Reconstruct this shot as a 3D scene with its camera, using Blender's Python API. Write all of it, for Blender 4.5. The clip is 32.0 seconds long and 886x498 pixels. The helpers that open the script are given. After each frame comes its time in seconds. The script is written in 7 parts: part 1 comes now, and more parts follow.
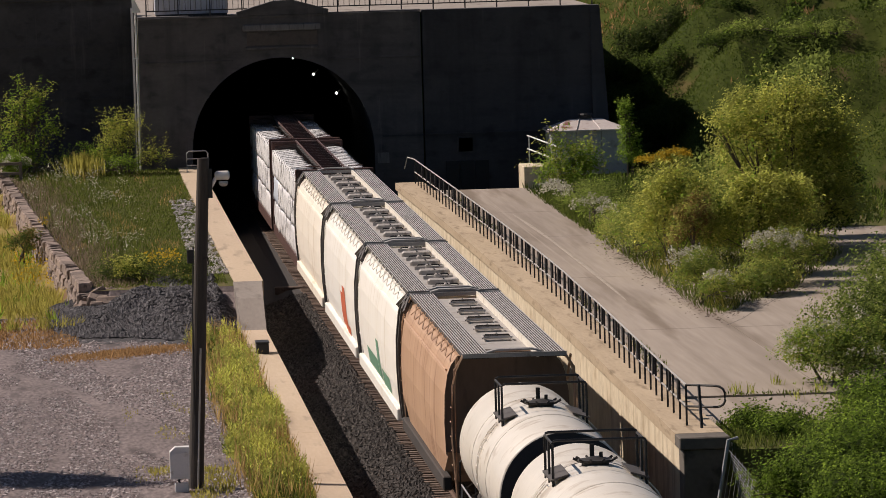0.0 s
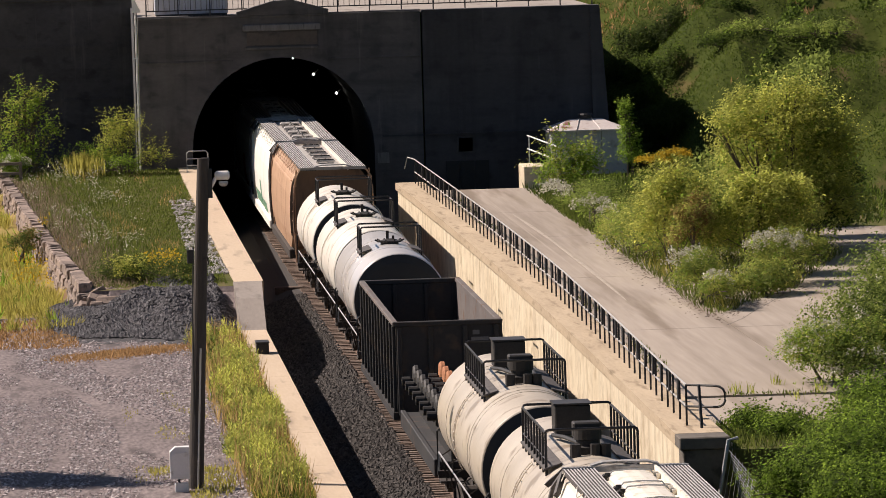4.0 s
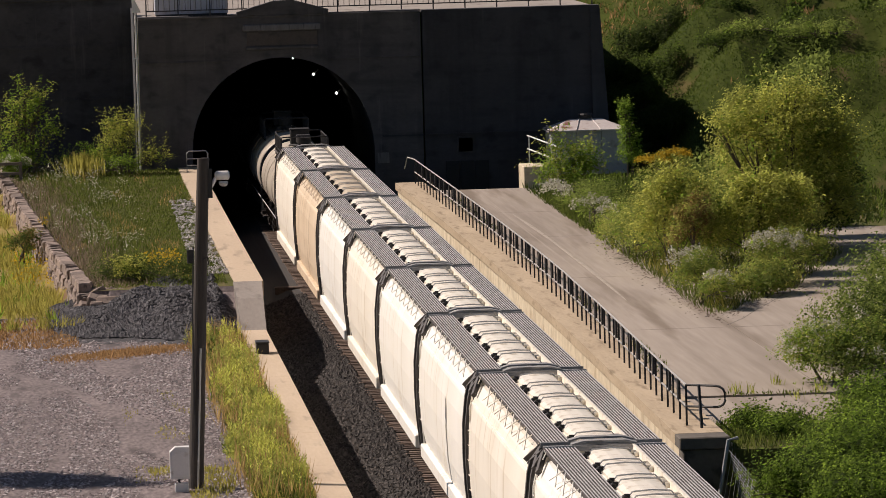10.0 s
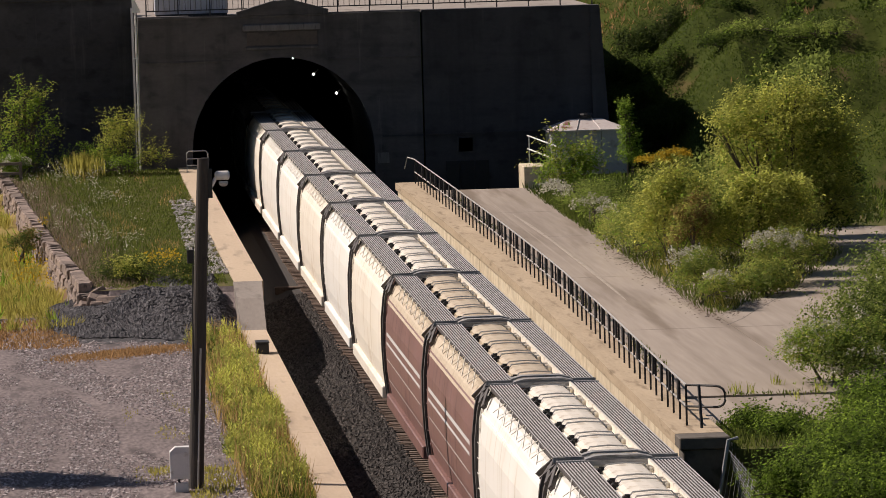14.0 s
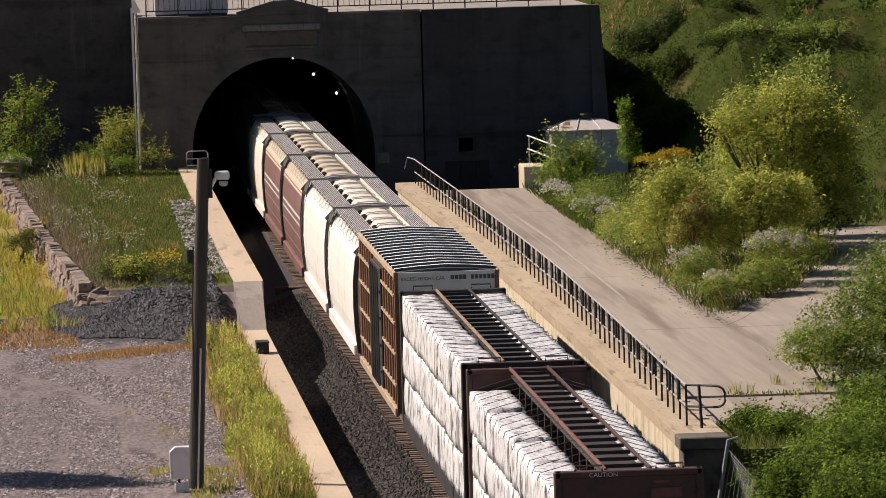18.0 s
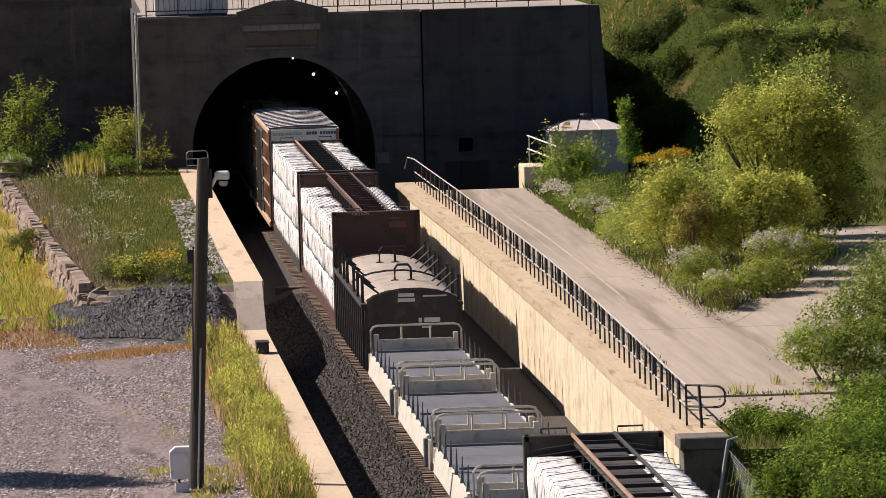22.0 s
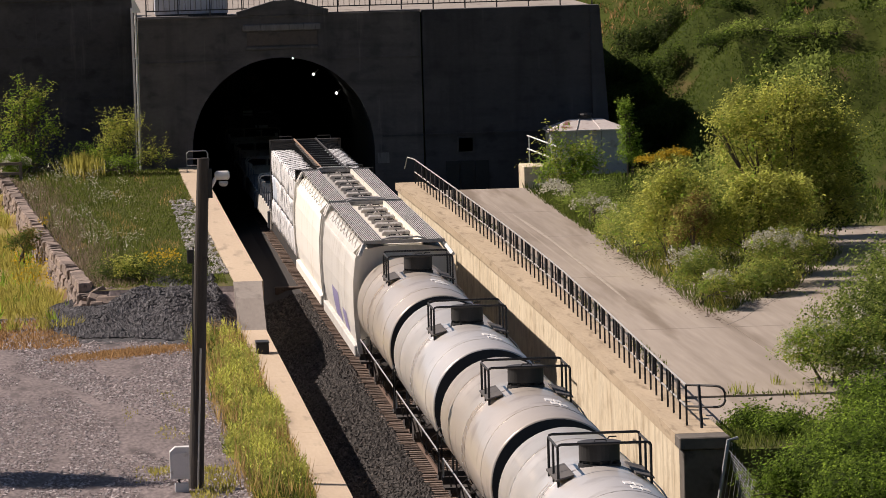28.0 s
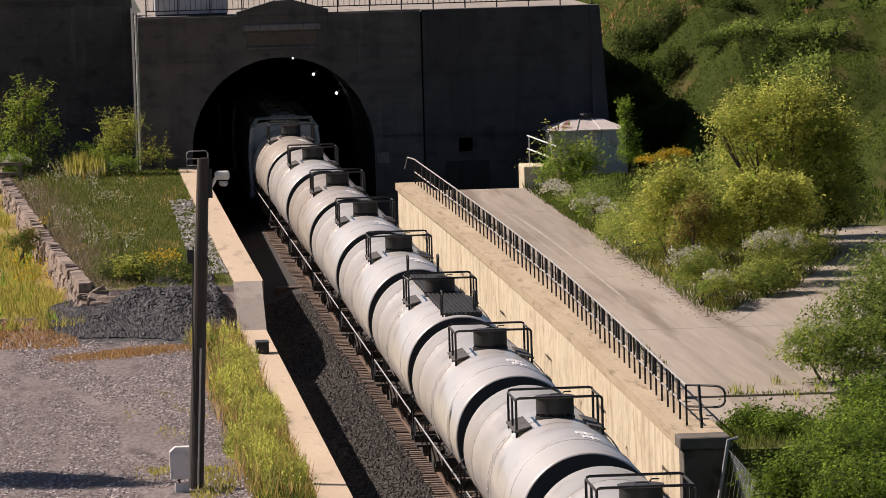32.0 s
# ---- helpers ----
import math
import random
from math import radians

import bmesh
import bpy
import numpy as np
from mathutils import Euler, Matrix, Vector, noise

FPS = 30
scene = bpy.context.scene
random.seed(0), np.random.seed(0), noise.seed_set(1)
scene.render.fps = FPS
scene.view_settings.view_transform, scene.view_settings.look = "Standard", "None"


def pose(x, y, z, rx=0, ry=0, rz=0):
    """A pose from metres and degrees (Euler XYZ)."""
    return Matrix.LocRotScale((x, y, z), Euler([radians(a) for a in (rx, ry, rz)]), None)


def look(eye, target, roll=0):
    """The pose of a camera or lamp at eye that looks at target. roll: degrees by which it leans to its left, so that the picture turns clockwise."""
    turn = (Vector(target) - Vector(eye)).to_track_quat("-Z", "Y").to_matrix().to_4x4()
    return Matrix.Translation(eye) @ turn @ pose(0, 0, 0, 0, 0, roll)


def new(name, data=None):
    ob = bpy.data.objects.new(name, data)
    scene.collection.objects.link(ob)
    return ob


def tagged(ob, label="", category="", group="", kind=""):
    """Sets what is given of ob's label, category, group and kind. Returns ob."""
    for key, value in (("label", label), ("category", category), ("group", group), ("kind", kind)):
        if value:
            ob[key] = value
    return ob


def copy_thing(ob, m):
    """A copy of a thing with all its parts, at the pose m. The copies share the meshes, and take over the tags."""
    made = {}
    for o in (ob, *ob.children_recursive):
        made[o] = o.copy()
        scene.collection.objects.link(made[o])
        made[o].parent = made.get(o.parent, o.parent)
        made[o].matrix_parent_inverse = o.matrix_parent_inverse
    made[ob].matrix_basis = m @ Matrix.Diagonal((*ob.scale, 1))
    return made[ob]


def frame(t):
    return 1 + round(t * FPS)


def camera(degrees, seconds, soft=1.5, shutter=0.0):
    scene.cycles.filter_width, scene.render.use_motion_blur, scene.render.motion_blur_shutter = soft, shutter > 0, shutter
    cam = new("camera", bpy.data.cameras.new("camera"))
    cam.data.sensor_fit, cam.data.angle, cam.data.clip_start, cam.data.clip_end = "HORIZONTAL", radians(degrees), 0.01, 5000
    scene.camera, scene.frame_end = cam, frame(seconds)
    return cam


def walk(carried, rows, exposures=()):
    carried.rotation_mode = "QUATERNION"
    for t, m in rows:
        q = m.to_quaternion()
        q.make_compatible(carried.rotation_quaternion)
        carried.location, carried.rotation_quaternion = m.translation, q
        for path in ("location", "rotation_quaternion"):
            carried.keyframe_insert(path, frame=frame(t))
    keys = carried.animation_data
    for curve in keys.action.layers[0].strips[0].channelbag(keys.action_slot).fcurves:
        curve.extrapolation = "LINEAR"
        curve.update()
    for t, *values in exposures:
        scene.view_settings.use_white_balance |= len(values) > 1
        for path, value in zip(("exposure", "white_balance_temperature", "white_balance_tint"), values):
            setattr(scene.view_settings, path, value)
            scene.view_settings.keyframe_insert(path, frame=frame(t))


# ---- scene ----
EXPOSURES = [(0.0, -0.01), (1.0, 0.09), (3.0, 0.41), (6.0, 0.55), (7.0, 0.43), (9.0, 0.15), (13.0, 0.06), (17.0, 0.27), (20.0, 0.40), (22.0, 0.60), (23.0, 0.66), (24.0, 0.52), (25.0, 0.28), (28.0, 0.31), (30.0, 0.38), (32.0, 0.38)]
cam = camera(8.221, 32.0, soft=0.6)
EYE = Vector((-12.061, 0.0, 17.807))
AIM = EYE + Vector((0.067628 * 0.997676, 0.997711 * 0.997676, -0.068138)) * 200
walk(cam, [(0.0, look(EYE, AIM, -1.5997)), (32.0, look(EYE, AIM, -1.5997))], exposures=EXPOSURES)

# ---- light ----
SUN_TO = Vector((3.1, -1.8, -3.4)).normalized()
world = bpy.data.worlds.new("sky")
scene.world = world
world.use_nodes = True
sky = world.node_tree.nodes.new("ShaderNodeTexSky")
sky.sky_type, sky.sun_disc = "NISHITA", False
sky.sun_elevation = math.asin(-SUN_TO.z)
sky.sun_rotation = math.atan2(-SUN_TO.x, -SUN_TO.y)
background = world.node_tree.nodes["Background"]
world.node_tree.links.new(sky.outputs[0], background.inputs[0])
background.inputs[1].default_value = 0.05
sky.air_density, sky.dust_density = 0.6, 0.4
sun = new("sun", bpy.data.lights.new("sun", "SUN"))
sun.data.energy, sun.data.angle, sun.data.color = 5.0, radians(0.53), (1.0, 0.868, 0.785)
sun.matrix_world = look((-60, 60, 80), Vector((-60, 60, 80)) + SUN_TO)


# ---- materials ----
def rgb(c):
    return (c[0], c[1], c[2], 1.0)


def surface(name, colors, rough=0.7, metal=0.0, scale=3.0, fine=40.0, bump=0.15, stretch=(1, 1, 1), island=0.0, per_object=0.0, coat=0.0, gloss=0.1, grain=0.4, spec=0.5, spot=(0.56, 0.68)):
    """A worn surface: two or three colours mixed by a coarse and a fine noise, in metres of the thing's own space."""
    m = bpy.data.materials.new(name)
    m.use_nodes = True
    nodes, links = m.node_tree.nodes, m.node_tree.links
    bsdf = nodes["Principled BSDF"]
    coord, mapping = nodes.new("ShaderNodeTexCoord"), nodes.new("ShaderNodeMapping")
    links.new(coord.outputs["Object"], mapping.inputs[0])
    mapping.inputs["Scale"].default_value = stretch
    big, small = nodes.new("ShaderNodeTexNoise"), nodes.new("ShaderNodeTexNoise")
    for n, s, d in ((big, scale, 6), (small, fine, 4)):
        n.inputs["Scale"].default_value, n.inputs["Detail"].default_value = s, d
        links.new(mapping.outputs[0], n.inputs["Vector"])
    ramp = nodes.new("ShaderNodeValToRGB")
    ramp.color_ramp.elements[0].position, ramp.color_ramp.elements[1].position = 0.32, 0.68
    ramp.color_ramp.elements[0].color, ramp.color_ramp.elements[1].color = rgb(colors[0]), rgb(colors[1])
    both = nodes.new("ShaderNodeMath")
    both.operation = "MULTIPLY_ADD"
    both.inputs[1].default_value = grain
    links.new(small.outputs[0], both.inputs[0])
    half = nodes.new("ShaderNodeMath")
    half.operation = "MULTIPLY"
    half.inputs[1].default_value = 1.0 - grain
    links.new(big.outputs[0], half.inputs[0])
    links.new(half.outputs[0], both.inputs[2])
    links.new(both.outputs[0], ramp.inputs[0])
    out = ramp.outputs[0]
    if len(colors) > 2:
        spots, mix = nodes.new("ShaderNodeTexNoise"), nodes.new("ShaderNodeMix")
        spots.inputs["Scale"].default_value, spots.inputs["Detail"].default_value = scale * 2.7, 8
        links.new(mapping.outputs[0], spots.inputs["Vector"])
        edge = nodes.new("ShaderNodeValToRGB")
        edge.color_ramp.elements[0].position, edge.color_ramp.elements[1].position = spot
        links.new(spots.outputs[0], edge.inputs[0])
        mix.data_type = "RGBA"
        links.new(edge.outputs[0], mix.inputs[0])
        links.new(out, mix.inputs[6])
        mix.inputs[7].default_value = rgb(colors[2])
        out = mix.outputs[2]
    vary = None
    if island:
        vary, amount = nodes.new("ShaderNodeNewGeometry").outputs["Random Per Island"], island
    elif per_object:
        vary, amount = nodes.new("ShaderNodeObjectInfo").outputs["Random"], per_object
    if vary is not None:
        hsv, rng = nodes.new("ShaderNodeHueSaturation"), nodes.new("ShaderNodeMapRange")
        rng.inputs[3].default_value, rng.inputs[4].default_value = 1 - amount, 1 + amount
        links.new(vary, rng.inputs[0])
        links.new(rng.outputs[0], hsv.inputs["Value"])
        links.new(out, hsv.inputs["Color"])
        out = hsv.outputs[0]
    links.new(out, bsdf.inputs["Base Color"])
    rr = nodes.new("ShaderNodeMapRange")
    rr.inputs[3].default_value, rr.inputs[4].default_value = max(0.02, rough - gloss), min(1, rough + gloss)
    links.new(big.outputs[0], rr.inputs[0])
    links.new(rr.outputs[0], bsdf.inputs["Roughness"])
    bsdf.inputs["Metallic"].default_value = metal
    bsdf.inputs["Specular IOR Level"].default_value = spec
    bsdf.inputs["Coat Weight"].default_value = coat
    if bump:
        b = nodes.new("ShaderNodeBump")
        b.inputs["Strength"].default_value, b.inputs["Distance"].default_value = bump, 0.02
        links.new(both.outputs[0], b.inputs["Height"])
        links.new(b.outputs[0], bsdf.inputs["Normal"])
    return m


def stained(name, colors, dark, pale, rough=0.93, streak=0.55):
    """Old shuttered concrete: mottled, with soot patches, lime streaks running down and faint shutter lines."""
    m = surface(name, colors, rough, scale=0.5, fine=7, bump=0.35, stretch=(0.7, 1, 1.1), grain=0.35)
    nodes, links = m.node_tree.nodes, m.node_tree.links
    bsdf = nodes["Principled BSDF"]
    out = bsdf.inputs["Base Color"].links[0].from_socket
    coord = nodes.new("ShaderNodeTexCoord")
    for stretch, scale, low, high, color, amount in (((1.1, 1, 0.07), 1.0, 0.5, 0.72, dark, streak), ((2.6, 1, 0.16), 1.0, 0.6, 0.74, pale, 0.6), ((0.12, 1, 1.4), 1.0, 0.52, 0.66, dark, 0.4), ((0.3, 1, 0.35), 1.0, 0.5, 0.65, pale, 0.28)):
        mapping, spots, edge, mix, weak = nodes.new("ShaderNodeMapping"), nodes.new("ShaderNodeTexNoise"), nodes.new("ShaderNodeMapRange"), nodes.new("ShaderNodeMix"), nodes.new("ShaderNodeMath")
        links.new(coord.outputs["Object"], mapping.inputs[0])
        mapping.inputs["Scale"].default_value = stretch
        spots.inputs["Scale"].default_value, spots.inputs["Detail"].default_value, spots.inputs["Roughness"].default_value = scale, 9, 0.62
        links.new(mapping.outputs[0], spots.inputs["Vector"])
        edge.inputs[1].default_value, edge.inputs[2].default_value = low, high
        links.new(spots.outputs[0], edge.inputs[0])
        weak.operation = "MULTIPLY"
        weak.inputs[1].default_value = amount
        links.new(edge.outputs[0], weak.inputs[0])
        mix.data_type = "RGBA"
        links.new(weak.outputs[0], mix.inputs[0])
        links.new(out, mix.inputs[6])
        mix.inputs[7].default_value = rgb(color)
        out = mix.outputs[2]
    links.new(out, bsdf.inputs["Base Color"])
    return m


def glow(name, color, strength):
    m = bpy.data.materials.new(name)
    m.use_nodes = True
    bsdf = m.node_tree.nodes["Principled BSDF"]
    bsdf.inputs["Base Color"].default_value = rgb(color)
    bsdf.inputs["Emission Color"].default_value = rgb(color)
    bsdf.inputs["Emission Strength"].default_value = strength
    return m


def leaf_material(name, a, b, vary=0.2, through_leaf=0.68):
    m = surface(name, (a, b), rough=0.75, scale=0.9, fine=7, bump=0.0, island=vary)
    nodes, links = m.node_tree.nodes, m.node_tree.links
    bsdf, out = nodes["Principled BSDF"], nodes["Material Output"]
    bsdf.inputs["Specular IOR Level"].default_value = 0.15
    glass, mix = nodes.new("ShaderNodeBsdfTranslucent"), nodes.new("ShaderNodeMixShader")
    links.new(bsdf.inputs["Base Color"].links[0].from_socket, glass.inputs["Color"])
    mix.inputs[0].default_value = through_leaf
    links.new(bsdf.outputs[0], mix.inputs[1])
    links.new(glass.outputs[0], mix.inputs[2])
    links.new(mix.outputs[0], out.inputs["Surface"])
    return m


LEAF_YELLOW = leaf_material("yellow_green_leaf", (0.45, 0.465, 0.08), (0.64, 0.63, 0.15))
LEAF_GREEN = leaf_material("fresh_green_leaf", (0.14, 0.23, 0.025), (0.28, 0.38, 0.055))
LEAF_MID = leaf_material("weed_green_leaf", (0.15, 0.20, 0.04), (0.28, 0.33, 0.08))
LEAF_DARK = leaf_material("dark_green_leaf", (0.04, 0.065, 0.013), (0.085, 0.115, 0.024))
LEAF_OLIVE = leaf_material("olive_leaf", (0.27, 0.295, 0.058), (0.45, 0.46, 0.11))
LEAF_HILL = leaf_material("hillside_leaf", (0.055, 0.092, 0.014), (0.12, 0.165, 0.03))
LEAF_RUSSET = leaf_material("russet_leaf", (0.22, 0.14, 0.05), (0.32, 0.24, 0.08))
GRASS_GREEN = leaf_material("meadow_grass_blade", (0.072, 0.105, 0.018), (0.14, 0.16, 0.036), 0.25)
GRASS_HILL = leaf_material("hill_grass_blade", (0.05, 0.08, 0.012), (0.10, 0.13, 0.023), 0.22)
GRASS_YELLOW = leaf_material("tall_yellow_grass_blade", (0.27, 0.25, 0.052), (0.44, 0.39, 0.10))
GRASS_BROWN = leaf_material("dry_brown_blade", (0.30, 0.17, 0.075), (0.42, 0.27, 0.13))
GRASS_FADED = leaf_material("faded_grey_blade", (0.17, 0.13, 0.085), (0.26, 0.205, 0.14))
GRASS_STRAW = leaf_material("straw_blade", (0.34, 0.22, 0.08), (0.46, 0.33, 0.14))
FLOWER_WHITE = leaf_material("white_flower", (0.50, 0.48, 0.38), (0.66, 0.63, 0.52), 0.2)
FLOWER_YELLOW = leaf_material("yellow_flower", (0.42, 0.28, 0.02), (0.58, 0.42, 0.04), 0.2)
BARK = surface("grey_brown_bark", ((0.06, 0.045, 0.035), (0.12, 0.095, 0.07)), 0.9, scale=4, fine=20, bump=0.5, stretch=(3, 3, 0.5))
CONCRETE = stained("pale_concrete", ((0.60, 0.50, 0.345), (0.74, 0.645, 0.47), (0.52, 0.42, 0.28)), (0.27, 0.195, 0.115), (0.78, 0.70, 0.53), 0.9, 0.7)
COPING = surface("coping_concrete", ((0.375, 0.288, 0.19), (0.52, 0.412, 0.28), (0.28, 0.21, 0.133)), 0.9, scale=1.3, fine=12, bump=0.2, stretch=(1, 0.15, 1))
LEFT_COPING = surface("pinkish_concrete", ((0.47, 0.36, 0.25), (0.57, 0.45, 0.32), (0.36, 0.28, 0.2)), 0.9, scale=0.7, fine=12, bump=0.2, stretch=(1, 0.15, 1))
# stained portal concretes, bases darkened further to carry the shade they stand in
PORTAL = stained("weathered_shaded_portal_concrete", ((0.072, 0.065, 0.065), (0.112, 0.102, 0.10), (0.058, 0.053, 0.054)), (0.03, 0.027, 0.028), (0.20, 0.18, 0.168))
PORTAL_SIDE = stained("shaded_side_concrete", ((0.044, 0.041, 0.044), (0.066, 0.062, 0.065), (0.037, 0.034, 0.037)), (0.024, 0.022, 0.024), (0.11, 0.10, 0.102))
WING = stained("shaded_wing_concrete", ((0.042, 0.041, 0.048), (0.075, 0.075, 0.083), (0.034, 0.034, 0.039)), (0.02, 0.02, 0.023), (0.14, 0.135, 0.135))
# pier stands in shade; that darkness is mixed into its base colour
PIER = surface("shade_darkened_pier_concrete", ((0.10, 0.085, 0.07), (0.16, 0.14, 0.115), (0.07, 0.06, 0.05)), 0.92, scale=0.8, fine=8, bump=0.3)
RAMP = surface("grey_ramp_concrete", ((0.27, 0.232, 0.198), (0.35, 0.305, 0.262), (0.22, 0.188, 0.158)), 0.92, scale=0.7, fine=8, bump=0.2, stretch=(1, 0.2, 1))
SLAB = stained("worn_pavement_concrete", ((0.25, 0.205, 0.162), (0.40, 0.338, 0.277), (0.21, 0.165, 0.122)), (0.17, 0.132, 0.097), (0.47, 0.405, 0.335), 0.93, 0.6)
BALLAST = surface("dark_ballast", ((0.018, 0.015, 0.013), (0.065, 0.055, 0.048)), 0.95, scale=9, fine=30, bump=0.8)
STONES = surface("ballast_stone", ((0.027, 0.023, 0.021), (0.088, 0.077, 0.069)), 0.95, scale=9, fine=30, bump=0.3, island=0.6)
GRAVEL = surface("pale_gravel", ((0.07, 0.054, 0.052), (0.275, 0.222, 0.21), (0.085, 0.065, 0.062)), 0.95, scale=0.55, fine=9, bump=0.6, stretch=(1, 0.22, 1), grain=0.66)
GRASS_SOIL = surface("grassy_soil", ((0.07, 0.08, 0.025), (0.13, 0.122, 0.045), (0.15, 0.115, 0.06)), 0.95, spec=0.05, scale=0.5, fine=8, bump=0.3, stretch=(1, 0.15, 1))
DRY_SOIL = surface("dry_yellow_grass_soil", ((0.25, 0.21, 0.06), (0.36, 0.26, 0.11), (0.26, 0.17, 0.10)), 0.95, spec=0.05, scale=0.5, fine=8, bump=0.3, stretch=(1, 0.15, 1))
HILL_SOIL = surface("hillside_grass_soil", ((0.03, 0.045, 0.008), (0.068, 0.082, 0.016), (0.09, 0.075, 0.028)), 0.95, scale=0.25, fine=3, bump=0.2, spec=0.05, stretch=(1, 0.3, 1))
COAL = surface("dark_cinders", ((0.04, 0.038, 0.04), (0.15, 0.14, 0.142)), 0.9, scale=4, fine=20, bump=0.9, island=0.5)
BLACK_PAINT = surface("black_paint", ((0.012, 0.012, 0.013), (0.03, 0.028, 0.027)), 0.6, scale=2, fine=25, bump=0.1)
RAIL_STEEL = surface("rusty_rail", ((0.10, 0.06, 0.04), (0.17, 0.11, 0.08)), 0.6, metal=0.5, scale=3, fine=30)
RAIL_HEAD = surface("polished_rail_head", ((0.4, 0.38, 0.36), (0.5, 0.48, 0.46)), 0.25, metal=1.0, scale=3, fine=30, bump=0.0)
TIE = surface("rusty_tie", ((0.12, 0.083, 0.062), (0.20, 0.143, 0.11), (0.075, 0.05, 0.038)), 0.9, scale=3, fine=30, bump=0.3, per_object=0.3)
WOOD_POLE = surface("dark_weathered_pole", ((0.035, 0.03, 0.028), (0.075, 0.062, 0.052)), 0.85, scale=3, fine=25, bump=0.4, stretch=(6, 6, 0.4))
WHITE_PAINT = surface("white_paint", ((0.72, 0.70, 0.68), (0.82, 0.80, 0.78), (0.55, 0.5, 0.45)), 0.5, scale=1.2, fine=20, bump=0.05)
GALVANISED = surface("galvanised_steel", ((0.36, 0.36, 0.36), (0.5, 0.5, 0.5)), 0.5, metal=0.6, scale=2, fine=30, bump=0.05)


# ---- mesh helpers ----
def mesh_of(bm, name, material, smooth=False):
    me = bpy.data.meshes.new(name)
    bm.normal_update()
    bm.to_mesh(me)
    bm.free()
    for m in material if isinstance(material, (list, tuple)) else (material,):
        me.materials.append(m)
    if smooth:
        for p in me.polygons:
            p.use_smooth = True
    return me


def part(name, bm, material, parent=None, label="", smooth=False):
    ob = new(name, mesh_of(bm, name, material, smooth))
    if parent:
        ob.parent = parent
    if label:
        ob["label"] = label
    return ob


def empty(name, m, label, category, group=""):
    ob = new(name)
    ob.matrix_basis = m
    return tagged(ob, label, category, group)


def box(bm, x0, x1, y0, y1, z0, z1, bevel=0.0, mat=0):
    vs = [bm.verts.new((x, y, z)) for x in (x0, x1) for y in (y0, y1) for z in (z0, z1)]
    fs = [bm.faces.new([vs[i] for i in f]) for f in ((0, 1, 3, 2), (4, 6, 7, 5), (0, 4, 5, 1), (2, 3, 7, 6), (0, 2, 6, 4), (1, 5, 7, 3))]
    for f in fs:
        f.material_index = mat
    if bevel:
        es = list({e for f in fs for e in f.edges})
        bmesh.ops.bevel(bm, geom=es, offset=bevel, segments=1, affect="EDGES")
    return fs


def rod(bm, points, r=0.02, n=6, closed=False, caps=True):
    """A round bar along a line of points."""
    pts = [Vector(p) for p in points]
    rings = []
    k = len(pts)
    for i, p in enumerate(pts):
        a = pts[i - 1] if i or closed else p
        b = pts[(i + 1) % k] if i < k - 1 or closed else p
        d = (b - a).normalized()
        u = d.cross(Vector((0, 0, 1)))
        if u.length < 0.05:
            u = d.cross(Vector((1, 0, 0)))
        u.normalize()
        w = d.cross(u).normalized()
        rings.append([bm.verts.new(p + (u * math.cos(j * math.tau / n) + w * math.sin(j * math.tau / n)) * r) for j in range(n)])
    for i in range(k if closed else k - 1):
        a, b = rings[i], rings[(i + 1) % k]
        for j in range(n):
            bm.faces.new((a[j], a[(j + 1) % n], b[(j + 1) % n], b[j]))
    if caps and not closed:
        bm.faces.new(rings[0][::-1])
        bm.faces.new(rings[-1])


def drum(bm, axis, centre, radii, n=24):
    """Rings of (place along the axis, radius) round an axis 'x', 'y' or 'z' through centre."""
    rings = []
    for s, r in radii:
        ring = []
        for j in range(n):
            c, q = math.cos(j * math.tau / n) * r, math.sin(j * math.tau / n) * r
            v = {"x": (s, c, q), "y": (c, s, q), "z": (c, q, s)}[axis]
            ring.append(bm.verts.new(Vector(centre) + Vector(v)))
        rings.append(ring)
    for a, b in zip(rings, rings[1:]):
        for j in range(n):
            bm.faces.new((a[j], a[(j + 1) % n], b[(j + 1) % n], b[j]))
    bm.faces.new(rings[0])
    bm.faces.new(rings[-1])
    bmesh.ops.recalc_face_normals(bm, faces=bm.faces[:])


def loft(bm, sections, close=True, caps=True):
    """Skin over cross-sections, each a list of points."""
    rings = [[bm.verts.new(p) for p in s] for s in sections]
    n = len(rings[0])
    for a, b in zip(rings, rings[1:]):
        for j in range(n if close else n - 1):
            bm.faces.new((a[j], a[(j + 1) % n], b[(j + 1) % n], b[j]))
    if caps:
        bm.faces.new(rings[0])
        bm.faces.new(rings[-1])
    bmesh.ops.recalc_face_normals(bm, faces=bm.faces[:])


def simple(name, material, *boxes, parent=None, label="", bevel=0.0):
    bm = bmesh.new()
    for b in boxes:
        box(bm, *b, bevel=bevel)
    return part(name, bm, material, parent, label)


def structure(ob, label):
    return tagged(ob, label, kind="structure")


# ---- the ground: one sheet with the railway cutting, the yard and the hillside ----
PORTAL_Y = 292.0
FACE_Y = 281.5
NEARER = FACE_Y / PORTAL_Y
SLAB_Z = 2.0


def wall_shift(y):
    """The wall beside the pavement bows slightly outwards along its middle."""
    t = max(0.0, min(1.0, (y - 155.0) / 115.0))
    return 0.30 * math.sin(t * math.pi)


def stone_x(y):
    return -10.0 - (y - 217.0) * 0.048


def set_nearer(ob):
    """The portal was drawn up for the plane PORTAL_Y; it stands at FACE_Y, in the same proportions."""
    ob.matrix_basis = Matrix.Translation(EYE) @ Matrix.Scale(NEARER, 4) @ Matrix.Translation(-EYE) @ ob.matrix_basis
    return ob


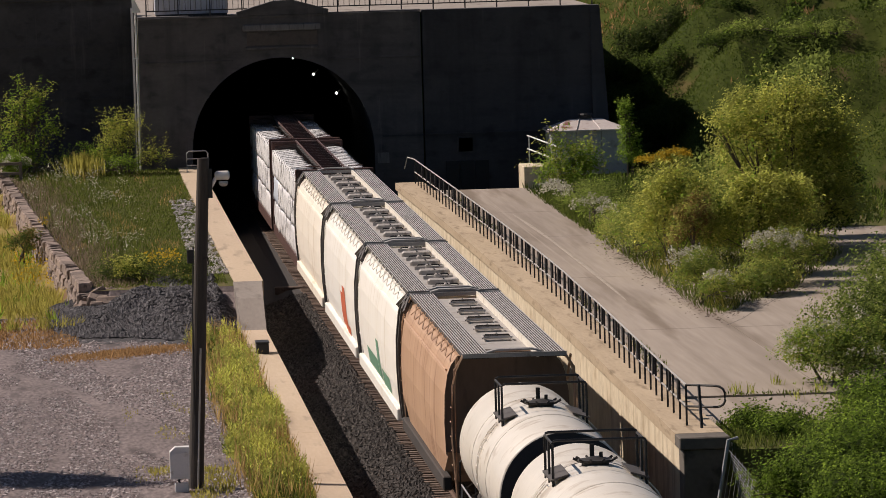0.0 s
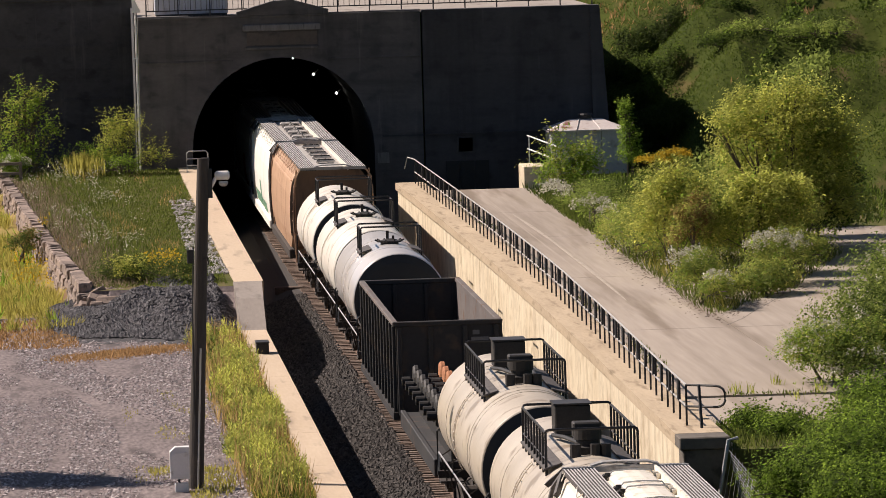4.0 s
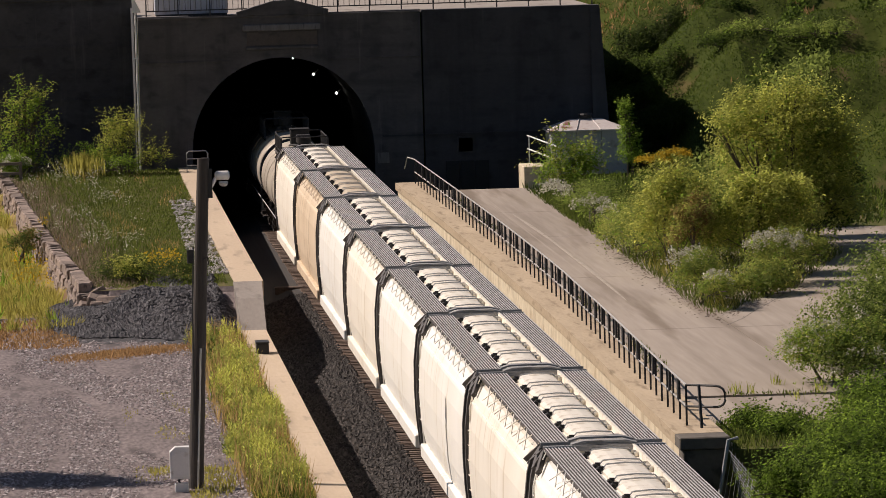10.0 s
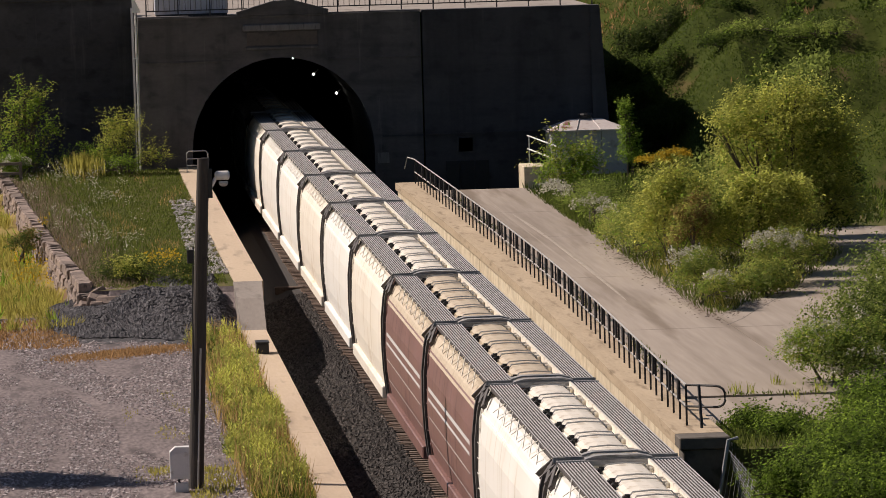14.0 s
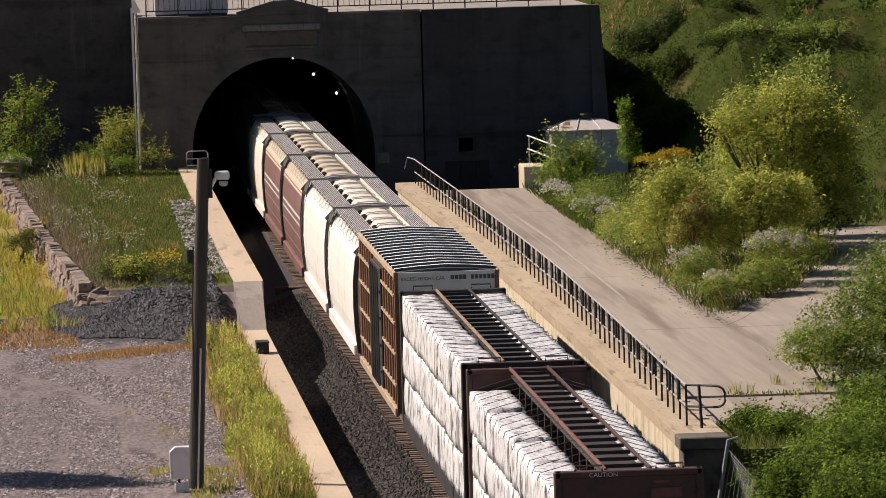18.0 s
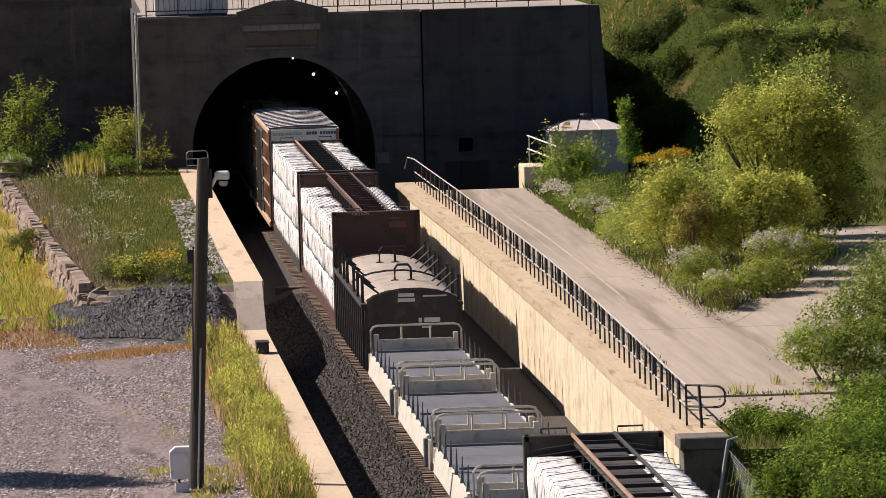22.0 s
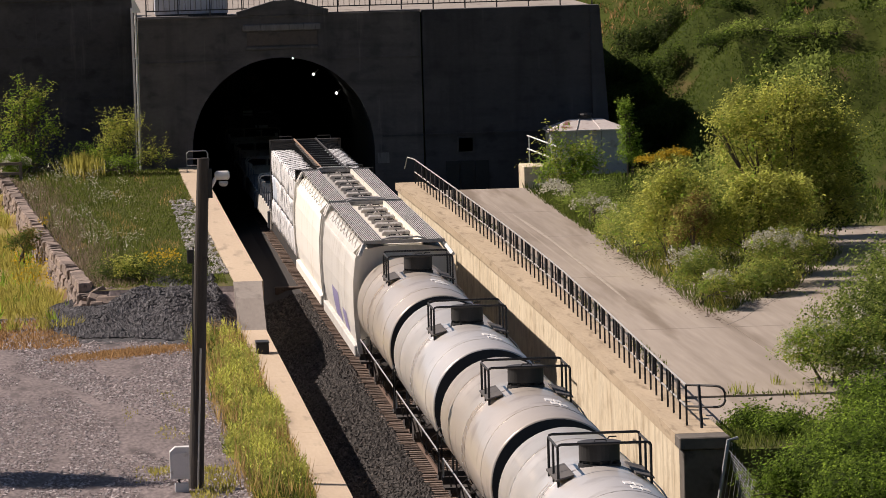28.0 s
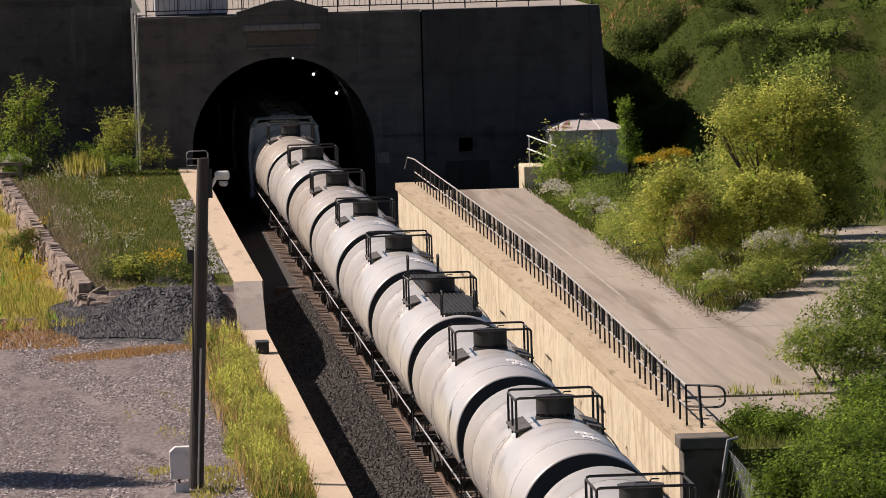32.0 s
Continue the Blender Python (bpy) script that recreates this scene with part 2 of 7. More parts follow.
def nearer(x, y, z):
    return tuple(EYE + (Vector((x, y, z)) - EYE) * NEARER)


def climb(y):
    """The bank and its wall climb a little towards the portal."""
    return 0.66 * max(0.0, min(1.0, (y - 240.0) / 41.5))


def height(x, y):
    n = noise.noise((x * 0.15, y * 0.08, 0)) * 0.12
    if y >= FACE_Y + 0.6:
        if x < -6.7:
            return 9.6 + n if y > 290.35 else 2.4
        if x < 14.55:
            return 9.41
    if -4.55 < x < 4.9 and y < FACE_Y + 0.6:
        return -0.62
    if x <= -4.5:
        if y > 216 and x > stone_x(y) - 0.1:
            return 1.92 + n * 0.8 + climb(y)
        if y > 216:
            return 1.1 + n + max(0.0, (y - 240) * 0.012) + climb(y) * 0.5
        ramp = max(0.0, min(1.0, (y - 209.0) / 7.0))
        return 1.02 + n * 0.4 + (0.75 * ramp * ramp if x > stone_x(y) + 0.2 else 0.0)
    if x < 11.55 and y > 268.4:
        return -0.3
    base = SLAB_Z - 0.06
    if y < 154.0:
        return -0.62 + min(1.0, (x - 4.9) / 3.0) * (2.3 - min(1.4, (154 - y) * 0.1))
    if x > 9.5 or y < 150:
        edge = 291.0 - 29.0 * max(0.0, min(1.0, (x - 15.0) / 6.5)) if x < 22 else 262.0 - (x - 22) * 0.8
        rise = max(0.0, y - edge)
        base += min(rise * 0.17, 14 + rise * 0.02) + (n * 3 if rise > 4 else 0)
        if rise > 3:
            k = min(1.0, (rise - 3) / 6)
            base += k * (0.55 * math.sin((y - x * 0.9) * 0.52 + 2.2 * noise.noise((x * 0.09, y * 0.05, 4.0))) + 0.5 * noise.noise((x * 0.3, y * 0.14, 9.0)))
    return base


def region(x, y):
    if -4.55 < x < 4.9 and y < FACE_Y + 0.6:
        return 0
    if y > FACE_Y + 0.6 and -6.7 < x < 14.55 and y < 340:
        return 5
    if x < -6.7 and y < 296 or x < 0 and y < FACE_Y + 0.6:
        if y > 216 and x > stone_x(y):
            return 2
        if y > 216 or x < -13.4:
            return 3
        return 1
    if y > 255 or x > 24:
        return 4
    return 2


def spread(points, step):
    out = []
    for a, b in zip(points, points[1:]):
        k = max(1, round((b - a) / step))
        out += [a + (b - a) * i / k for i in range(k)]
    return out + [points[-1]]


def ground():
    xs = [-3000, -1200, -400, -160, -80, -40] + spread([-26, -14], 2.0)[:-1] + spread([-14, -6.75], 0.6) + [-6.65] + spread([-6.3, -4.6], 0.6) + [-4.5, 0.0, 4.85, 4.95] + spread([6, 9.5], 1.2) + [9.65, 10.4, 11.5] + spread([11.6, 14.5], 1.0) + spread([14.6, 42], 1.0) + [46, 50] + [70, 120, 300, 900, 3000]
    xs[xs.index(-4.6)] = -4.6
    ys = [-3000, -800, -200, -60, 40, 100] + spread([130, 153.9], 3.0) + spread([154.1, 215.9], 3.0) + spread([216.1, 268.3], 3.0) + spread([268.5, 282.05], 1.7) + [282.15] + spread([284, 290.3], 1.6) + [290.4] + spread([292, 330], 1.6) + spread([334, 360], 4.0) + [400, 500, 900, 3000]
    bm = bmesh.new()
    grid = [[bm.verts.new((x, y, height(x, y))) for x in xs] for y in ys]
    for j in range(len(ys) - 1):
        for i in range(len(xs) - 1):
            x, y = (xs[i] + xs[i + 1]) / 2, (ys[j] + ys[j + 1]) / 2
            if -4.5 <= x <= 4.9 and FACE_Y - 1 < y < FACE_Y + 0.9 and ys[j] > 282.0:
                continue
            f = bm.faces.new((grid[j][i], grid[j][i + 1], grid[j + 1][i + 1], grid[j + 1][i]))
            f.material_index = region(x, y)
    ob = part("ground", bm, (BALLAST, GRAVEL, GRASS_SOIL, DRY_SOIL, HILL_SOIL, RAMP))
    return structure(ob, "gravel yard, grass banks and ballast-floored railway cutting")


ground()

# the pavement beside the cutting
SLAB_EDGES = (159.5, 168.2, 191.0, 214.0, 236.0, 251.5, 268.5)
for node in SLAB.node_tree.nodes:
    if node.bl_idname == "ShaderNodeMapping":
        x, y, z = node.inputs["Scale"].default_value
        node.inputs["Scale"].default_value = (max(x, 0.45), min(0.035, max(0.014, z * 0.12)), 1.0)
floor_slab = part("pavement", bmesh.new(), SLAB)
structure(floor_slab, "worn pale concrete pavement with cracked joints")
for y0, y1 in zip(SLAB_EDGES, SLAB_EDGES[1:]):
    for x0, x1 in ((5.76, 9.9), (9.93, 14.5), (14.53, 24.0)):
        if (x0 > 9 and y0 > 230) or (x0 > 9 and y0 < 160):
            continue
        simple("slab", SLAB, (x0, x1, y0 + 0.025, y1 - 0.025, SLAB_Z - 0.3, SLAB_Z - (0.055 if y1 < 169 else 0.0)), parent=floor_slab)

TAR = surface("old_joint_tar", ((0.05, 0.042, 0.036), (0.09, 0.078, 0.068)), 0.9, scale=3, fine=20)
for pts in (((9.75, 191.6), (10.6, 194.2), (11.5, 197.8), (12.2, 200.2), (13.3, 204.5)),):
    bm = bmesh.new()
    loft(bm, [[(x - 0.009, y, SLAB_Z + 0.001), (x - 0.009, y, SLAB_Z + 0.004), (x + 0.009, y, SLAB_Z + 0.004), (x + 0.009, y, SLAB_Z + 0.001)] for x, y in pts])
    part("crack_seal", bm, TAR, floor_slab)

DUST = surface("pale_dust_on_concrete", ((0.33, 0.28, 0.226), (0.42, 0.36, 0.295), (0.26, 0.215, 0.17)), 0.95, scale=1.6, fine=14, bump=0.1)
for pts in (((7.8, 250.5), (7.9, 242.0), (7.95, 234.0), (7.9, 218.0), (7.8, 207.0), (7.75, 203.0)),):
    bm = bmesh.new()
    loft(bm, [[(x - w, y, SLAB_Z + 0.001), (x - w * 0.5, y, SLAB_Z + 0.005), (x + w * 0.4, y, SLAB_Z + 0.005), (x + w, y, SLAB_Z + 0.001)] for (x, y), w in zip(pts, (0.03, 0.09, 0.06, 0.08, 0.05, 0.02))])
    part("dust_line", bm, DUST, floor_slab, "pale dust along an old wheel line")

# the wall between pavement and track
wall = part("wall_east", bmesh.new(), CONCRETE)
structure(wall, "pale board-marked concrete retaining wall beside the track")
WX = 4.22
coping = part("coping", bmesh.new(), COPING)
structure(coping, "weathered buff concrete coping on the retaining wall")
ends = [155.0 + i * 2.3 for i in range(51)]
for a, b in zip(ends, ends[1:]):
    bm = bmesh.new()
    xa, xb = WX + wall_shift(a), WX + wall_shift(b)
    loft(bm, [[(xa + 0.1, a + 0.012, -0.8), (xa + 0.1, a + 0.012, 2.0), (5.7, a + 0.012, 2.0), (5.7, a + 0.012, -0.8)],
              [(xb + 0.1, b - 0.012, -0.8), (xb + 0.1, b - 0.012, 2.0), (5.7, b - 0.012, 2.0), (5.7, b - 0.012, -0.8)]])
    part("panel", bm, CONCRETE, wall)
    if round((a - 155.0) / 2.3) % 3:
        continue
    b = min(a + 6.9, 270.0)
    xb = WX + wall_shift(b)
    bm = bmesh.new()
    loft(bm, [[(xa, a + 0.006, 2.004), (xa, a + 0.006, 2.31), (xa + 1.25, a + 0.006, 2.31), (xa + 1.25, a + 0.006, 2.004)],
              [(xb, b - 0.006, 2.004), (xb, b - 0.006, 2.31), (xb + 1.25, b - 0.006, 2.31), (xb + 1.25, b - 0.006, 2.004)]])
    part("coping_stone", bm, COPING, coping)

# the wall on the other side, high towards the portal, with a ramp to its low part
low = part("wall_west", bmesh.new(), LEFT_COPING)
structure(low, "low concrete retaining wall with a sunlit flat top")


def left_piece(y0, z0, y1, z1, x0, x1, name="coping_stone"):
    bm = bmesh.new()
    a, b = climb(y0) * 0.42, climb(y1) * 0.42
    loft(bm, [[(x0 - a, y0, -0.8), (x0 - a, y0, z0), (x1 - a, y0, z0), (x1 - a, y0, -0.8)], [(x0 - b, y1, -0.8), (x0 - b, y1, z1), (x1 - b, y1, z1), (x1 - b, y1, -0.8)]])
    return part(name, bm, LEFT_COPING, low)


for i in range(6):
    a = 152.0 + i * 8.98
    left_piece(a + 0.01, 1.2, a + 8.97, 1.2, -4.95, -4.12)
bm = bmesh.new()
loft(bm, [[(x0, y, -0.8), (x0, y, z), (x1, y, z), (x1, y, -0.8)] for y, z, x0, x1 in ((205.9, 1.2, -4.93, -4.1), (206.2, 1.24, -4.93, -4.1), (209.9, 1.97, -4.92, -4.03), (217.5, 2.0, -4.8, -3.77))])
part("ramp", bm, surface("patched_ramp_concrete", ((0.215, 0.182, 0.155), (0.29, 0.25, 0.215), (0.17, 0.142, 0.12)), 0.92, scale=0.8, fine=9, bump=0.2, stretch=(1, 0.15, 1)), low)
for i in range(7):
    a = 217.52 + i * 9.2
    left_piece(a, 2.0 + climb(a), a + 9.18, 2.0 + climb(a + 9.18), -4.75, -3.72)

# ---- the portal ----
ARCH_X, ARCH_R, ARCH_Z = 0.30, 4.32, 2.85


def portal():
    bm = bmesh.new()
    n = 28
    y0, y1 = PORTAL_Y, PORTAL_Y + 1.0
    arch = [(ARCH_X + ARCH_R * math.cos(math.pi * (1 - i / n)), ARCH_Z + ARCH_R * math.sin(math.pi * (1 - i / n))) for i in range(n + 1)]
    arch = [(ARCH_X - ARCH_R, -1.4)] + arch + [(ARCH_X + ARCH_R, -1.4)]
    top = 9.25
    front = [bm.verts.new((x, y0, z)) for x, z in arch]
    back = [bm.verts.new((x, y1, z)) for x, z in arch]
    upper = [bm.verts.new((x, y0, top)) for x, z in arch]
    for i in range(len(arch) - 1):
        bm.faces.new((front[i], front[i + 1], back[i + 1], back[i]))
        if i not in (0, len(arch) - 2):
            bm.faces.new((front[i], upper[i], upper[i + 1], front[i + 1]))
    bmesh.ops.recalc_face_normals(bm, faces=bm.faces[:])
    box(bm, -6.45, ARCH_X - ARCH_R, y0, y1, -1.6, top)
    box(bm, ARCH_X + ARCH_R, 6.95, y0, y1, -1.6, top)
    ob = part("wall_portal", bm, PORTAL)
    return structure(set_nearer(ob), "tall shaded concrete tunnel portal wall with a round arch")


portal_wall = portal()
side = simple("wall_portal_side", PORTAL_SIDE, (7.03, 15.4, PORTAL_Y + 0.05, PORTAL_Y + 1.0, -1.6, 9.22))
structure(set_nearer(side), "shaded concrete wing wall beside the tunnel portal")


def tunnel():
    bm = bmesh.new()
    n = 24
    rings = []
    for y in (292.95, 360, 480, 700, 1100):
        ring = [(ARCH_X + ARCH_R, -1.3)] + [(ARCH_X + ARCH_R * math.cos(math.pi * i / n), ARCH_Z + ARCH_R * math.sin(math.pi * i / n)) for i in range(n + 1)] + [(ARCH_X - ARCH_R, -1.3)]
        rings.append([bm.verts.new((x, y, z)) for x, z in ring])
    for a, b in zip(rings, rings[1:]):
        for i in range(n + 2):
            bm.faces.new((a[i], a[i + 1], b[i + 1], b[i]))
        bm.faces.new((a[n + 2], a[0], b[0], b[n + 2]))
    bm.faces.new(rings[-1])
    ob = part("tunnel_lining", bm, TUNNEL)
    return structure(set_nearer(ob), "near-black concrete tunnel lining")


TUNNEL = surface("near_black_lining", ((0.02, 0.02, 0.021), (0.05, 0.048, 0.047)), 0.9, scale=0.6, fine=10)
tunnel()
# ---- the train ----
SPEED = 21.908
MOVING = []
HOPPER_WHITE = surface("off_white_car_paint", ((0.83, 0.76, 0.635), (0.89, 0.835, 0.72), (0.70, 0.61, 0.475)), 0.48, scale=0.5, fine=9, bump=0.04, stretch=(1, 1.6, 0.25))
HOPPER_PALE = surface("clean_white_car_paint", ((0.88, 0.845, 0.755), (0.92, 0.89, 0.815), (0.77, 0.71, 0.60)), 0.46, scale=0.5, fine=9, bump=0.04, stretch=(1, 1.6, 0.25))
HOPPER_CREAM = surface("dusty_cream_car_paint", ((0.60, 0.46, 0.31), (0.70, 0.57, 0.41), (0.45, 0.32, 0.2)), 0.6, scale=0.5, fine=9, bump=0.04, stretch=(1, 1.6, 0.25))
HOPPER_TAN = surface("faded_orange_tan_paint", ((0.40, 0.24, 0.14), (0.50, 0.32, 0.20), (0.30, 0.16, 0.09)), 0.65, scale=0.5, fine=9, bump=0.05, stretch=(1, 1.6, 0.25))
# tan paint darkened to hold the shade of the open end
TAN_SHADE = surface("shaded_tan_paint", ((0.13, 0.08, 0.05), (0.20, 0.125, 0.08), (0.07, 0.045, 0.03)), 0.75, scale=0.6, fine=9, bump=0.06, stretch=(1, 1, 0.3))
HOPPER_BROWN = surface("maroon_brown_car_paint", ((0.17, 0.085, 0.07), (0.23, 0.12, 0.10), (0.13, 0.06, 0.05)), 0.55, scale=0.5, fine=9, bump=0.04, stretch=(1, 1.6, 0.25))
HOPPER_GREY = surface("pale_grey_car_paint", ((0.60, 0.57, 0.52), (0.69, 0.66, 0.60), (0.5, 0.46, 0.4)), 0.5, scale=0.5, fine=9, bump=0.04, stretch=(1, 1.6, 0.25))
ROOF_GREY = surface("dusty_grey_roof", ((0.34, 0.315, 0.29), (0.45, 0.425, 0.39), (0.25, 0.22, 0.19)), 0.75, scale=0.8, fine=10, bump=0.1)
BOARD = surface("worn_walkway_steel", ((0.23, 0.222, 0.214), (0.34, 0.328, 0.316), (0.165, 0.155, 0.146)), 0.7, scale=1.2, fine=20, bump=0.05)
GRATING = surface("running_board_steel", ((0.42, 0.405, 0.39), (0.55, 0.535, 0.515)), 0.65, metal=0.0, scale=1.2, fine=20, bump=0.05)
HATCH_WHITE = surface("pale_hatch_cover", ((0.72, 0.66, 0.55), (0.82, 0.77, 0.67), (0.56, 0.48, 0.37)), 0.6, scale=1.5, fine=12, bump=0.1)
HATCH_BAR = surface("worn_bar_hatch", ((0.40, 0.365, 0.33), (0.56, 0.52, 0.475), (0.22, 0.19, 0.165)), 0.65, scale=2, fine=14, bump=0.1)
HATCH_CREAM = surface("dusty_hatch_cover", ((0.50, 0.41, 0.29), (0.60, 0.51, 0.38), (0.4, 0.3, 0.2)), 0.65, scale=1.5, fine=12, bump=0.1)
DARK_IRON = surface("dark_iron", ((0.02, 0.019, 0.018), (0.045, 0.04, 0.036)), 0.65, metal=0.3, scale=3, fine=25, bump=0.1)
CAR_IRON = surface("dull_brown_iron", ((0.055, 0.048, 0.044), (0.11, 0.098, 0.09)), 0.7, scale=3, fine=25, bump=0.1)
UNDER = surface("grimy_underframe", ((0.03, 0.025, 0.022), (0.065, 0.05, 0.04)), 0.85, scale=2, fine=20, bump=0.2)
TANK_WHITE = surface("dusty_white_tank", ((0.68, 0.63, 0.54), (0.78, 0.73, 0.64), (0.53, 0.46, 0.37)), 0.42, scale=0.5, fine=10, bump=0.03, coat=0.1)
TANK_GREY = surface("grey_tank", ((0.57, 0.50, 0.425), (0.65, 0.575, 0.50), (0.49, 0.415, 0.35)), 0.31, metal=0.28, scale=0.35, fine=10, bump=0.015, coat=0.25, gloss=0.05)
TANK_SILVER = surface("light_grey_tank", ((0.66, 0.615, 0.57), (0.74, 0.695, 0.65), (0.57, 0.525, 0.48)), 0.3, metal=0.28, scale=0.35, fine=10, bump=0.015, coat=0.25, gloss=0.05)
TANK_CREAM = surface("dirty_cream_tank", ((0.43, 0.37, 0.29), (0.54, 0.475, 0.385), (0.30, 0.24, 0.175)), 0.38, scale=0.5, fine=10, bump=0.03)
GONDOLA_BLACK = surface("sooty_gondola_paint", ((0.018, 0.017, 0.017), (0.04, 0.036, 0.034), (0.07, 0.045, 0.03)), 0.7, scale=0.6, fine=10, bump=0.1)
GONDOLA_IN = surface("rusty_gondola_inside", ((0.09, 0.075, 0.068), (0.17, 0.145, 0.13), (0.12, 0.07, 0.045)), 0.85, scale=0.6, fine=10, bump=0.1)
RUST = surface("bright_rust", ((0.34, 0.13, 0.055), (0.48, 0.21, 0.09)), 0.85, scale=3, fine=20, bump=0.2)
CENTER_BROWN = surface("brown_red_car_paint", ((0.06, 0.027, 0.022), (0.095, 0.042, 0.033), (0.045, 0.024, 0.02)), 0.6, scale=0.7, fine=10, bump=0.05)
CHORD_BROWN = surface("worn_chord_paint", ((0.13, 0.05, 0.038), (0.20, 0.085, 0.06), (0.09, 0.035, 0.028)), 0.65, scale=1.2, fine=10, bump=0.1)
CHORD_TAN = surface("sunlit_tan_chord_paint", ((0.25, 0.15, 0.09), (0.36, 0.23, 0.15), (0.14, 0.07, 0.05)), 0.65, scale=1.2, fine=10, bump=0.1)
# third tone streaks the white film with painted crease shadow
WRAP = surface("crease_shaded_wrap_film", ((0.70, 0.69, 0.68), (0.92, 0.905, 0.885), (0.15, 0.145, 0.15)), 0.42, scale=1.5, fine=9, bump=0.9, stretch=(1.3, 2.9, 0.3), grain=0.5, spot=(0.535, 0.61))
WRAP_BLUE = surface("blue_wrap_film", ((0.50, 0.56, 0.64), (0.64, 0.68, 0.73)), 0.45, scale=1.6, fine=9, bump=0.8)
# dark panel brown paints in the shadow between the side ribs
BOX_SHADE = surface("shadowed_boxcar_panel", ((0.07, 0.035, 0.022), (0.12, 0.06, 0.035), (0.05, 0.03, 0.022)), 0.75, scale=0.7, fine=10, bump=0.06)
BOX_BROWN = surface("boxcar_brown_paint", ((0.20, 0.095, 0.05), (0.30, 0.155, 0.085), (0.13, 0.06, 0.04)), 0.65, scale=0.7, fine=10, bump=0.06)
# rib tone set bright so the sunlit crests are in the colour
ROOF_RIB = surface("sunlit_roof_rib", ((0.66, 0.65, 0.645), (0.78, 0.77, 0.765), (0.4, 0.38, 0.37)), 0.55, scale=0.9, fine=12, bump=0.08)
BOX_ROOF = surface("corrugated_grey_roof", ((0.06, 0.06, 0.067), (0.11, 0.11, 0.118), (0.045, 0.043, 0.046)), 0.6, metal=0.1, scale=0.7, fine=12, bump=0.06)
COIL_HOOD = surface("dusty_beige_hood", ((0.30, 0.25, 0.205), (0.39, 0.335, 0.28), (0.22, 0.18, 0.14)), 0.75, scale=0.6, fine=10, bump=0.06)
FLAT_FLOOR = surface("blue_grey_floor", ((0.105, 0.108, 0.12), (0.15, 0.155, 0.168), (0.08, 0.08, 0.086)), 0.6, scale=0.7, fine=10, bump=0.06)
FLAT_WHITE = surface("cream_white_frame_paint", ((0.54, 0.50, 0.425), (0.67, 0.63, 0.55), (0.40, 0.33, 0.25)), 0.55, scale=0.7, fine=10, bump=0.06)
LETTER = surface("letter_paint", ((0.55, 0.54, 0.52), (0.66, 0.65, 0.63)), 0.6, scale=3, fine=20, bump=0.0)
LETTER_DARK = surface("dark_letter_paint", ((0.10, 0.10, 0.105), (0.15, 0.15, 0.155)), 0.6, scale=3, fine=20, bump=0.0)
RED_PAINT = surface("red_mark_paint", ((0.50, 0.09, 0.03), (0.60, 0.15, 0.06)), 0.6, scale=2, fine=20, bump=0.0)
GREEN_PAINT = surface("green_mark_paint", ((0.10, 0.24, 0.15), (0.17, 0.33, 0.22)), 0.6, scale=2, fine=20, bump=0.0)
PURPLE_PAINT = surface("violet_mark_paint", ((0.20, 0.17, 0.32), (0.30, 0.27, 0.42)), 0.6, scale=2, fine=20, bump=0.0)


LID = surface("worn_lid_paint", ((0.026, 0.024, 0.023), (0.06, 0.055, 0.051), (0.018, 0.017, 0.016)), 0.55, scale=3, fine=20, bump=0.08)


def run(ob, start):
    MOVING.append((ob, start))
    return ob


SHARED = {}


def shared_part(key, name, build, material, parent, m=None, label="", smooth=False):
    """A part whose mesh is made once and used again."""
    if key not in SHARED:
        bm = bmesh.new()
        build(bm)
        SHARED[key] = mesh_of(bm, name, material, smooth)
    ob = new(name, SHARED[key])
    ob.parent = parent
    if m is not None:
        ob.matrix_basis = m
    if label:
        ob["label"] = label
    return ob


def wheel_mesh(bm):
    drum(bm, "x", (0, 0, 0), [(-0.07, 0.2), (-0.07, 0.36), (-0.03, 0.44), (0.04, 0.46), (0.07, 0.49), (0.07, 0.2)], 18)


def truck_mesh(bm):
    for s in (-1, 1):
        x = 1.02 * s
        loft(bm, [[(x - 0.09, y, z0), (x - 0.09, y, z1), (x + 0.09, y, z1), (x + 0.09, y, z0)] for y, z0, z1 in ((-1.25, 0.42, 0.6), (-0.85, 0.4, 0.68), (-0.4, 0.22, 0.86), (0.4, 0.22, 0.86), (0.85, 0.4, 0.68), (1.25, 0.42, 0.6))])
    box(bm, -0.95, 0.95, -0.22, 0.22, 0.5, 0.8)
    for y in (-0.9, 0.9):
        rod(bm, [(-1.1, y, 0.47), (1.1, y, 0.47)], 0.08, 8)
    for s in (-1, 1):
        for y in (-0.9, 0.9):
            drum(bm, "x", (1.1 * s, y, 0.47), [(-0.06, 0.12), (0.1, 0.12)], 10)


def trucks(car, L, inset=2.2):
    for y in (inset, L - inset):
        t = shared_part("truck", "truck", truck_mesh, UNDER, car, pose(0, y, 0))
        for s in (-1, 1):
            for d in (-0.9, 0.9):
                shared_part("wheel", "wheel", wheel_mesh, UNDER, t, pose(0.75 * s, d, 0.47, 0, 0, 0 if s < 0 else 180), smooth=False)
    for y0, y1, q in ((0.02, 0.9, 0), (L - 0.9, L - 0.02, 1)):
        shared_part(("coupler", q), "coupler", lambda bm: (box(bm, -0.12, 0.12, 0, 0.88, 0.72, 0.98), box(bm, -0.2, 0.2, 0 if q == 0 else 0.6, 0.28 if q == 0 else 0.88, 0.68, 1.02)), UNDER, car, pose(0, y0, 0))


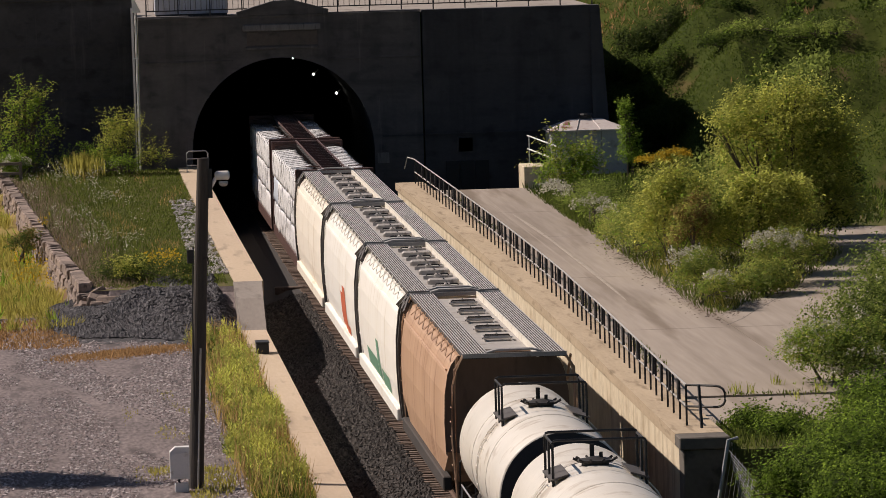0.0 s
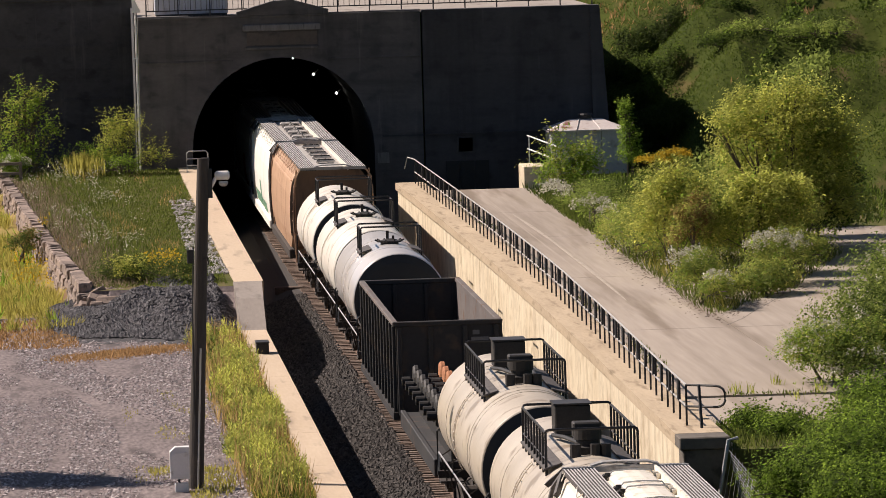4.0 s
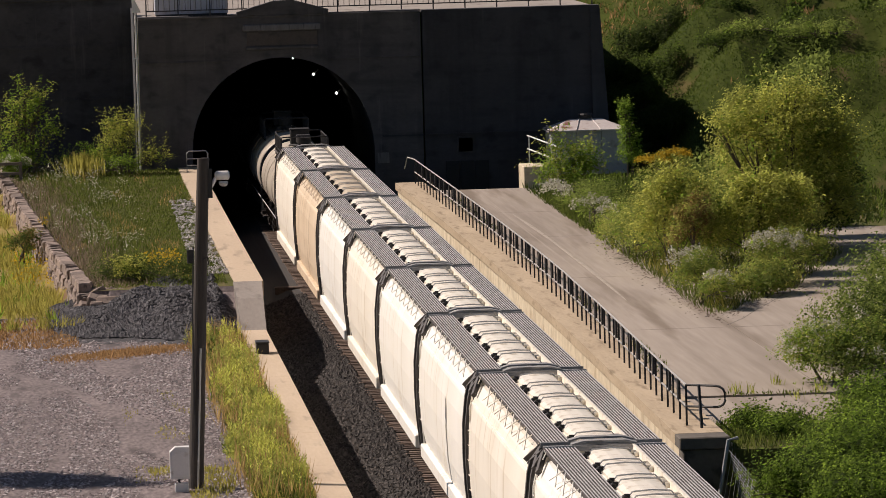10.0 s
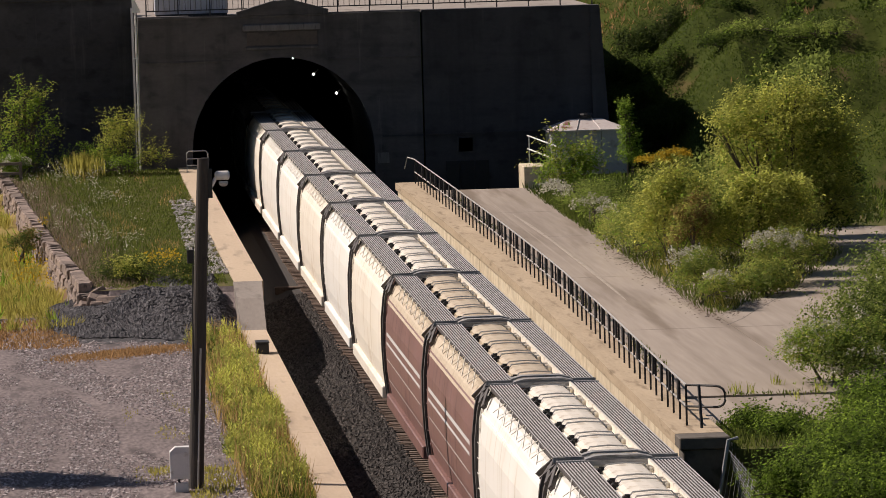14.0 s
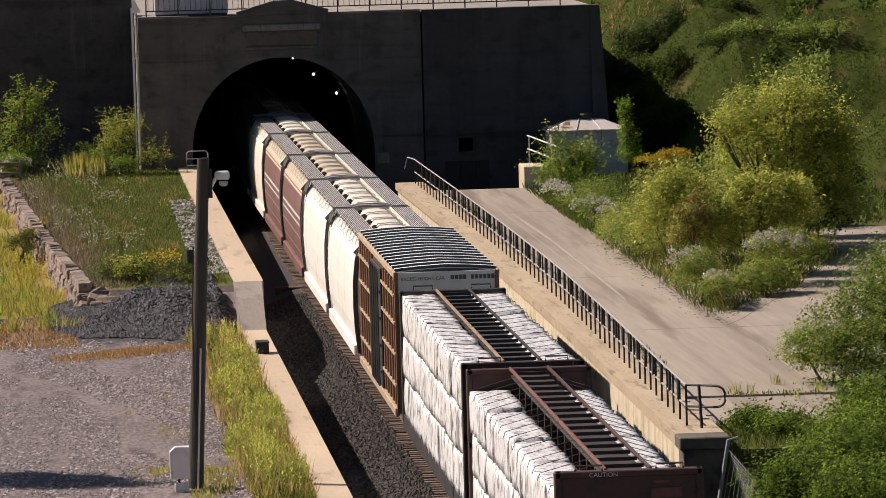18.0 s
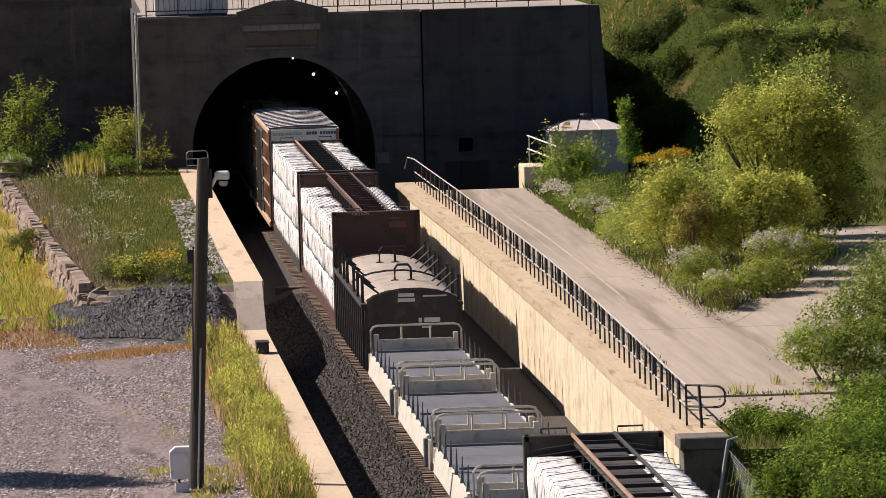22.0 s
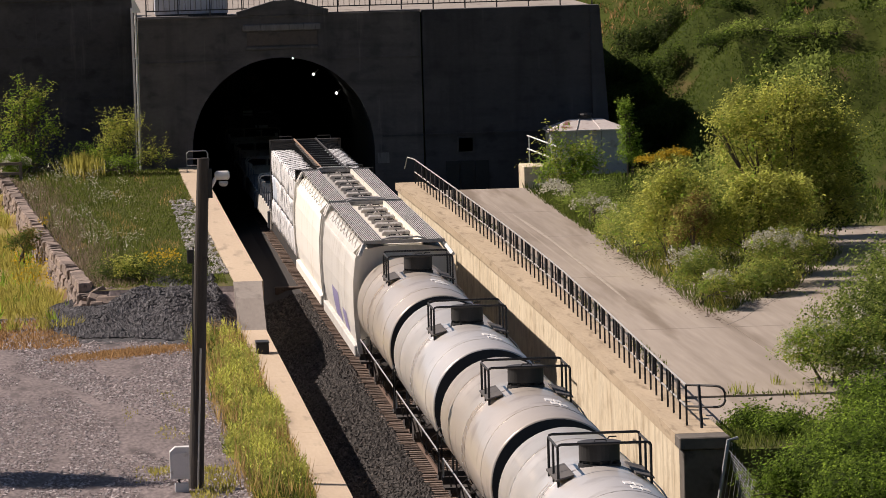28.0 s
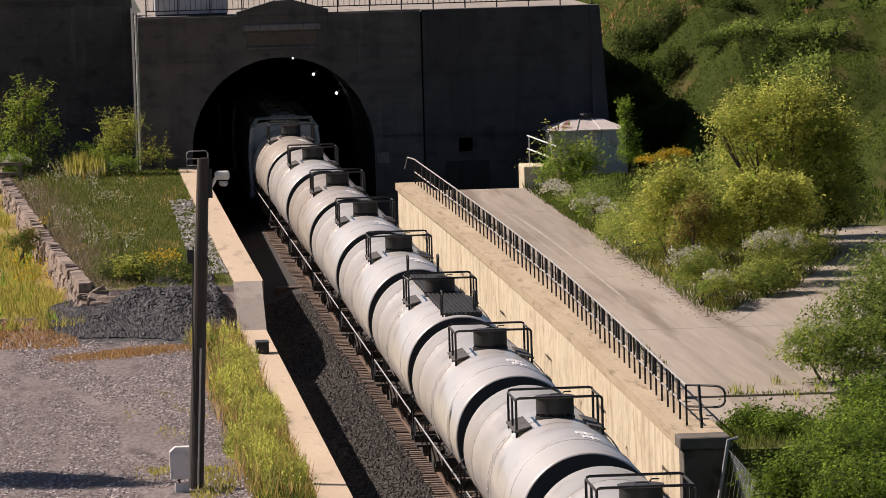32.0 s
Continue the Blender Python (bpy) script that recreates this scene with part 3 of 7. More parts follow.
# -- covered hopper cars --
SIDE = [(1.22, 0.98), (1.5, 1.2), (1.6, 1.9), (1.63, 2.7), (1.6, 3.45), (1.52, 3.95), (1.42, 4.2), (1.25, 4.42), (0.75, 4.5), (0.0, 4.53)]


def side_x(z):
    for (x0, z0), (x1, z1) in zip(SIDE, SIDE[1:]):
        if z0 <= z <= z1:
            return x0 + (x1 - x0) * (z - z0) / (z1 - z0)
    return 1.5


def hopper_body(bm, y0, y1, tuck):
    """The curved shell, drawn in at its ends, with hopper bays below."""
    def section(y, dz, sx):
        half = [(x * sx, z if z > 1.3 else z + dz) for x, z in SIDE]
        return [(x, y, z) for x, z in half] + [(-x, y, z) for x, z in half[::-1][1:]]
    loft(bm, [section(y0, 0.9, 0.985), section(y0 + tuck, 0.0, 1.0), section(y1 - tuck, 0.0, 1.0), section(y1, 0.9, 0.985)])


def hopper_bays(bm, y0, y1, n):
    step = (y1 - y0) / n
    for i in range(n):
        a, b = y0 + i * step, y0 + (i + 1) * step
        mid = (a + b) / 2
        loft(bm, [[(-1.2, a + 0.1, 1.15), (1.2, a + 0.1, 1.15), (1.2, b - 0.1, 1.15), (-1.2, b - 0.1, 1.15)],
                  [(-0.5, mid - 0.35, 0.35), (0.5, mid - 0.35, 0.35), (0.5, mid + 0.35, 0.35), (-0.5, mid + 0.35, 0.35)]])
    for s in (-1, 1):
        box(bm, 1.42 * s - 0.06, 1.42 * s + 0.06, y0 - 1.6, y1 + 1.6, 0.92, 1.12)


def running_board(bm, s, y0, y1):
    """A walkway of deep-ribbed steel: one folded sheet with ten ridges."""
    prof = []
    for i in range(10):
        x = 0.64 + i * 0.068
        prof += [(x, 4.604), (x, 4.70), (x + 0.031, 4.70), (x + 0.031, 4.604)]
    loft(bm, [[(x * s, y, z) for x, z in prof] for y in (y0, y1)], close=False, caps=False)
    # groove faces coloured dark in place of the shade in open slots
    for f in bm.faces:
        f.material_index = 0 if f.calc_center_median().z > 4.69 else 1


def zigzag(bm, s):
    """One crossed bracket under the edge of the running board."""
    for d in (0.0, 1.3):
        rod(bm, [(1.29 * s, d, 4.68), (1.47 * s, 1.3 - d, 4.36)], 0.014, 4, caps=False)


def end_frame(bm, y, s):
    """Ladder, grab irons and slanting brackets at one corner of a car."""
    for d in (-0.12, 0.2):
        rod(bm, [(1.27 * s, y + d, 4.66), (1.46 * s, y + d, 4.28), (1.55 * s, y + d, 3.9), (1.6 * s, y + d, 2.6), (1.5 * s, y + d, 1.0)], 0.013, 4)
    for i in range(9):
        z = 1.2 + i * 0.36
        rod(bm, [(side_x(z) * s, y - 0.12, z), (side_x(z) * s, y + 0.2, z)], 0.01, 4)
    

def corner_bracket(bm, s):
    """A bent flat post down the corner, with two slanting arms under the running board."""
    line_ = [(1.24, 4.64), (1.3, 4.62), (1.52, 4.32), (1.58, 4.1), (1.66, 3.4), (1.67, 2.6), (1.64, 1.9), (1.56, 1.1)]
    loft(bm, [[(x * s, -0.1, z), (x * s, 0.1, z), ((x - 0.15) * s, 0.1, z - 0.03), ((x - 0.15) * s, -0.1, z - 0.03)] for x, z in line_])
    for d in (-1, 1):
        rod(bm, [(1.28 * s, 0.1 * d, 4.6), (1.5 * s, 1.05 * d, 4.26)], 0.075, 4)


def trough_hatch(bm, w, l):
    prof = [(-w, 0.0), (-w, 0.06), (-w * 0.8, 0.13), (-w * 0.3, 0.175), (w * 0.3, 0.175), (w * 0.8, 0.13), (w, 0.06), (w, 0.0)]
    loft(bm, [[(x, y, z * k) for x, z in prof] for y, k in ((0.004, 0.93), (0.1, 1.0), (l - 0.1, 1.0), (l - 0.004, 0.93))])


def hopper(name, L, paint, hatch, hatch_paint, roof, label, bays=3, inset=0.68, tuck=1.1, rear_inset=None, n_hatch=5, bracket=None):
    car = empty(name, pose(0, 0, 0), label, "hopper car", "covered hopper cars of the train")
    a, b = (inset if rear_inset is None else rear_inset), L - inset
    bm = bmesh.new()
    hopper_body(bm, a, b, tuck)
    part("body", bm, paint, car, smooth=False)
    bm = bmesh.new()
    box(bm, -0.62, 0.62, a + 0.1, b - 0.1, 4.5, 4.56)
    part("roof_deck", bm, roof, car)
    bm = bmesh.new()
    hopper_bays(bm, a + 2.6, b - 2.6, bays)
    part("hopper_bay", bm, UNDER, car, "grimy discharge bays")
    for s in (-1, 1):
        bm = bmesh.new()
        box(bm, min(1.42 * s, 1.64 * s), max(1.42 * s, 1.64 * s), a + 0.5, b - 0.5, 0.94, 1.3, bevel=0.03)
        part("side_sill", bm, paint if rear_inset is None else UNDER, car)
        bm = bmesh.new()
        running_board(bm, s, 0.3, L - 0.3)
        part("running_board", bm, (GRATING, CAR_IRON), car, "grey ribbed steel walkway with painted groove shade")
        # sun-facing edge strip on one side only, its brightness put into the paint
        if s > 0:
            bm = bmesh.new()
            box(bm, 0.585, 0.63, 0.6, L - 0.6, 4.56, 4.72)
            part("board_edge", bm, HATCH_WHITE, car, "edge strip beside the hatches, painted sunlit pale")
        # dark sheet added under the slats so their gaps look shaded
        bm = bmesh.new()
        box(bm, min(0.63 * s, 1.28 * s), max(0.63 * s, 1.28 * s), 0.3, L - 0.3, 4.585, 4.6)
        part("board_tray", bm, DARK_IRON, car)
        zig = paint if paint is not HOPPER_BROWN else HOPPER_WHITE
        for i in range(int((L - 4.6) / 1.75)):
            shared_part(("bracket", s, zig.name), "bracket", lambda bm: zigzag(bm, s), zig, car, pose(0, 2.4 + i * 1.75, 0))
        bm = bmesh.new()
        rod(bm, [(side_x(4.05) * s + 0.02 * s, a + 0.4, 4.05), (side_x(4.05) * s + 0.02 * s, b - 0.4, 4.05)], 0.03, 4)
        part("eave_strip", bm, paint, car)
        for y in (0.55, L - 0.9):
            bm = bmesh.new()
            end_frame(bm, y, s)
            part("corner_ladder", bm, paint, car)
    for y in (0.22, L - 0.62):
        bm = bmesh.new()
        for i in range(4):
            box(bm, -1.28, 1.28, y + i * 0.1, y + i * 0.1 + 0.05, 4.655, 4.7)
        box(bm, -1.3, 1.3, y - 0.05, y - 0.01, 4.61, 4.72)
        part("end_board", bm, BOARD, car)
        bm = bmesh.new()
        loft(bm, [[(x, y + 0.02, z), (x, y + 0.36, z), (x, y + 0.36, z + 0.04), (x, y + 0.02, z + 0.04)] for x, z in ((-0.7, 4.705), (-0.45, 4.77), (0.45, 4.77), (0.7, 4.705))])
        part("raised_step", bm, BOARD, car)
    for y in (0.45, L - 0.45)[rear_inset is not None:]:
        for s in (-1, 1):
            shared_part(("corner_bracket", s, bool(bracket)), "corner_bracket", lambda bm: corner_bracket(bm, s), bracket or CAR_IRON, car, pose(0, y, 0))
    if hatch == "trough":
        step = (b - a - 1.5) / n_hatch
        for i in range(n_hatch):
            y = a + 0.75 + i * step
            h = shared_part(("trough", round(step, 2), hatch_paint.name), "hatch", lambda bm: trough_hatch(bm, 0.47, step), hatch_paint, car, pose(0.0, y, 4.56))
            for d in (0.42, step - 0.36):
                shared_part("batten", "batten", lambda bm: (rod(bm, [(-0.52, -0.04, 0.02), (-0.38, -0.04, 0.19), (0.0, -0.04, 0.215), (0.38, -0.04, 0.19), (0.52, -0.04, 0.02)], 0.017, 5), ), GRATING, h, pose(0, d, 0))
            for s in (-1, 1):
                for d in (0.36, step - 0.4):
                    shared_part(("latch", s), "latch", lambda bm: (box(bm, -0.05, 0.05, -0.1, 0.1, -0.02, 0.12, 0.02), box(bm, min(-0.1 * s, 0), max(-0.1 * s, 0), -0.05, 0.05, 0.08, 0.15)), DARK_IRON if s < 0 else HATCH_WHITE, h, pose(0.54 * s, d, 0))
    else:
        step = (b - a - 2.4) / n_hatch
        for i in range(n_hatch):
            y = a + 1.2 + (i + 0.5) * step
            if n_hatch > 6 and i % 2:
                h = shared_part("bar_hatch", "hatch", lambda bm: loft(bm, [[(x, -0.17 * k, 0.0), (x, -0.18 * k, 0.13 * k), (x, -0.1 * k, 0.17 * k), (x, 0.1 * k, 0.17 * k), (x, 0.17 * k, 0.1 * k), (x, 0.18 * k, 0.0)] for x, k in ((-0.46, 0.7), (-0.4, 1.0), (0.4, 1.0), (0.46, 0.7))]), HATCH_BAR, car, pose(0.03, y, 4.56))
            elif n_hatch > 6:
                h = shared_part("lock_hatch", "hatch", lambda bm: (loft(bm, [[(x, -0.09 * k, 0.0), (x, -0.07 * k, 0.11), (x, 0.07 * k, 0.11), (x, 0.09 * k, 0.0)] for x, k in ((-0.42, 0.4), (-0.2, 1.0), (0.25, 1.0), (0.46, 0.5))]), box(bm, -0.1, 0.1, -0.16, 0.16, 0.02, 0.17, 0.03)), HATCH_BAR, car, pose(0, y, 4.56))
            else:
                h = shared_part("framed_hatch", "hatch", lambda bm: (box(bm, -0.34, 0.34, -0.28, 0.28, 0, 0.06, 0.02), rod(bm, [(-0.36, -0.3, 0.1), (0.36, -0.3, 0.1), (0.36, 0.3, 0.1), (-0.36, 0.3, 0.1)], 0.035, 5, closed=True)), HATCH_BAR, car, pose(0, y, 4.56))
            shared_part("hatch_bar", "clamp_bar", lambda bm: (rod(bm, [(-0.38, 0, 0.05), (-0.3, 0, 0.15), (0.3, 0, 0.15), (0.38, 0, 0.05)], 0.022, 5), rod(bm, [(0, -0.25, 0.17), (0, 0.25, 0.17)], 0.022, 5)), DARK_IRON, h)
    trucks(car, L)
    return car


def side_mark(car, name, material, y0, y1, z0, z1, s=-1, slant=0.0, label="", off=0.012):
    """Paint that follows the curved side of a car."""
    bm = bmesh.new()
    n = max(2, int((z1 - z0) / 0.2))
    rows = []
    for i in range(n + 1):
        z = z0 + (z1 - z0) * i / n
        x = (side_x(z) + off) * s
        rows.append((bm.verts.new((x, y0 + slant * (z - z0), z)), bm.verts.new((x, y1 + slant * (z - z0), z))))
    for p, q in zip(rows, rows[1:]):
        bm.faces.new((p[0], p[1], q[1], q[0]))
    return part(name, bm, material, car, label)


# -- tank cars --
def ring_rod(bm, R, zc, y, r, t0=0.0, t1=math.tau, n=40):
    """A thin bar round the shell."""
    whole = t1 - t0 > 6
    k = n if whole else n + 1
    rod(bm, [(R * math.cos(t0 + (t1 - t0) * i / n), y, zc + R * math.sin(t0 + (t1 - t0) * i / n)) for i in range(k)], r, 4, closed=whole)


def hoop(bm, x, y, z0, z1, r=0.032):
    """An upright frame across the car, with bent corners."""
    rod(bm, [(-x, y, z0), (-x, y, z1 - 0.07), (-x + 0.02, y, z1 - 0.02), (-x + 0.08, y, z1), (x - 0.08, y, z1), (x - 0.02, y, z1 - 0.02), (x, y, z1 - 0.07), (x, y, z0)], r, 6)


def tank(name, L, R, zc, paint, label, fittings, seams, y0, y1, mid):
    """A tank car: the shell from y0 to y1, its fittings round mid."""
    car = empty(name, pose(0, 0, 0), label, "tank car", "tank cars of the train")
    top = zc + R
    bm = bmesh.new()
    drum(bm, "y", (0, 0, zc), [(y0, R * 0.985), (y0 + 0.06, R), (y1 - 0.06, R), (y1, R * 0.985)], 56)
    part("barrel", bm, paint, car, smooth=True)
    for y, s in ((y0, 1), (y1, -1)):
        bm = bmesh.new()
        drum(bm, "y", (0, y, zc), [(-0.11 * s, R * 0.12), (-0.10 * s, R * 0.5), (-0.07 * s, R * 0.8), (-0.01 * s, R * 0.972), (0.02 * s, R * 0.975)], 48)
        # head coloured black to hold the shade of its end face
        part("end_head", bm, BLACK_PAINT, car, "tank head painted black for shade")
    for d in seams:
        bm = bmesh.new()
        ring_rod(bm, R + 0.004, zc, d, 0.012)
        part("seam", bm, paint, car)
    bm = bmesh.new()
    box(bm, -0.45, 0.45, 0.6, L - 0.6, 0.86, 1.2)
    for y in (2.2, L - 2.2):
        loft(bm, [[(-1.15, y - 0.5, 1.75), (1.15, y - 0.5, 1.75), (1.15, y + 0.5, 1.75), (-1.15, y + 0.5, 1.75)], [(-0.6, y - 0.4, 0.95), (0.6, y - 0.4, 0.95), (0.6, y + 0.4, 0.95), (-0.6, y + 0.4, 0.95)]])
    for y in (0.5, L - 0.65):
        box(bm, -1.5, 1.5, y, y + 0.15, 0.85, 1.05)
    part("underframe", bm, UNDER, car)
    for s in (-1, 1):
        bm = bmesh.new()
        rod(bm, [(1.48 * s, 0.7, 1.05), (1.48 * s, 0.75, 1.55), (1.48 * s, L - 0.75, 1.55), (1.48 * s, L - 0.7, 1.05)], 0.024, 5)
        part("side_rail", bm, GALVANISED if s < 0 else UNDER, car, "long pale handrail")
        for i in range(7):
            y = 1.5 + (L - 3.2) * i / 6
            shared_part(("stay", s), "rail_stay", lambda bm: (rod(bm, [(1.35 * s, 0, 0.9), (1.48 * s, 0, 1.55), (1.1 * s, 0.3, 1.75)], 0.024, 4), rod(bm, [(1.48 * s, 0, 1.5), (1.3 * s, 0.75, 0.92)], 0.02, 4)), UNDER, car, pose(0, y, 0))
        for y in (0.7, L - 1.5):
            shared_part(("step", s), "corner_step", lambda bm: box(bm, 1.2 * s - 0.3, 1.2 * s + 0.3, 0, 0.8, 0.8, 0.86), UNDER, car, pose(0, y, 0))
        for y in (0.55, L - 0.6):
            shared_part(("end_loop", s), "end_grab", lambda bm: rod(bm, [(1.5 * s, 0, 0.95), (1.5 * s, 0, 2.1), (1.42 * s, 0, 2.2), (1.2 * s, 0, 2.2), (1.12 * s, 0, 2.1), (1.12 * s, 0, 0.95)], 0.03, 5), BLACK_PAINT, car, pose(0, y, 0))
    bm = bmesh.new()
    box(bm, -0.5, 0.5, mid - 0.45, mid + 0.45, 0.55, 0.9, 0.05)
    part("outlet_box", bm, UNDER, car)
    bm = bmesh.new()
    rod(bm, [(-1.2, mid + 2.4, 0.95), (1.2, mid + 2.4, 0.95)], 0.22, 10)
    part("air_tank", bm, UNDER, car)
    bm = bmesh.new()
    if fittings == "housing":
        drum(bm, "z", (0, mid, top - 0.1), [(0, 0.46), (0.12, 0.46), (0.13, 0.36), (0.17, 0.36), (0.19, 0.44), (0.54, 0.44)], 32)
        house = part("valve_housing", bm, BLACK_PAINT, car)
        bm = bmesh.new()
        drum(bm, "z", (0, mid, top + 0.444), [(0, 0.47), (0.035, 0.47), (0.05, 0.4)], 32)
        rod(bm, [(-0.12, mid - 0.2, top + 0.49), (-0.1, mid - 0.2, top + 0.54), (0.12, mid - 0.2, top + 0.54), (0.14, mid - 0.2, top + 0.49)], 0.016, 5)
        rod(bm, [(0.2, mid + 0.25, top + 0.49), (0.24, mid + 0.25, top + 0.55), (0.4, mid + 0.25, top + 0.55)], 0.016, 5)
        part("lid", bm, LID, house, "flat worn housing lid")
        for k in range(12):
            t = k * math.tau / 12
            shared_part("flange_bolt", "bolt", lambda bm: box(bm, -0.025, 0.025, -0.025, 0.025, 0, 0.06), DARK_IRON, house, pose(0.41 * math.cos(t), mid + 0.41 * math.sin(t), top + 0.02))
        ends, wide, z1, side = (-1.15, 1.15), 0.99, top + 0.55, False
    elif fittings == "wheel":
        drum(bm, "z", (0, mid, top - 0.06), [(0, 0.3), (0.1, 0.3), (0.11, 0.4), (0.16, 0.4), (0.17, 0.3), (0.22, 0.12)], 24)
        manway = part("manway", bm, DARK_IRON, car)
        for x, y, h, r in ((-0.06, 0.1, 0.42, 0.055), (0.12, -0.05, 0.26, 0.045)):
            bm = bmesh.new()
            rod(bm, [(x, mid + y, top + 0.1), (x, mid + y, top + h)], r, 6)
            part("vent_valve", bm, DARK_IRON, manway)
        for k in range(10):
            t = k * math.tau / 10
            bm = bmesh.new()
            rod(bm, [(0.34 * math.cos(t), mid + 0.34 * math.sin(t), top + 0.06), (0.48 * math.cos(t), mid + 0.48 * math.sin(t), top + 0.13)], 0.03, 5)
            part("clamp_lug", bm, DARK_IRON, manway)
        ends, wide, z1, side = (-0.95, 0.95), 1.0, top + 0.62, False
    else:
        box(bm, -0.4, 0.4, mid + 1.5, mid + 2.4, top + 0.05, top + 0.72, 0.03)
        valve_box = part("valve_box", bm, DARK_IRON, car)
        simple("lid", LID, (-0.43, 0.43, mid + 1.45, mid + 2.45, top + 0.724, top + 0.76), parent=valve_box, label="flat dusty box lid")
        bm = bmesh.new()
        drum(bm, "z", (0.0, mid - 2.1, top - 0.05), [(0, 0.36), (0.2, 0.36), (0.22, 0.26), (0.34, 0.26), (0.36, 0.3), (0.6, 0.3)], 18)
        box(bm, -0.3, 0.3, mid - 2.0, mid - 1.5, top + 0.3, top + 0.66, 0.03)
        for x in (-0.32, 0.12, 0.34):
            rod(bm, [(x, mid - 2.55, top - 0.08), (x, mid - 2.55, top + 0.24)], 0.12, 8)
        part("manway", bm, DARK_IRON, car)
        bm = bmesh.new()
        rod(bm, [(-0.45, mid + 1.6, top + 0.05), (-0.3, mid + 0.4, top + 0.12), (0.0, mid - 1.4, top + 0.1)], 0.05, 6)
        rod(bm, [(0.5, mid + 2.0, top + 0.05), (0.45, mid - 1.8, top + 0.05)], 0.045, 6)
        part("vapour_pipe", bm, BLACK_PAINT, car)
        ends, wide, z1, side = (-3.0, 3.0), 1.0, top + 0.62, True
    ya, yb = mid + ends[0], mid + ends[1]
    zb = zc + math.sqrt(R * R - wide * wide)
    for y in (ya, yb):
        bm = bmesh.new()
        hoop(bm, wide, y, zb, z1)
        part("end_rail", bm, BLACK_PAINT, car)
    for s in (-1, 1):
        bm = bmesh.new()
        zi = zc + math.sqrt(R * R - (wide * 0.68) ** 2)
        loft(bm, [[(wide * 0.66 * s, y, zi + 0.03), (wide * 0.66 * s, y, zi + 0.07), (wide * 1.06 * s, y, zb + 0.16), (wide * 1.06 * s, y, zb + 0.12)] for y in (ya - 0.08, yb + 0.08)])
        part("walkway", bm, CAR_IRON, car, "dark slanting grating")
        bm = bmesh.new()
        n = 8 if side else 2
        for k in range(1, n):
            y = ya + (yb - ya) * k / n
            rod(bm, [(wide * s, y, zb), (wide * s, y, z1 - 0.04)], 0.03, 5)
        rod(bm, [(wide * s, ya, z1 - 0.06), (wide * s, yb, z1 - 0.06)], 0.03, 5)
        if side:
            rod(bm, [(wide * s, ya, zb + 0.35), (wide * s, yb, zb + 0.35)], 0.02, 4)
        part("side_guard", bm, BLACK_PAINT, car)
        bm = bmesh.new()
        for d in (-0.17, 0.17):
            rod(bm, [((R + 0.06) * math.cos(t) * s, mid + d - 0.2, zc + (R + 0.06) * math.sin(t)) for t in [k * 0.19 - 0.5 for k in range(8)]], 0.014, 4)
        for k in range(10):
            t = k * 0.14 - 0.45
            rod(bm, [((R + 0.06) * math.cos(t) * s, mid - 0.37, zc + (R + 0.06) * math.sin(t)), ((R + 0.06) * math.cos(t) * s, mid - 0.03, zc + (R + 0.06) * math.sin(t))], 0.013, 4)
        part("side_ladder", bm, paint, car)
    if fittings == "housing":
        for dx, dy in ((0.22, -3.9), (0.43, -3.9), (0.3, -4.7), (0.5, -4.7)):
            t = math.asin(dx / R)
            shared_part("placard", "placard", lambda bm: box(bm, -0.09, 0.09, -0.3, 0.3, -0.02, 0.012), WHITE_PAINT, car, pose(dx, mid + dy, zc + R * math.cos(t) + 0.002, 0, math.degrees(t), 0), "small white stencil bar")
    trucks(car, L)
    return car


# -- loaded centre-beam cars --
def bundle(bm, x0, x1, y0, y1, z0, z1, seed):
    """A wrapped stack of boards: a soft-edged block with sagging, creased film."""
    nx, ny, nz = 6, max(3, int((y1 - y0) / 0.13)), max(3, int((z1 - z0) / 0.2))
    pts = {}

    def at(i, j, k):
        key = (i, j, k)
        if key not in pts:
            p = Vector((x0 + (x1 - x0) * i / nx, y0 + (y1 - y0) * j / ny, z0 + (z1 - z0) * k / nz))
            q = Vector((p.x * 1.6 + seed, p.y * 1.5, p.z * 1.1))
            w = noise.noise_vector(q) * 0.035 + noise.noise_vector(q * 2.1) * 0.025 + noise.noise_vector(Vector((p.x * 4, p.y * 5.5, p.z * 1.2 + seed))) * 0.06
            w.z *= 0.35
            rim = (i in (0, nx)) + (j in (0, ny)) + (k in (0, nz))
            if rim > 1:
                c = Vector(((x0 + x1) / 2, (y0 + y1) / 2, (z0 + z1) / 2))
                d = p - c
                p -= Vector((math.copysign(0.02, d.x) if i in (0, nx) else 0, math.copysign(0.05, d.y) if j in (0, ny) else 0, math.copysign(0.012, d.z) if k in (0, nz) else 0))
            pts[key] = bm.verts.new(p + w)
        return pts[key]
    for i in range(nx):
        for j in range(ny):
            for k in (0, nz):
                bm.faces.new((at(i, j, k), at(i + 1, j, k), at(i + 1, j + 1, k), at(i, j + 1, k)))
    for i in range(nx):
        for k in range(nz):
            for j in (0, ny):
                bm.faces.new((at(i, j, k), at(i + 1, j, k), at(i + 1, j, k + 1), at(i, j, k + 1)))
    for j in range(ny):
        for k in range(nz):
            for i in (0, nx):
                bm.faces.new((at(i, j, k), at(i, j + 1, k), at(i, j + 1, k + 1), at(i, j, k + 1)))
    bmesh.ops.recalc_face_normals(bm, faces=bm.faces[:])


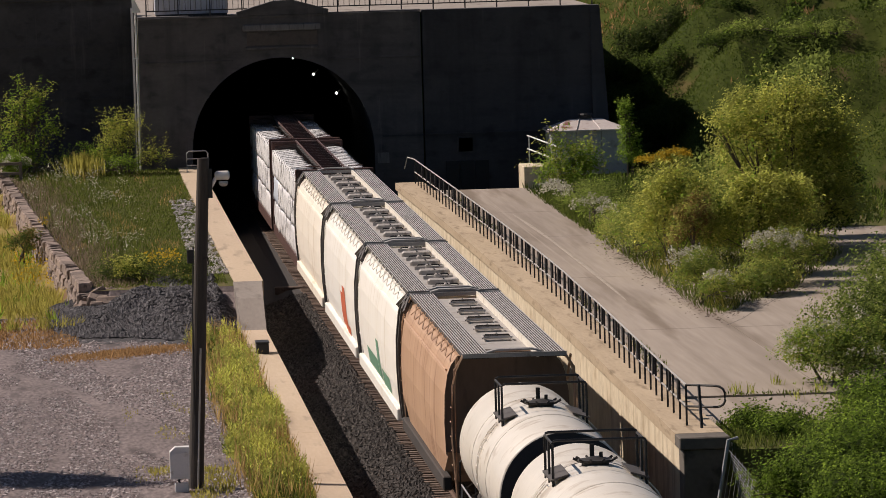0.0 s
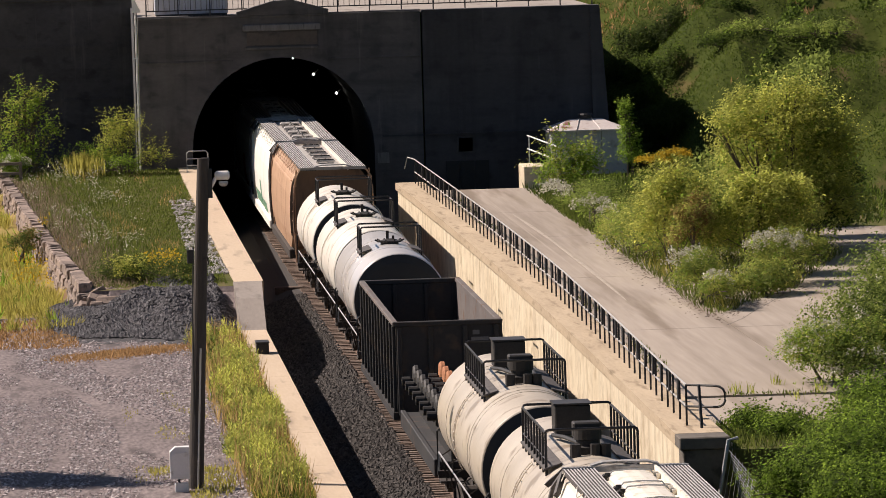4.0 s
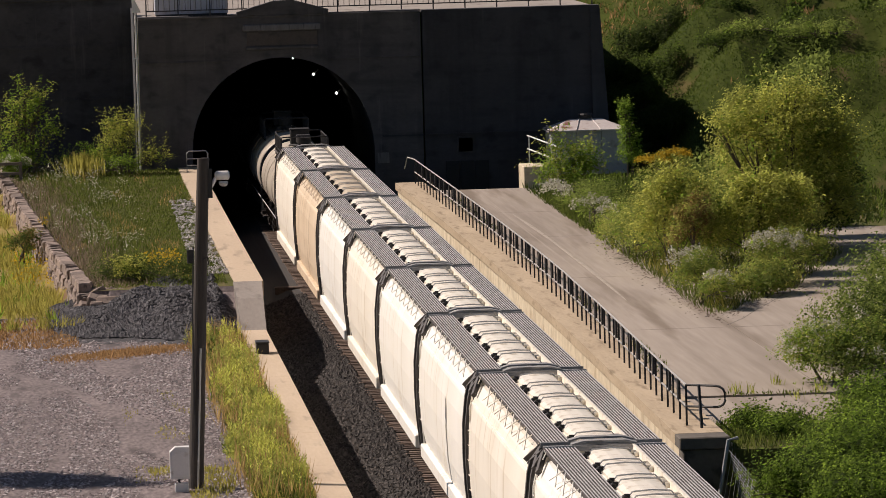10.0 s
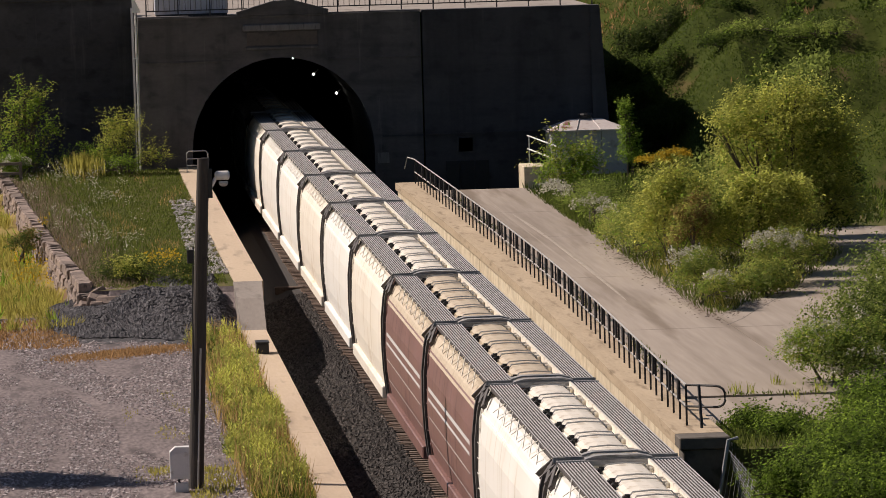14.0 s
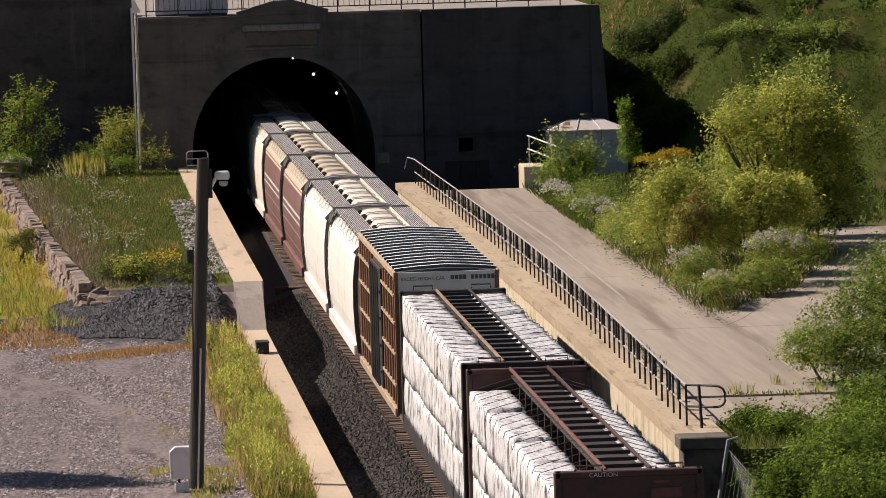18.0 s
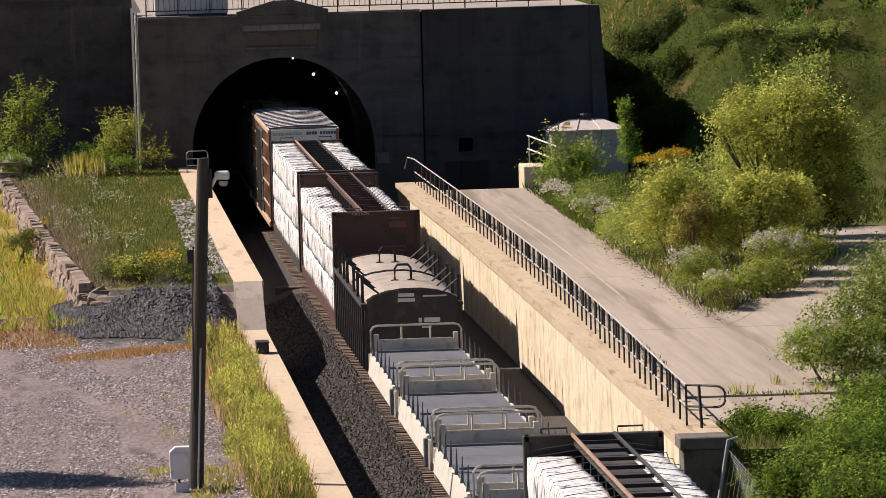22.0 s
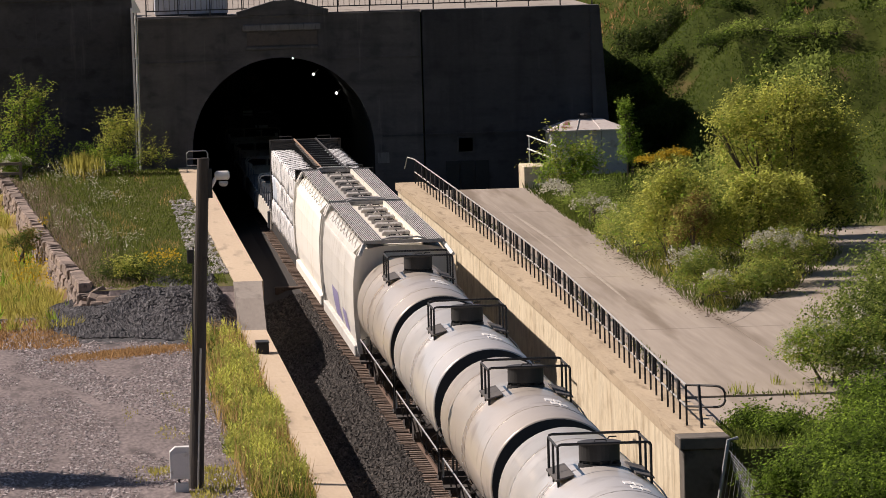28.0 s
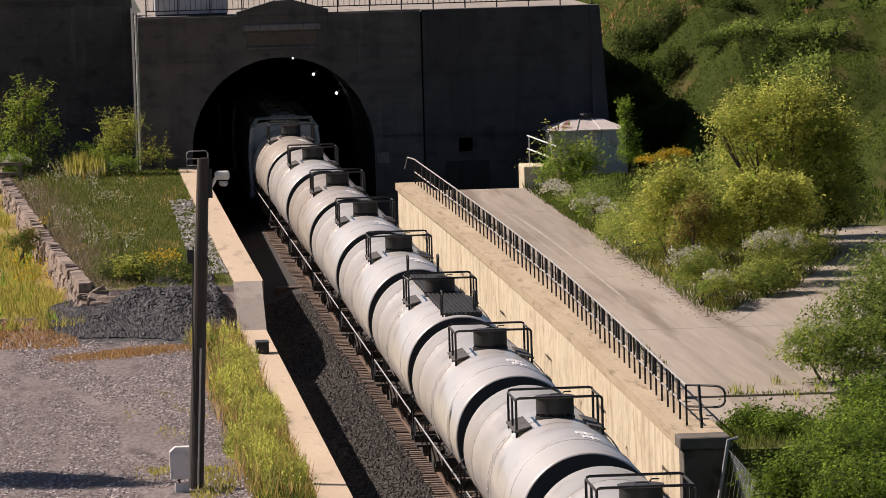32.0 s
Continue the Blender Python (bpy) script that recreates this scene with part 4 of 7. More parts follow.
def centerbeam(name, L, paint, chord, load_top, label, blue=False, columns=10, rungs=17, rung_paint=None):
    car = empty(name, pose(0, 0, 0), label, "centre-beam car", "centre-beam cars loaded with wrapped boards")
    a, b = 0.75, L - 0.75
    bm = bmesh.new()
    box(bm, -1.42, 1.42, a, b, 0.98, 1.12)
    for s in (-1, 1):
        box(bm, 1.42 * s - 0.08, 1.42 * s + 0.08, a, b, 0.8, 1.2)
    box(bm, -0.3, 0.3, a, b, 0.7, 0.98)
    part("deck", bm, paint, car)
    for y0, y1, sgn in ((a, a + 0.28, -1), (b - 0.28, b, 1)):
        bm = bmesh.new()
        box(bm, -1.5, 1.5, y0 + 0.06, y1 - 0.06, 1.1, 4.66)
        for s in (-1, 1):
            box(bm, min(1.38 * s, 1.52 * s), max(1.38 * s, 1.52 * s), y0, y1, 1.0, 4.7, 0.02)
        box(bm, -1.5, 1.5, y0, y1, 4.56, 4.7, 0.02)
        box(bm, -1.5, 1.5, y0, y1, 2.8, 2.92)
        part("bulkhead", bm, paint, car)
    for y in np.linspace(a + 0.9, b - 0.9, 14):
        shared_part(("centre_post", paint.name), "centre_post", lambda bm: box(bm, -0.3, 0.3, -0.07, 0.07, 1.1, 4.45), paint, car, pose(0, y, 0))
    # black sheet added to paint the shade between the chords
    bm = bmesh.new()
    box(bm, -0.44, 0.44, a + 0.25, b - 0.25, 4.48, 4.55)
    part("inner_web", bm, GONDOLA_BLACK, car)
    for s in (-1, 1):
        bm = bmesh.new()
        box(bm, 0.46 * s - 0.03, 0.46 * s + 0.03, a + 0.2, b - 0.2, 4.66, 4.74, 0.01)
        # with rung_paint set, the left chord's sunlit brightness is in its colour
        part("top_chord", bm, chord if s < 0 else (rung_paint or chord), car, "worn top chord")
    n = rungs
    for i in range(n):
        y = a + 1.3 + i * (b - a - 1.2) / n
        shared_part(("rung", (rung_paint or chord).name), "rung", lambda bm: box(bm, -0.43, 0.43, -0.035, 0.035, 4.62, 4.7), rung_paint or chord, car, pose(0, y, 0))
    step = (b - a - 0.7) / columns
    rng = random.Random(len(MOVING) + int(L * 10))
    for s in (-1, 1):
        for c in range(columns):
            top = load_top + rng.uniform(-0.05, 0.05)
            z = 1.14
            for k in range(3):
                z1 = 1.14 + (top - 1.14) * (k + 1) / 3
                o = rng.uniform(-0.02, 0.03)
                bm = bmesh.new()
                xs = sorted((0.5 * s, (1.46 + o) * s))
                bundle(bm, xs[0], xs[1], a + 0.35 + c * step + 0.02, a + 0.35 + (c + 1) * step - 0.02, z, z1 - 0.015, rng.uniform(0, 90))
                part("lumber_pack", bm, WRAP_BLUE if blue and c >= columns - 2 and k == 1 else WRAP, car, "creased white plastic wrap", smooth=True)
                z = z1
        for i in range(int((b - a) / 1.3)):
            shared_part(("tie_down", s, load_top), "tie_down", lambda bm: rod(bm, [(0.45 * s, 0, 4.62), (1.44 * s, 1.1, load_top + 0.05), (1.5 * s, 1.15, load_top - 0.12)], 0.009, 3), DARK_IRON, car, pose(0, a + 0.8 + i * 1.3, 0))
    for y in (a - 0.03, b + 0.03):
        for s in (-1, 1):
            bm = bmesh.new()
            rod(bm, [(1.1 * s, y, 4.7), (1.1 * s, y, 4.82), (0.55 * s, y, 4.82), (0.55 * s, y, 4.7)], 0.02, 4)
            part("grab_iron", bm, paint, car)
    bm = bmesh.new()
    for x0, z0, w, h in ((0.45, 4.12, 0.62, 0.2), (0.5, 4.42, 0.4, 0.05), (0.4, 3.45, 0.6, 0.05), (0.4, 3.3, 0.6, 0.05)):
        box(bm, x0, x0 + w, a + 0.02, a + 0.056, z0, z0 + h)
    part("lettering", bm, CHORD_BROWN, car, "faded stencil bars")
    if chord is CHORD_BROWN and paint is CENTER_BROWN:
        lettering("CAUTION", 0.13, pose(-0.52, a - 0.005, 4.58, 90), LETTER, car)
    trucks(car, L)
    return car


def lettering(text, size, m, material, parent, name="lettering"):
    """Raised letters as a mesh of their own."""
    curve = bpy.data.curves.new(name, "FONT")
    curve.body, curve.size, curve.extrude, curve.align_x = text, size, 0.003, "CENTER"
    helper = bpy.data.objects.new(name, curve)
    me = bpy.data.meshes.new_from_object(helper)
    bpy.data.objects.remove(helper)
    me.materials.clear()
    me.materials.append(material)
    ob = new(name, me)
    ob.parent = parent
    ob.matrix_basis = m
    return ob


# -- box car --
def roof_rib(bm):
    """A pressed rib across the roof, its steep rear side coloured dark as shade."""
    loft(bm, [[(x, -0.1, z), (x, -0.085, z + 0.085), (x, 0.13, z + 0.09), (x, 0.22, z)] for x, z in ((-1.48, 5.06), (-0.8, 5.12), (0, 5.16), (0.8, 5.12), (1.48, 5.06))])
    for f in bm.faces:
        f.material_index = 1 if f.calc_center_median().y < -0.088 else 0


def boxcar(L):
    car = empty("box_car", pose(0, 0, 0), "brown high box car with a ribbed grey roof", "box car")
    a, b = 1.3, L - 1.0
    bm = bmesh.new()
    box(bm, -1.46, 1.46, a + 0.04, b - 0.04, 0.98, 5.0)
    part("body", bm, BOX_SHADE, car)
    for s in (-1, 1):
        for i in range(15):
            y = a + (b - a) * (i + 0.5) / 15
            if 6.2 < y - a < 10.8:
                continue
            shared_part(("box_rib", s), "side_rib", lambda bm: box(bm, min(1.45 * s, 1.54 * s), max(1.45 * s, 1.54 * s), -0.07, 0.07, 1.2, 4.85, 0.02), BOX_BROWN, car, pose(0, y, 0))
        for y0, y1 in ((a + 6.3, a + 8.45), (a + 8.5, a + 10.7)):
            bm = bmesh.new()
            box(bm, min(1.5 * s, 1.56 * s), max(1.5 * s, 1.56 * s), y0, y1, 1.15, 4.75, 0.02)
            door = part("door", bm, GONDOLA_BLACK, car, "dark plug door with locking bars")
            for z in (1.6, 2.4, 3.2, 4.0):
                shared_part(("door_batten", s), "batten", lambda bm: box(bm, min(1.55 * s, 1.6 * s), max(1.55 * s, 1.6 * s), 0.15, 2.0, 0, 0.08), GONDOLA_BLACK, door, pose(0, y0, z))
            for d in (0.35, 0.75, 1.4, 1.8):
                shared_part(("lock_bar", s), "locking_bar", lambda bm: rod(bm, [(1.63 * s, 0, 1.2), (1.63 * s, 0, 4.7)], 0.025, 4), GONDOLA_BLACK, door, pose(0, y0 + d, 0))
        # belts use the lighter tan, sunlight put into their colour
        for z in (1.75, 2.65, 3.55, 4.35):
            for y0, y1 in ((a + 0.1, a + 6.25), (a + 10.75, b - 0.1)):
                simple("side_belt", CENTER_CREAM, (min(1.47 * s, 1.555 * s), max(1.47 * s, 1.555 * s), y0, y1, z, z + 0.07), parent=car)
        bm = bmesh.new()
        box(bm, min(1.44 * s, 1.54 * s), max(1.44 * s, 1.54 * s), a, b, 4.9, 5.08, 0.02)
        box(bm, min(1.44 * s, 1.58 * s), max(1.44 * s, 1.58 * s), a, b, 0.9, 1.14, 0.02)
        part("side_plate", bm, CENTER_CREAM, car, "sunlit tan edge plate")
    bm = bmesh.new()
    prof = [(-1.5, 5.06), (-0.8, 5.12), (0, 5.16), (0.8, 5.12), (1.5, 5.06), (1.5, 5.02), (-1.5, 5.02)]
    loft(bm, [[(x, y, z) for x, z in prof] for y in (a + 0.02, b - 0.02)])
    part("roof", bm, BOX_ROOF, car)
    n = 15
    for i in range(n):
        y = a + 0.4 + (b - a - 0.8) * i / (n - 1)
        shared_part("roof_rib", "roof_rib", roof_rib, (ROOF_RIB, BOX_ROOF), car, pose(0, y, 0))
    for y, sg in ((a, -1), (b, 1)):
        bm = bmesh.new()
        box(bm, -1.46, 1.46, y - 0.03, y + 0.03, 4.35, 5.06, 0.01)
        part("end_panel", bm, HOPPER_PALE, car, "white upper end panel")
        bm = bmesh.new()
        box(bm, -1.46, 1.46, y - 0.03, y + 0.03, 1.0, 4.345, 0.01)
        end = part("end_wall", bm, BOX_BROWN, car)
        for z in np.arange(1.4, 4.2, 0.4):
            shared_part("end_rib", "end_rib", lambda bm: box(bm, -1.3, 1.3, -0.09, 0.09, 0, 0.12, 0.03), BOX_BROWN, end, pose(0, y, z))
        for s in (-1, 1):
            shared_part("box_corner", "corner_post", lambda bm: box(bm, -0.06, 0.06, -0.08, 0.08, 1.0, 5.06, 0.01), BOX_BROWN, end, pose(1.46 * s, y, 0))
    lettering("EXCESS HEIGHT CAR", 0.135, pose(-0.68, a - 0.04, 4.82, 90), LETTER_DARK, car)
    bm = bmesh.new()
    for i, w in enumerate((0.1, 0.1, 0.11, 0.1, 0, 0.09, 0.09, 0.09, 0.09, 0.09, 0.09)):
        if w:
            box(bm, 0.12 + i * 0.118, 0.12 + i * 0.118 + w, a - 0.036, a - 0.03, 4.82, 4.95)
    part("car_mark", bm, LETTER_DARK, car, "dark marking bars")
    trucks(car, L)
    return car


CENTER_CREAM = surface("sunlit_tan_paint", ((0.42, 0.30, 0.19), (0.55, 0.42, 0.29), (0.3, 0.18, 0.1)), 0.6, scale=1.2, fine=10, bump=0.05)


# -- open gondola --
def gondola(L):
    car = empty("gondola_car", pose(0, 0, 0), "empty black high-sided gondola with ribbed sides", "gondola car")
    a, b, h = 0.8, L - 0.8, 3.52
    bm = bmesh.new()
    box(bm, -1.5, 1.5, a, b, 0.95, 1.1)
    part("floor", bm, GONDOLA_IN, car)
    for s in (-1, 1):
        bm = bmesh.new()
        box(bm, min(1.46 * s, 1.5 * s), max(1.46 * s, 1.5 * s), a, b, 1.0, h)
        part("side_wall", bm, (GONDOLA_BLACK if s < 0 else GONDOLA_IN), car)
        bm = bmesh.new()
        box(bm, min(1.42 * s, 1.6 * s), max(1.42 * s, 1.6 * s), a - 0.04, b + 0.04, h - 0.02, h + 0.1, 0.02)
        part("top_rail", bm, GONDOLA_IN, car, "worn top rail")
        for i in range(12):
            y = a + 0.2 + (b - a - 0.4) * i / 11
            shared_part("gon_rib", "rib", lambda bm: box(bm, -0.05, 0.05, -0.07, 0.07, 0.9, h - 0.03, 0.015), GONDOLA_BLACK, car, pose(1.55 * s, y, 0))
        bm = bmesh.new()
        box(bm, min(1.4 * s, 1.62 * s), max(1.4 * s, 1.62 * s), a, b, 0.78, 0.99)
        part("side_sill", bm, GONDOLA_BLACK, car)
    for y in (a, b):
        bm = bmesh.new()
        box(bm, -1.5, 1.5, y - 0.04, y + 0.04, 1.0, h)
        end = part("end_wall", bm, GONDOLA_BLACK, car)
        simple("end_rail", GONDOLA_BLACK, (-1.58, 1.58, y - 0.1, y + 0.1, h - 0.04, h + 0.102), parent=end, bevel=0.02)
        for x in (-1.4, -0.5, 0.5, 1.4):
            shared_part("gon_post", "end_post", lambda bm: box(bm, -0.07, 0.07, -0.12, 0.12, 0.9, h - 0.05, 0.02), GONDOLA_BLACK, end, pose(x, y, 0))
    bm = bmesh.new()
    for x0, z0, w in ((0.72, 3.2, 0.2), (0.68, 3.0, 0.5)):
        box(bm, x0, x0 + w, a - 0.128, a - 0.122, z0, z0 + 0.13)
    part("lettering", bm, LETTER_DARK, car, "faint stencil bars")
    trucks(car, L)
    return car


def wheelset(bm):
    rod(bm, [(-1.08, 0, 0), (1.08, 0, 0)], 0.085, 10)
    for s in (-1, 1):
        drum(bm, "x", (0.75 * s, 0, 0), [(-0.07, 0.12), (-0.07, 0.4), (-0.02, 0.45), (0.07, 0.45), (0.07, 0.12)], 20)
        drum(bm, "x", (1.02 * s, 0, 0), [(-0.12, 0.13), (0.12, 0.13)], 12)


def wheel_flat(L):
    car = empty("wheel_flat_car", pose(0, 0, 0), "low flat car carrying rows of rusty wheelsets", "flat car")
    bm = bmesh.new()
    box(bm, -1.45, 1.45, 0.7, L - 0.7, 0.95, 1.15, 0.02)
    for s in (-1, 1):
        box(bm, 1.45 * s - 0.07, 1.45 * s + 0.07, 0.7, L - 0.7, 0.75, 1.22, 0.02)
    part("deck", bm, GONDOLA_BLACK, car)
    for k, x in enumerate((-0.95, 0.95)):
        bm = bmesh.new()
        box(bm, x - 0.06, x + 0.06, 1.2, L - 1.2, 1.154, 1.75)
        part("cradle_rail", bm, DARK_IRON, car)
    n = 17
    for i in range(n):
        y = 1.7 + (L - 3.4) * i / (n - 1)
        up = i % 2
        w = shared_part("wheelset", "wheelset", wheelset, (DARK_IRON,), car, pose((-0.42 if up else 0.38), y, 2.2))
        shared_part("wheel_rim", "rusty_wheel", lambda bm: drum(bm, "x", (0, 0, 0), [(-0.075, 0.2), (-0.075, 0.42), (-0.03, 0.462), (0.075, 0.462), (0.075, 0.2)], 20), RUST, w, pose(0.75 if up else -0.75, 0, 0), "bright orange rust")
    trucks(car, L)
    return car


# -- covered coil car --
def coil_car(L):
    car = empty("coil_car", pose(0, 0, 0), "black coil car under a dusty beige arched hood", "coil car")
    a, b = 0.9, L - 0.9
    bm = bmesh.new()
    box(bm, -1.5, 1.5, a, b, 0.8, 2.85)
    part("trough", bm, GONDOLA_BLACK, car)
    for s in (-1, 1):
        for i in range(15):
            y = a + 0.2 + (b - a - 0.4) * i / 14
            shared_part("coil_rib", "rib", lambda bm: box(bm, -0.05, 0.05, -0.06, 0.06, 0.85, 2.8, 0.015), GONDOLA_BLACK, car, pose(1.54 * s, y, 0))
        bm = bmesh.new()
        box(bm, 1.52 * s - 0.1, 1.52 * s + 0.1, a - 0.1, b + 0.1, 2.8, 2.93, 0.02)
        part("top_rail", bm, DARK_IRON, car)
        for i, y in enumerate((a + 0.5, a + 3.2, a + 5.4, (a + b) / 2 + 0.9, b - 5.4, b - 3.0, b - 0.5)):
            shared_part(("stake", s), "stake", lambda bm: (rod(bm, [(1.52 * s, 0, 2.85), (1.52 * s, 0, 3.75)], 0.055, 6), rod(bm, [(1.52 * s, 0, 3.62), (0.98 * s, -0.3, 3.2)], 0.035, 5)), BLACK_PAINT, car, pose(0, y, 0))
    arch = [(-1.42, 2.86), (-1.42, 3.0), (-1.2, 3.14), (-0.8, 3.27), (-0.3, 3.34), (0.3, 3.34), (0.8, 3.27), (1.2, 3.14), (1.42, 3.0), (1.42, 2.86)]
    mid = (a + b) / 2
    for y0, y1 in ((a + 0.05, mid - 0.05), (mid + 0.05, b - 0.05)):
        bm = bmesh.new()
        loft(bm, [[(x, y, z) for x, z in arch] for y in (y0, y1)])
        part("hood", bm, COIL_HOOD, car)
        bm = bmesh.new()
        for y in (y0 + 0.03, y1 - 0.03):
            rod(bm, [(x * 1.005, y, z + 0.015) for x, z in arch[1:-1]], 0.035, 5)
        part("hood_rim", bm, DARK_IRON, car)
        bm = bmesh.new()
        y = (y0 + y1) / 2
        rod(bm, [(-0.26, y, 3.3), (-0.26, y, 3.72), (-0.17, y, 3.84), (0.17, y, 3.84), (0.26, y, 3.72), (0.26, y, 3.3)], 0.045, 6)
        for x in (-0.26, 0.26):
            box(bm, x - 0.12, x + 0.12, y - 0.12, y + 0.12, 3.31, 3.36)
        part("lifting_loop", bm, DARK_IRON, car)
    for y in (a - 0.02, b + 0.02):
        bm = bmesh.new()
        loft(bm, [[(x, q, z) for x, z in [(-1.5, 0.85)] + arch[1:-1] + [(1.5, 0.85)]] for q in (y - 0.02, y + 0.02)])
        part("end_wall", bm, GONDOLA_BLACK, car)
    bm = bmesh.new()
    for x0, z0, w, h in ((-0.42, 3.12, 0.5, 0.11), (-0.44, 2.96, 0.54, 0.11), (0.35, 3.1, 0.75, 0.05), (0.2, 2.3, 0.1, 0.14), (0.38, 2.3, 0.5, 0.14), (0.3, 2.12, 0.3, 0.05)):
        box(bm, x0, x0 + w, a - 0.05, a - 0.043, z0, z0 + h)
    part("lettering", bm, LETTER, car, "pale marking bars")
    trucks(car, L)
    return car


# -- short empty flats with side guards and end hoops --
def frame_flat(L):
    car = empty("frame_flat_car", pose(0, 0, 0), "short empty flat car with cream side guards and end hoops", "flat car", "empty flat cars coupled in a row")
    bm = bmesh.new()
    box(bm, -1.38, 1.38, 1.3, L - 1.2, 1.4, 1.58)
    part("floor", bm, FLAT_FLOOR, car, "blue-grey steel floor")
    for i in range(3):
        shared_part("floor_bearer", "floor_bearer", lambda bm: box(bm, -1.3, 1.3, -0.04, 0.04, 1.584, 1.64), FLAT_FLOOR, car, pose(0, 1.6 + (L - 3.2) * i / 2, 0))
    for s in (-1, 1):
        bm = bmesh.new()
        box(bm, min(1.38 * s, 1.44 * s), max(1.38 * s, 1.44 * s), 1.5, L - 1.3, 0.8, 1.4, 0.02)
        part("side_sill", bm, FLAT_FLOOR, car)
        bm = bmesh.new()
        loft(bm, [[(1.38 * s, y, 1.40), (1.42 * s, y, 1.56), (1.5 * s, y, 1.55), (1.58 * s, y, 0.95), (1.52 * s, y, 0.91), (1.43 * s, y, 1.3)] for y in (1.9, L - 1.7)])
        part("side_guard", bm, FLAT_WHITE, car, "cream slanting side guard")
        bm = bmesh.new()
        box(bm, min(1.4 * s, 1.6 * s), max(1.4 * s, 1.6 * s), 1.62, 1.86, 0.75, 1.5, 0.02)
        part("guard_end", bm, FLAT_FLOOR, car, "grey end plate of the guard")
        # stakes borrow the floor's blue-grey to paint in their shade
        for i in range(6):
            y = 2.5 + (L - 4.9) * i / 5
            shared_part(("guard_stake", s), "stake", lambda bm: loft(bm, [[(1.5 * s, -0.07, 1.5), (1.5 * s, 0.07, 1.5), (1.4 * s, 0.07, 1.5), (1.4 * s, -0.07, 1.5)], [(1.46 * s, -0.05, 1.75), (1.46 * s, 0.05, 1.75), (1.4 * s, 0.05, 1.75), (1.4 * s, -0.05, 1.75)], [(1.43 * s, -0.008, 2.22), (1.43 * s, 0.008, 2.22), (1.41 * s, 0.008, 2.22), (1.41 * s, -0.008, 2.22)]]), FLAT_FLOOR, car, pose(0, y, 0))
        for y in (1.0, 1.35, L - 1.1, L - 0.8):
            shared_part("flat_post", "corner_post", lambda bm: box(bm, -0.05, 0.05, -0.05, 0.05, 0.7, 1.5, 0.01), FLAT_WHITE, car, pose(1.45 * s, y, 0))
    for y in (0.75, L - 0.75):
        bm = bmesh.new()
        box(bm, -1.42, 1.42, y - 0.4, y + 0.4, 0.92, 1.06)
        part("end_sill", bm, FLAT_WHITE, car)
        bm = bmesh.new()
        rod(bm, [(-1.42, y, 1.0), (-1.42, y, 2.2), (-1.34, y, 2.32), (-1.2, y, 2.36), (1.2, y, 2.36), (1.34, y, 2.32), (1.42, y, 2.2), (1.42, y, 1.0)], 0.038, 6)
        for x in (-0.45, 0.45):
            rod(bm, [(x, y, 1.0), (x, y, 2.36)], 0.03, 5)
        part("end_hoop", bm, FLAT_WHITE, car)
        bm = bmesh.new()
        box(bm, -1.3, 1.3, y - 0.03, y + 0.03, 1.05, 1.93)
        for s in (-1, 1):
            box(bm, 1.24 * s - 0.08, 1.24 * s + 0.08, y - 0.06, y + 0.06, 1.05, 2.1, 0.02)
        part("end_panel", bm, FLAT_WHITE, car)
    bm = bmesh.new()
    rod(bm, [(-0.85 + 0.2 * math.cos(t * math.tau / 16), 0.6, 1.5 + 0.2 * math.sin(t * math.tau / 16)) for t in range(16)], 0.028, 5, closed=True)
    for t in range(4):
        rod(bm, [(-0.85, 0.62, 1.5), (-0.85 + 0.2 * math.cos(t * 1.57), 0.6, 1.5 + 0.2 * math.sin(t * 1.57))], 0.02, 4)
    rod(bm, [(-0.85, 0.6, 1.5), (-0.85, 0.75, 1.5)], 0.03, 5)
    part("brake_wheel", bm, BLACK_PAINT, car)
    trucks(car, L, 1.9)
    return car


# ---- the rake, from the head of the train to its tail ----
def place(car, rear):
    car.matrix_basis = pose(0, rear, 0)
    return run(car, rear)


def line(car, rears):
    """The first car and its copies, each with the place of its rear coupler at the start."""
    place(car, rears[0])
    return [car] + [place(copy_thing(car, pose(0, r, 0)), r) for r in rears[1:]]


line(centerbeam("centre_beam_car", 24.3, CENTER_BROWN, CENTER_BROWN, 4.4, "red-brown centre-beam car stacked with white wrapped lumber", True), [238.4, 263.0])
line(hopper("hopper_car", 21.5, HOPPER_WHITE, "bars", None, ROOF_GREY, "off-white covered hopper with a dark row of roof hatches", 4, 0.6, n_hatch=9), [216.9])
marked = hopper("hopper_car", 21.5, HOPPER_PALE, "bars", None, ROOF_GREY, "white covered hopper with a red and orange painted mark", 4, 0.6, n_hatch=9)
side_mark(marked, "painted_mark", RED_PAINT, 6.3, 7.9, 1.4, 2.75, slant=0.6)
side_mark(marked, "painted_mark", RED_PAINT, 8.0, 9.3, 1.45, 2.5, slant=0.4)
side_mark(marked, "painted_mark", RED_PAINT, 5.2, 7.6, 1.32, 1.6, off=0.018)
line(marked, [195.4])
marked = hopper("hopper_car", 21.5, HOPPER_PALE, "bars", None, ROOF_GREY, "white covered hopper with a green painted mark", 4, 0.6, n_hatch=9)
side_mark(marked, "painted_mark", GREEN_PAINT, 10.5, 16.0, 1.4, 1.9, slant=0.6)
side_mark(marked, "painted_mark", GREEN_PAINT, 5.0, 8.6, 1.35, 1.8, slant=0.6)
side_mark(marked, "painted_mark", GREEN_PAINT, 9.0, 10.2, 1.4, 2.5, slant=1.1)
line(marked, [173.9])
tan = hopper("hopper_car", 21.5, HOPPER_TAN, "bars", None, ROOF_GREY, "faded tan covered hopper with an open end frame", 3, 0.9, tuck=2.2, rear_inset=3.2, n_hatch=5)
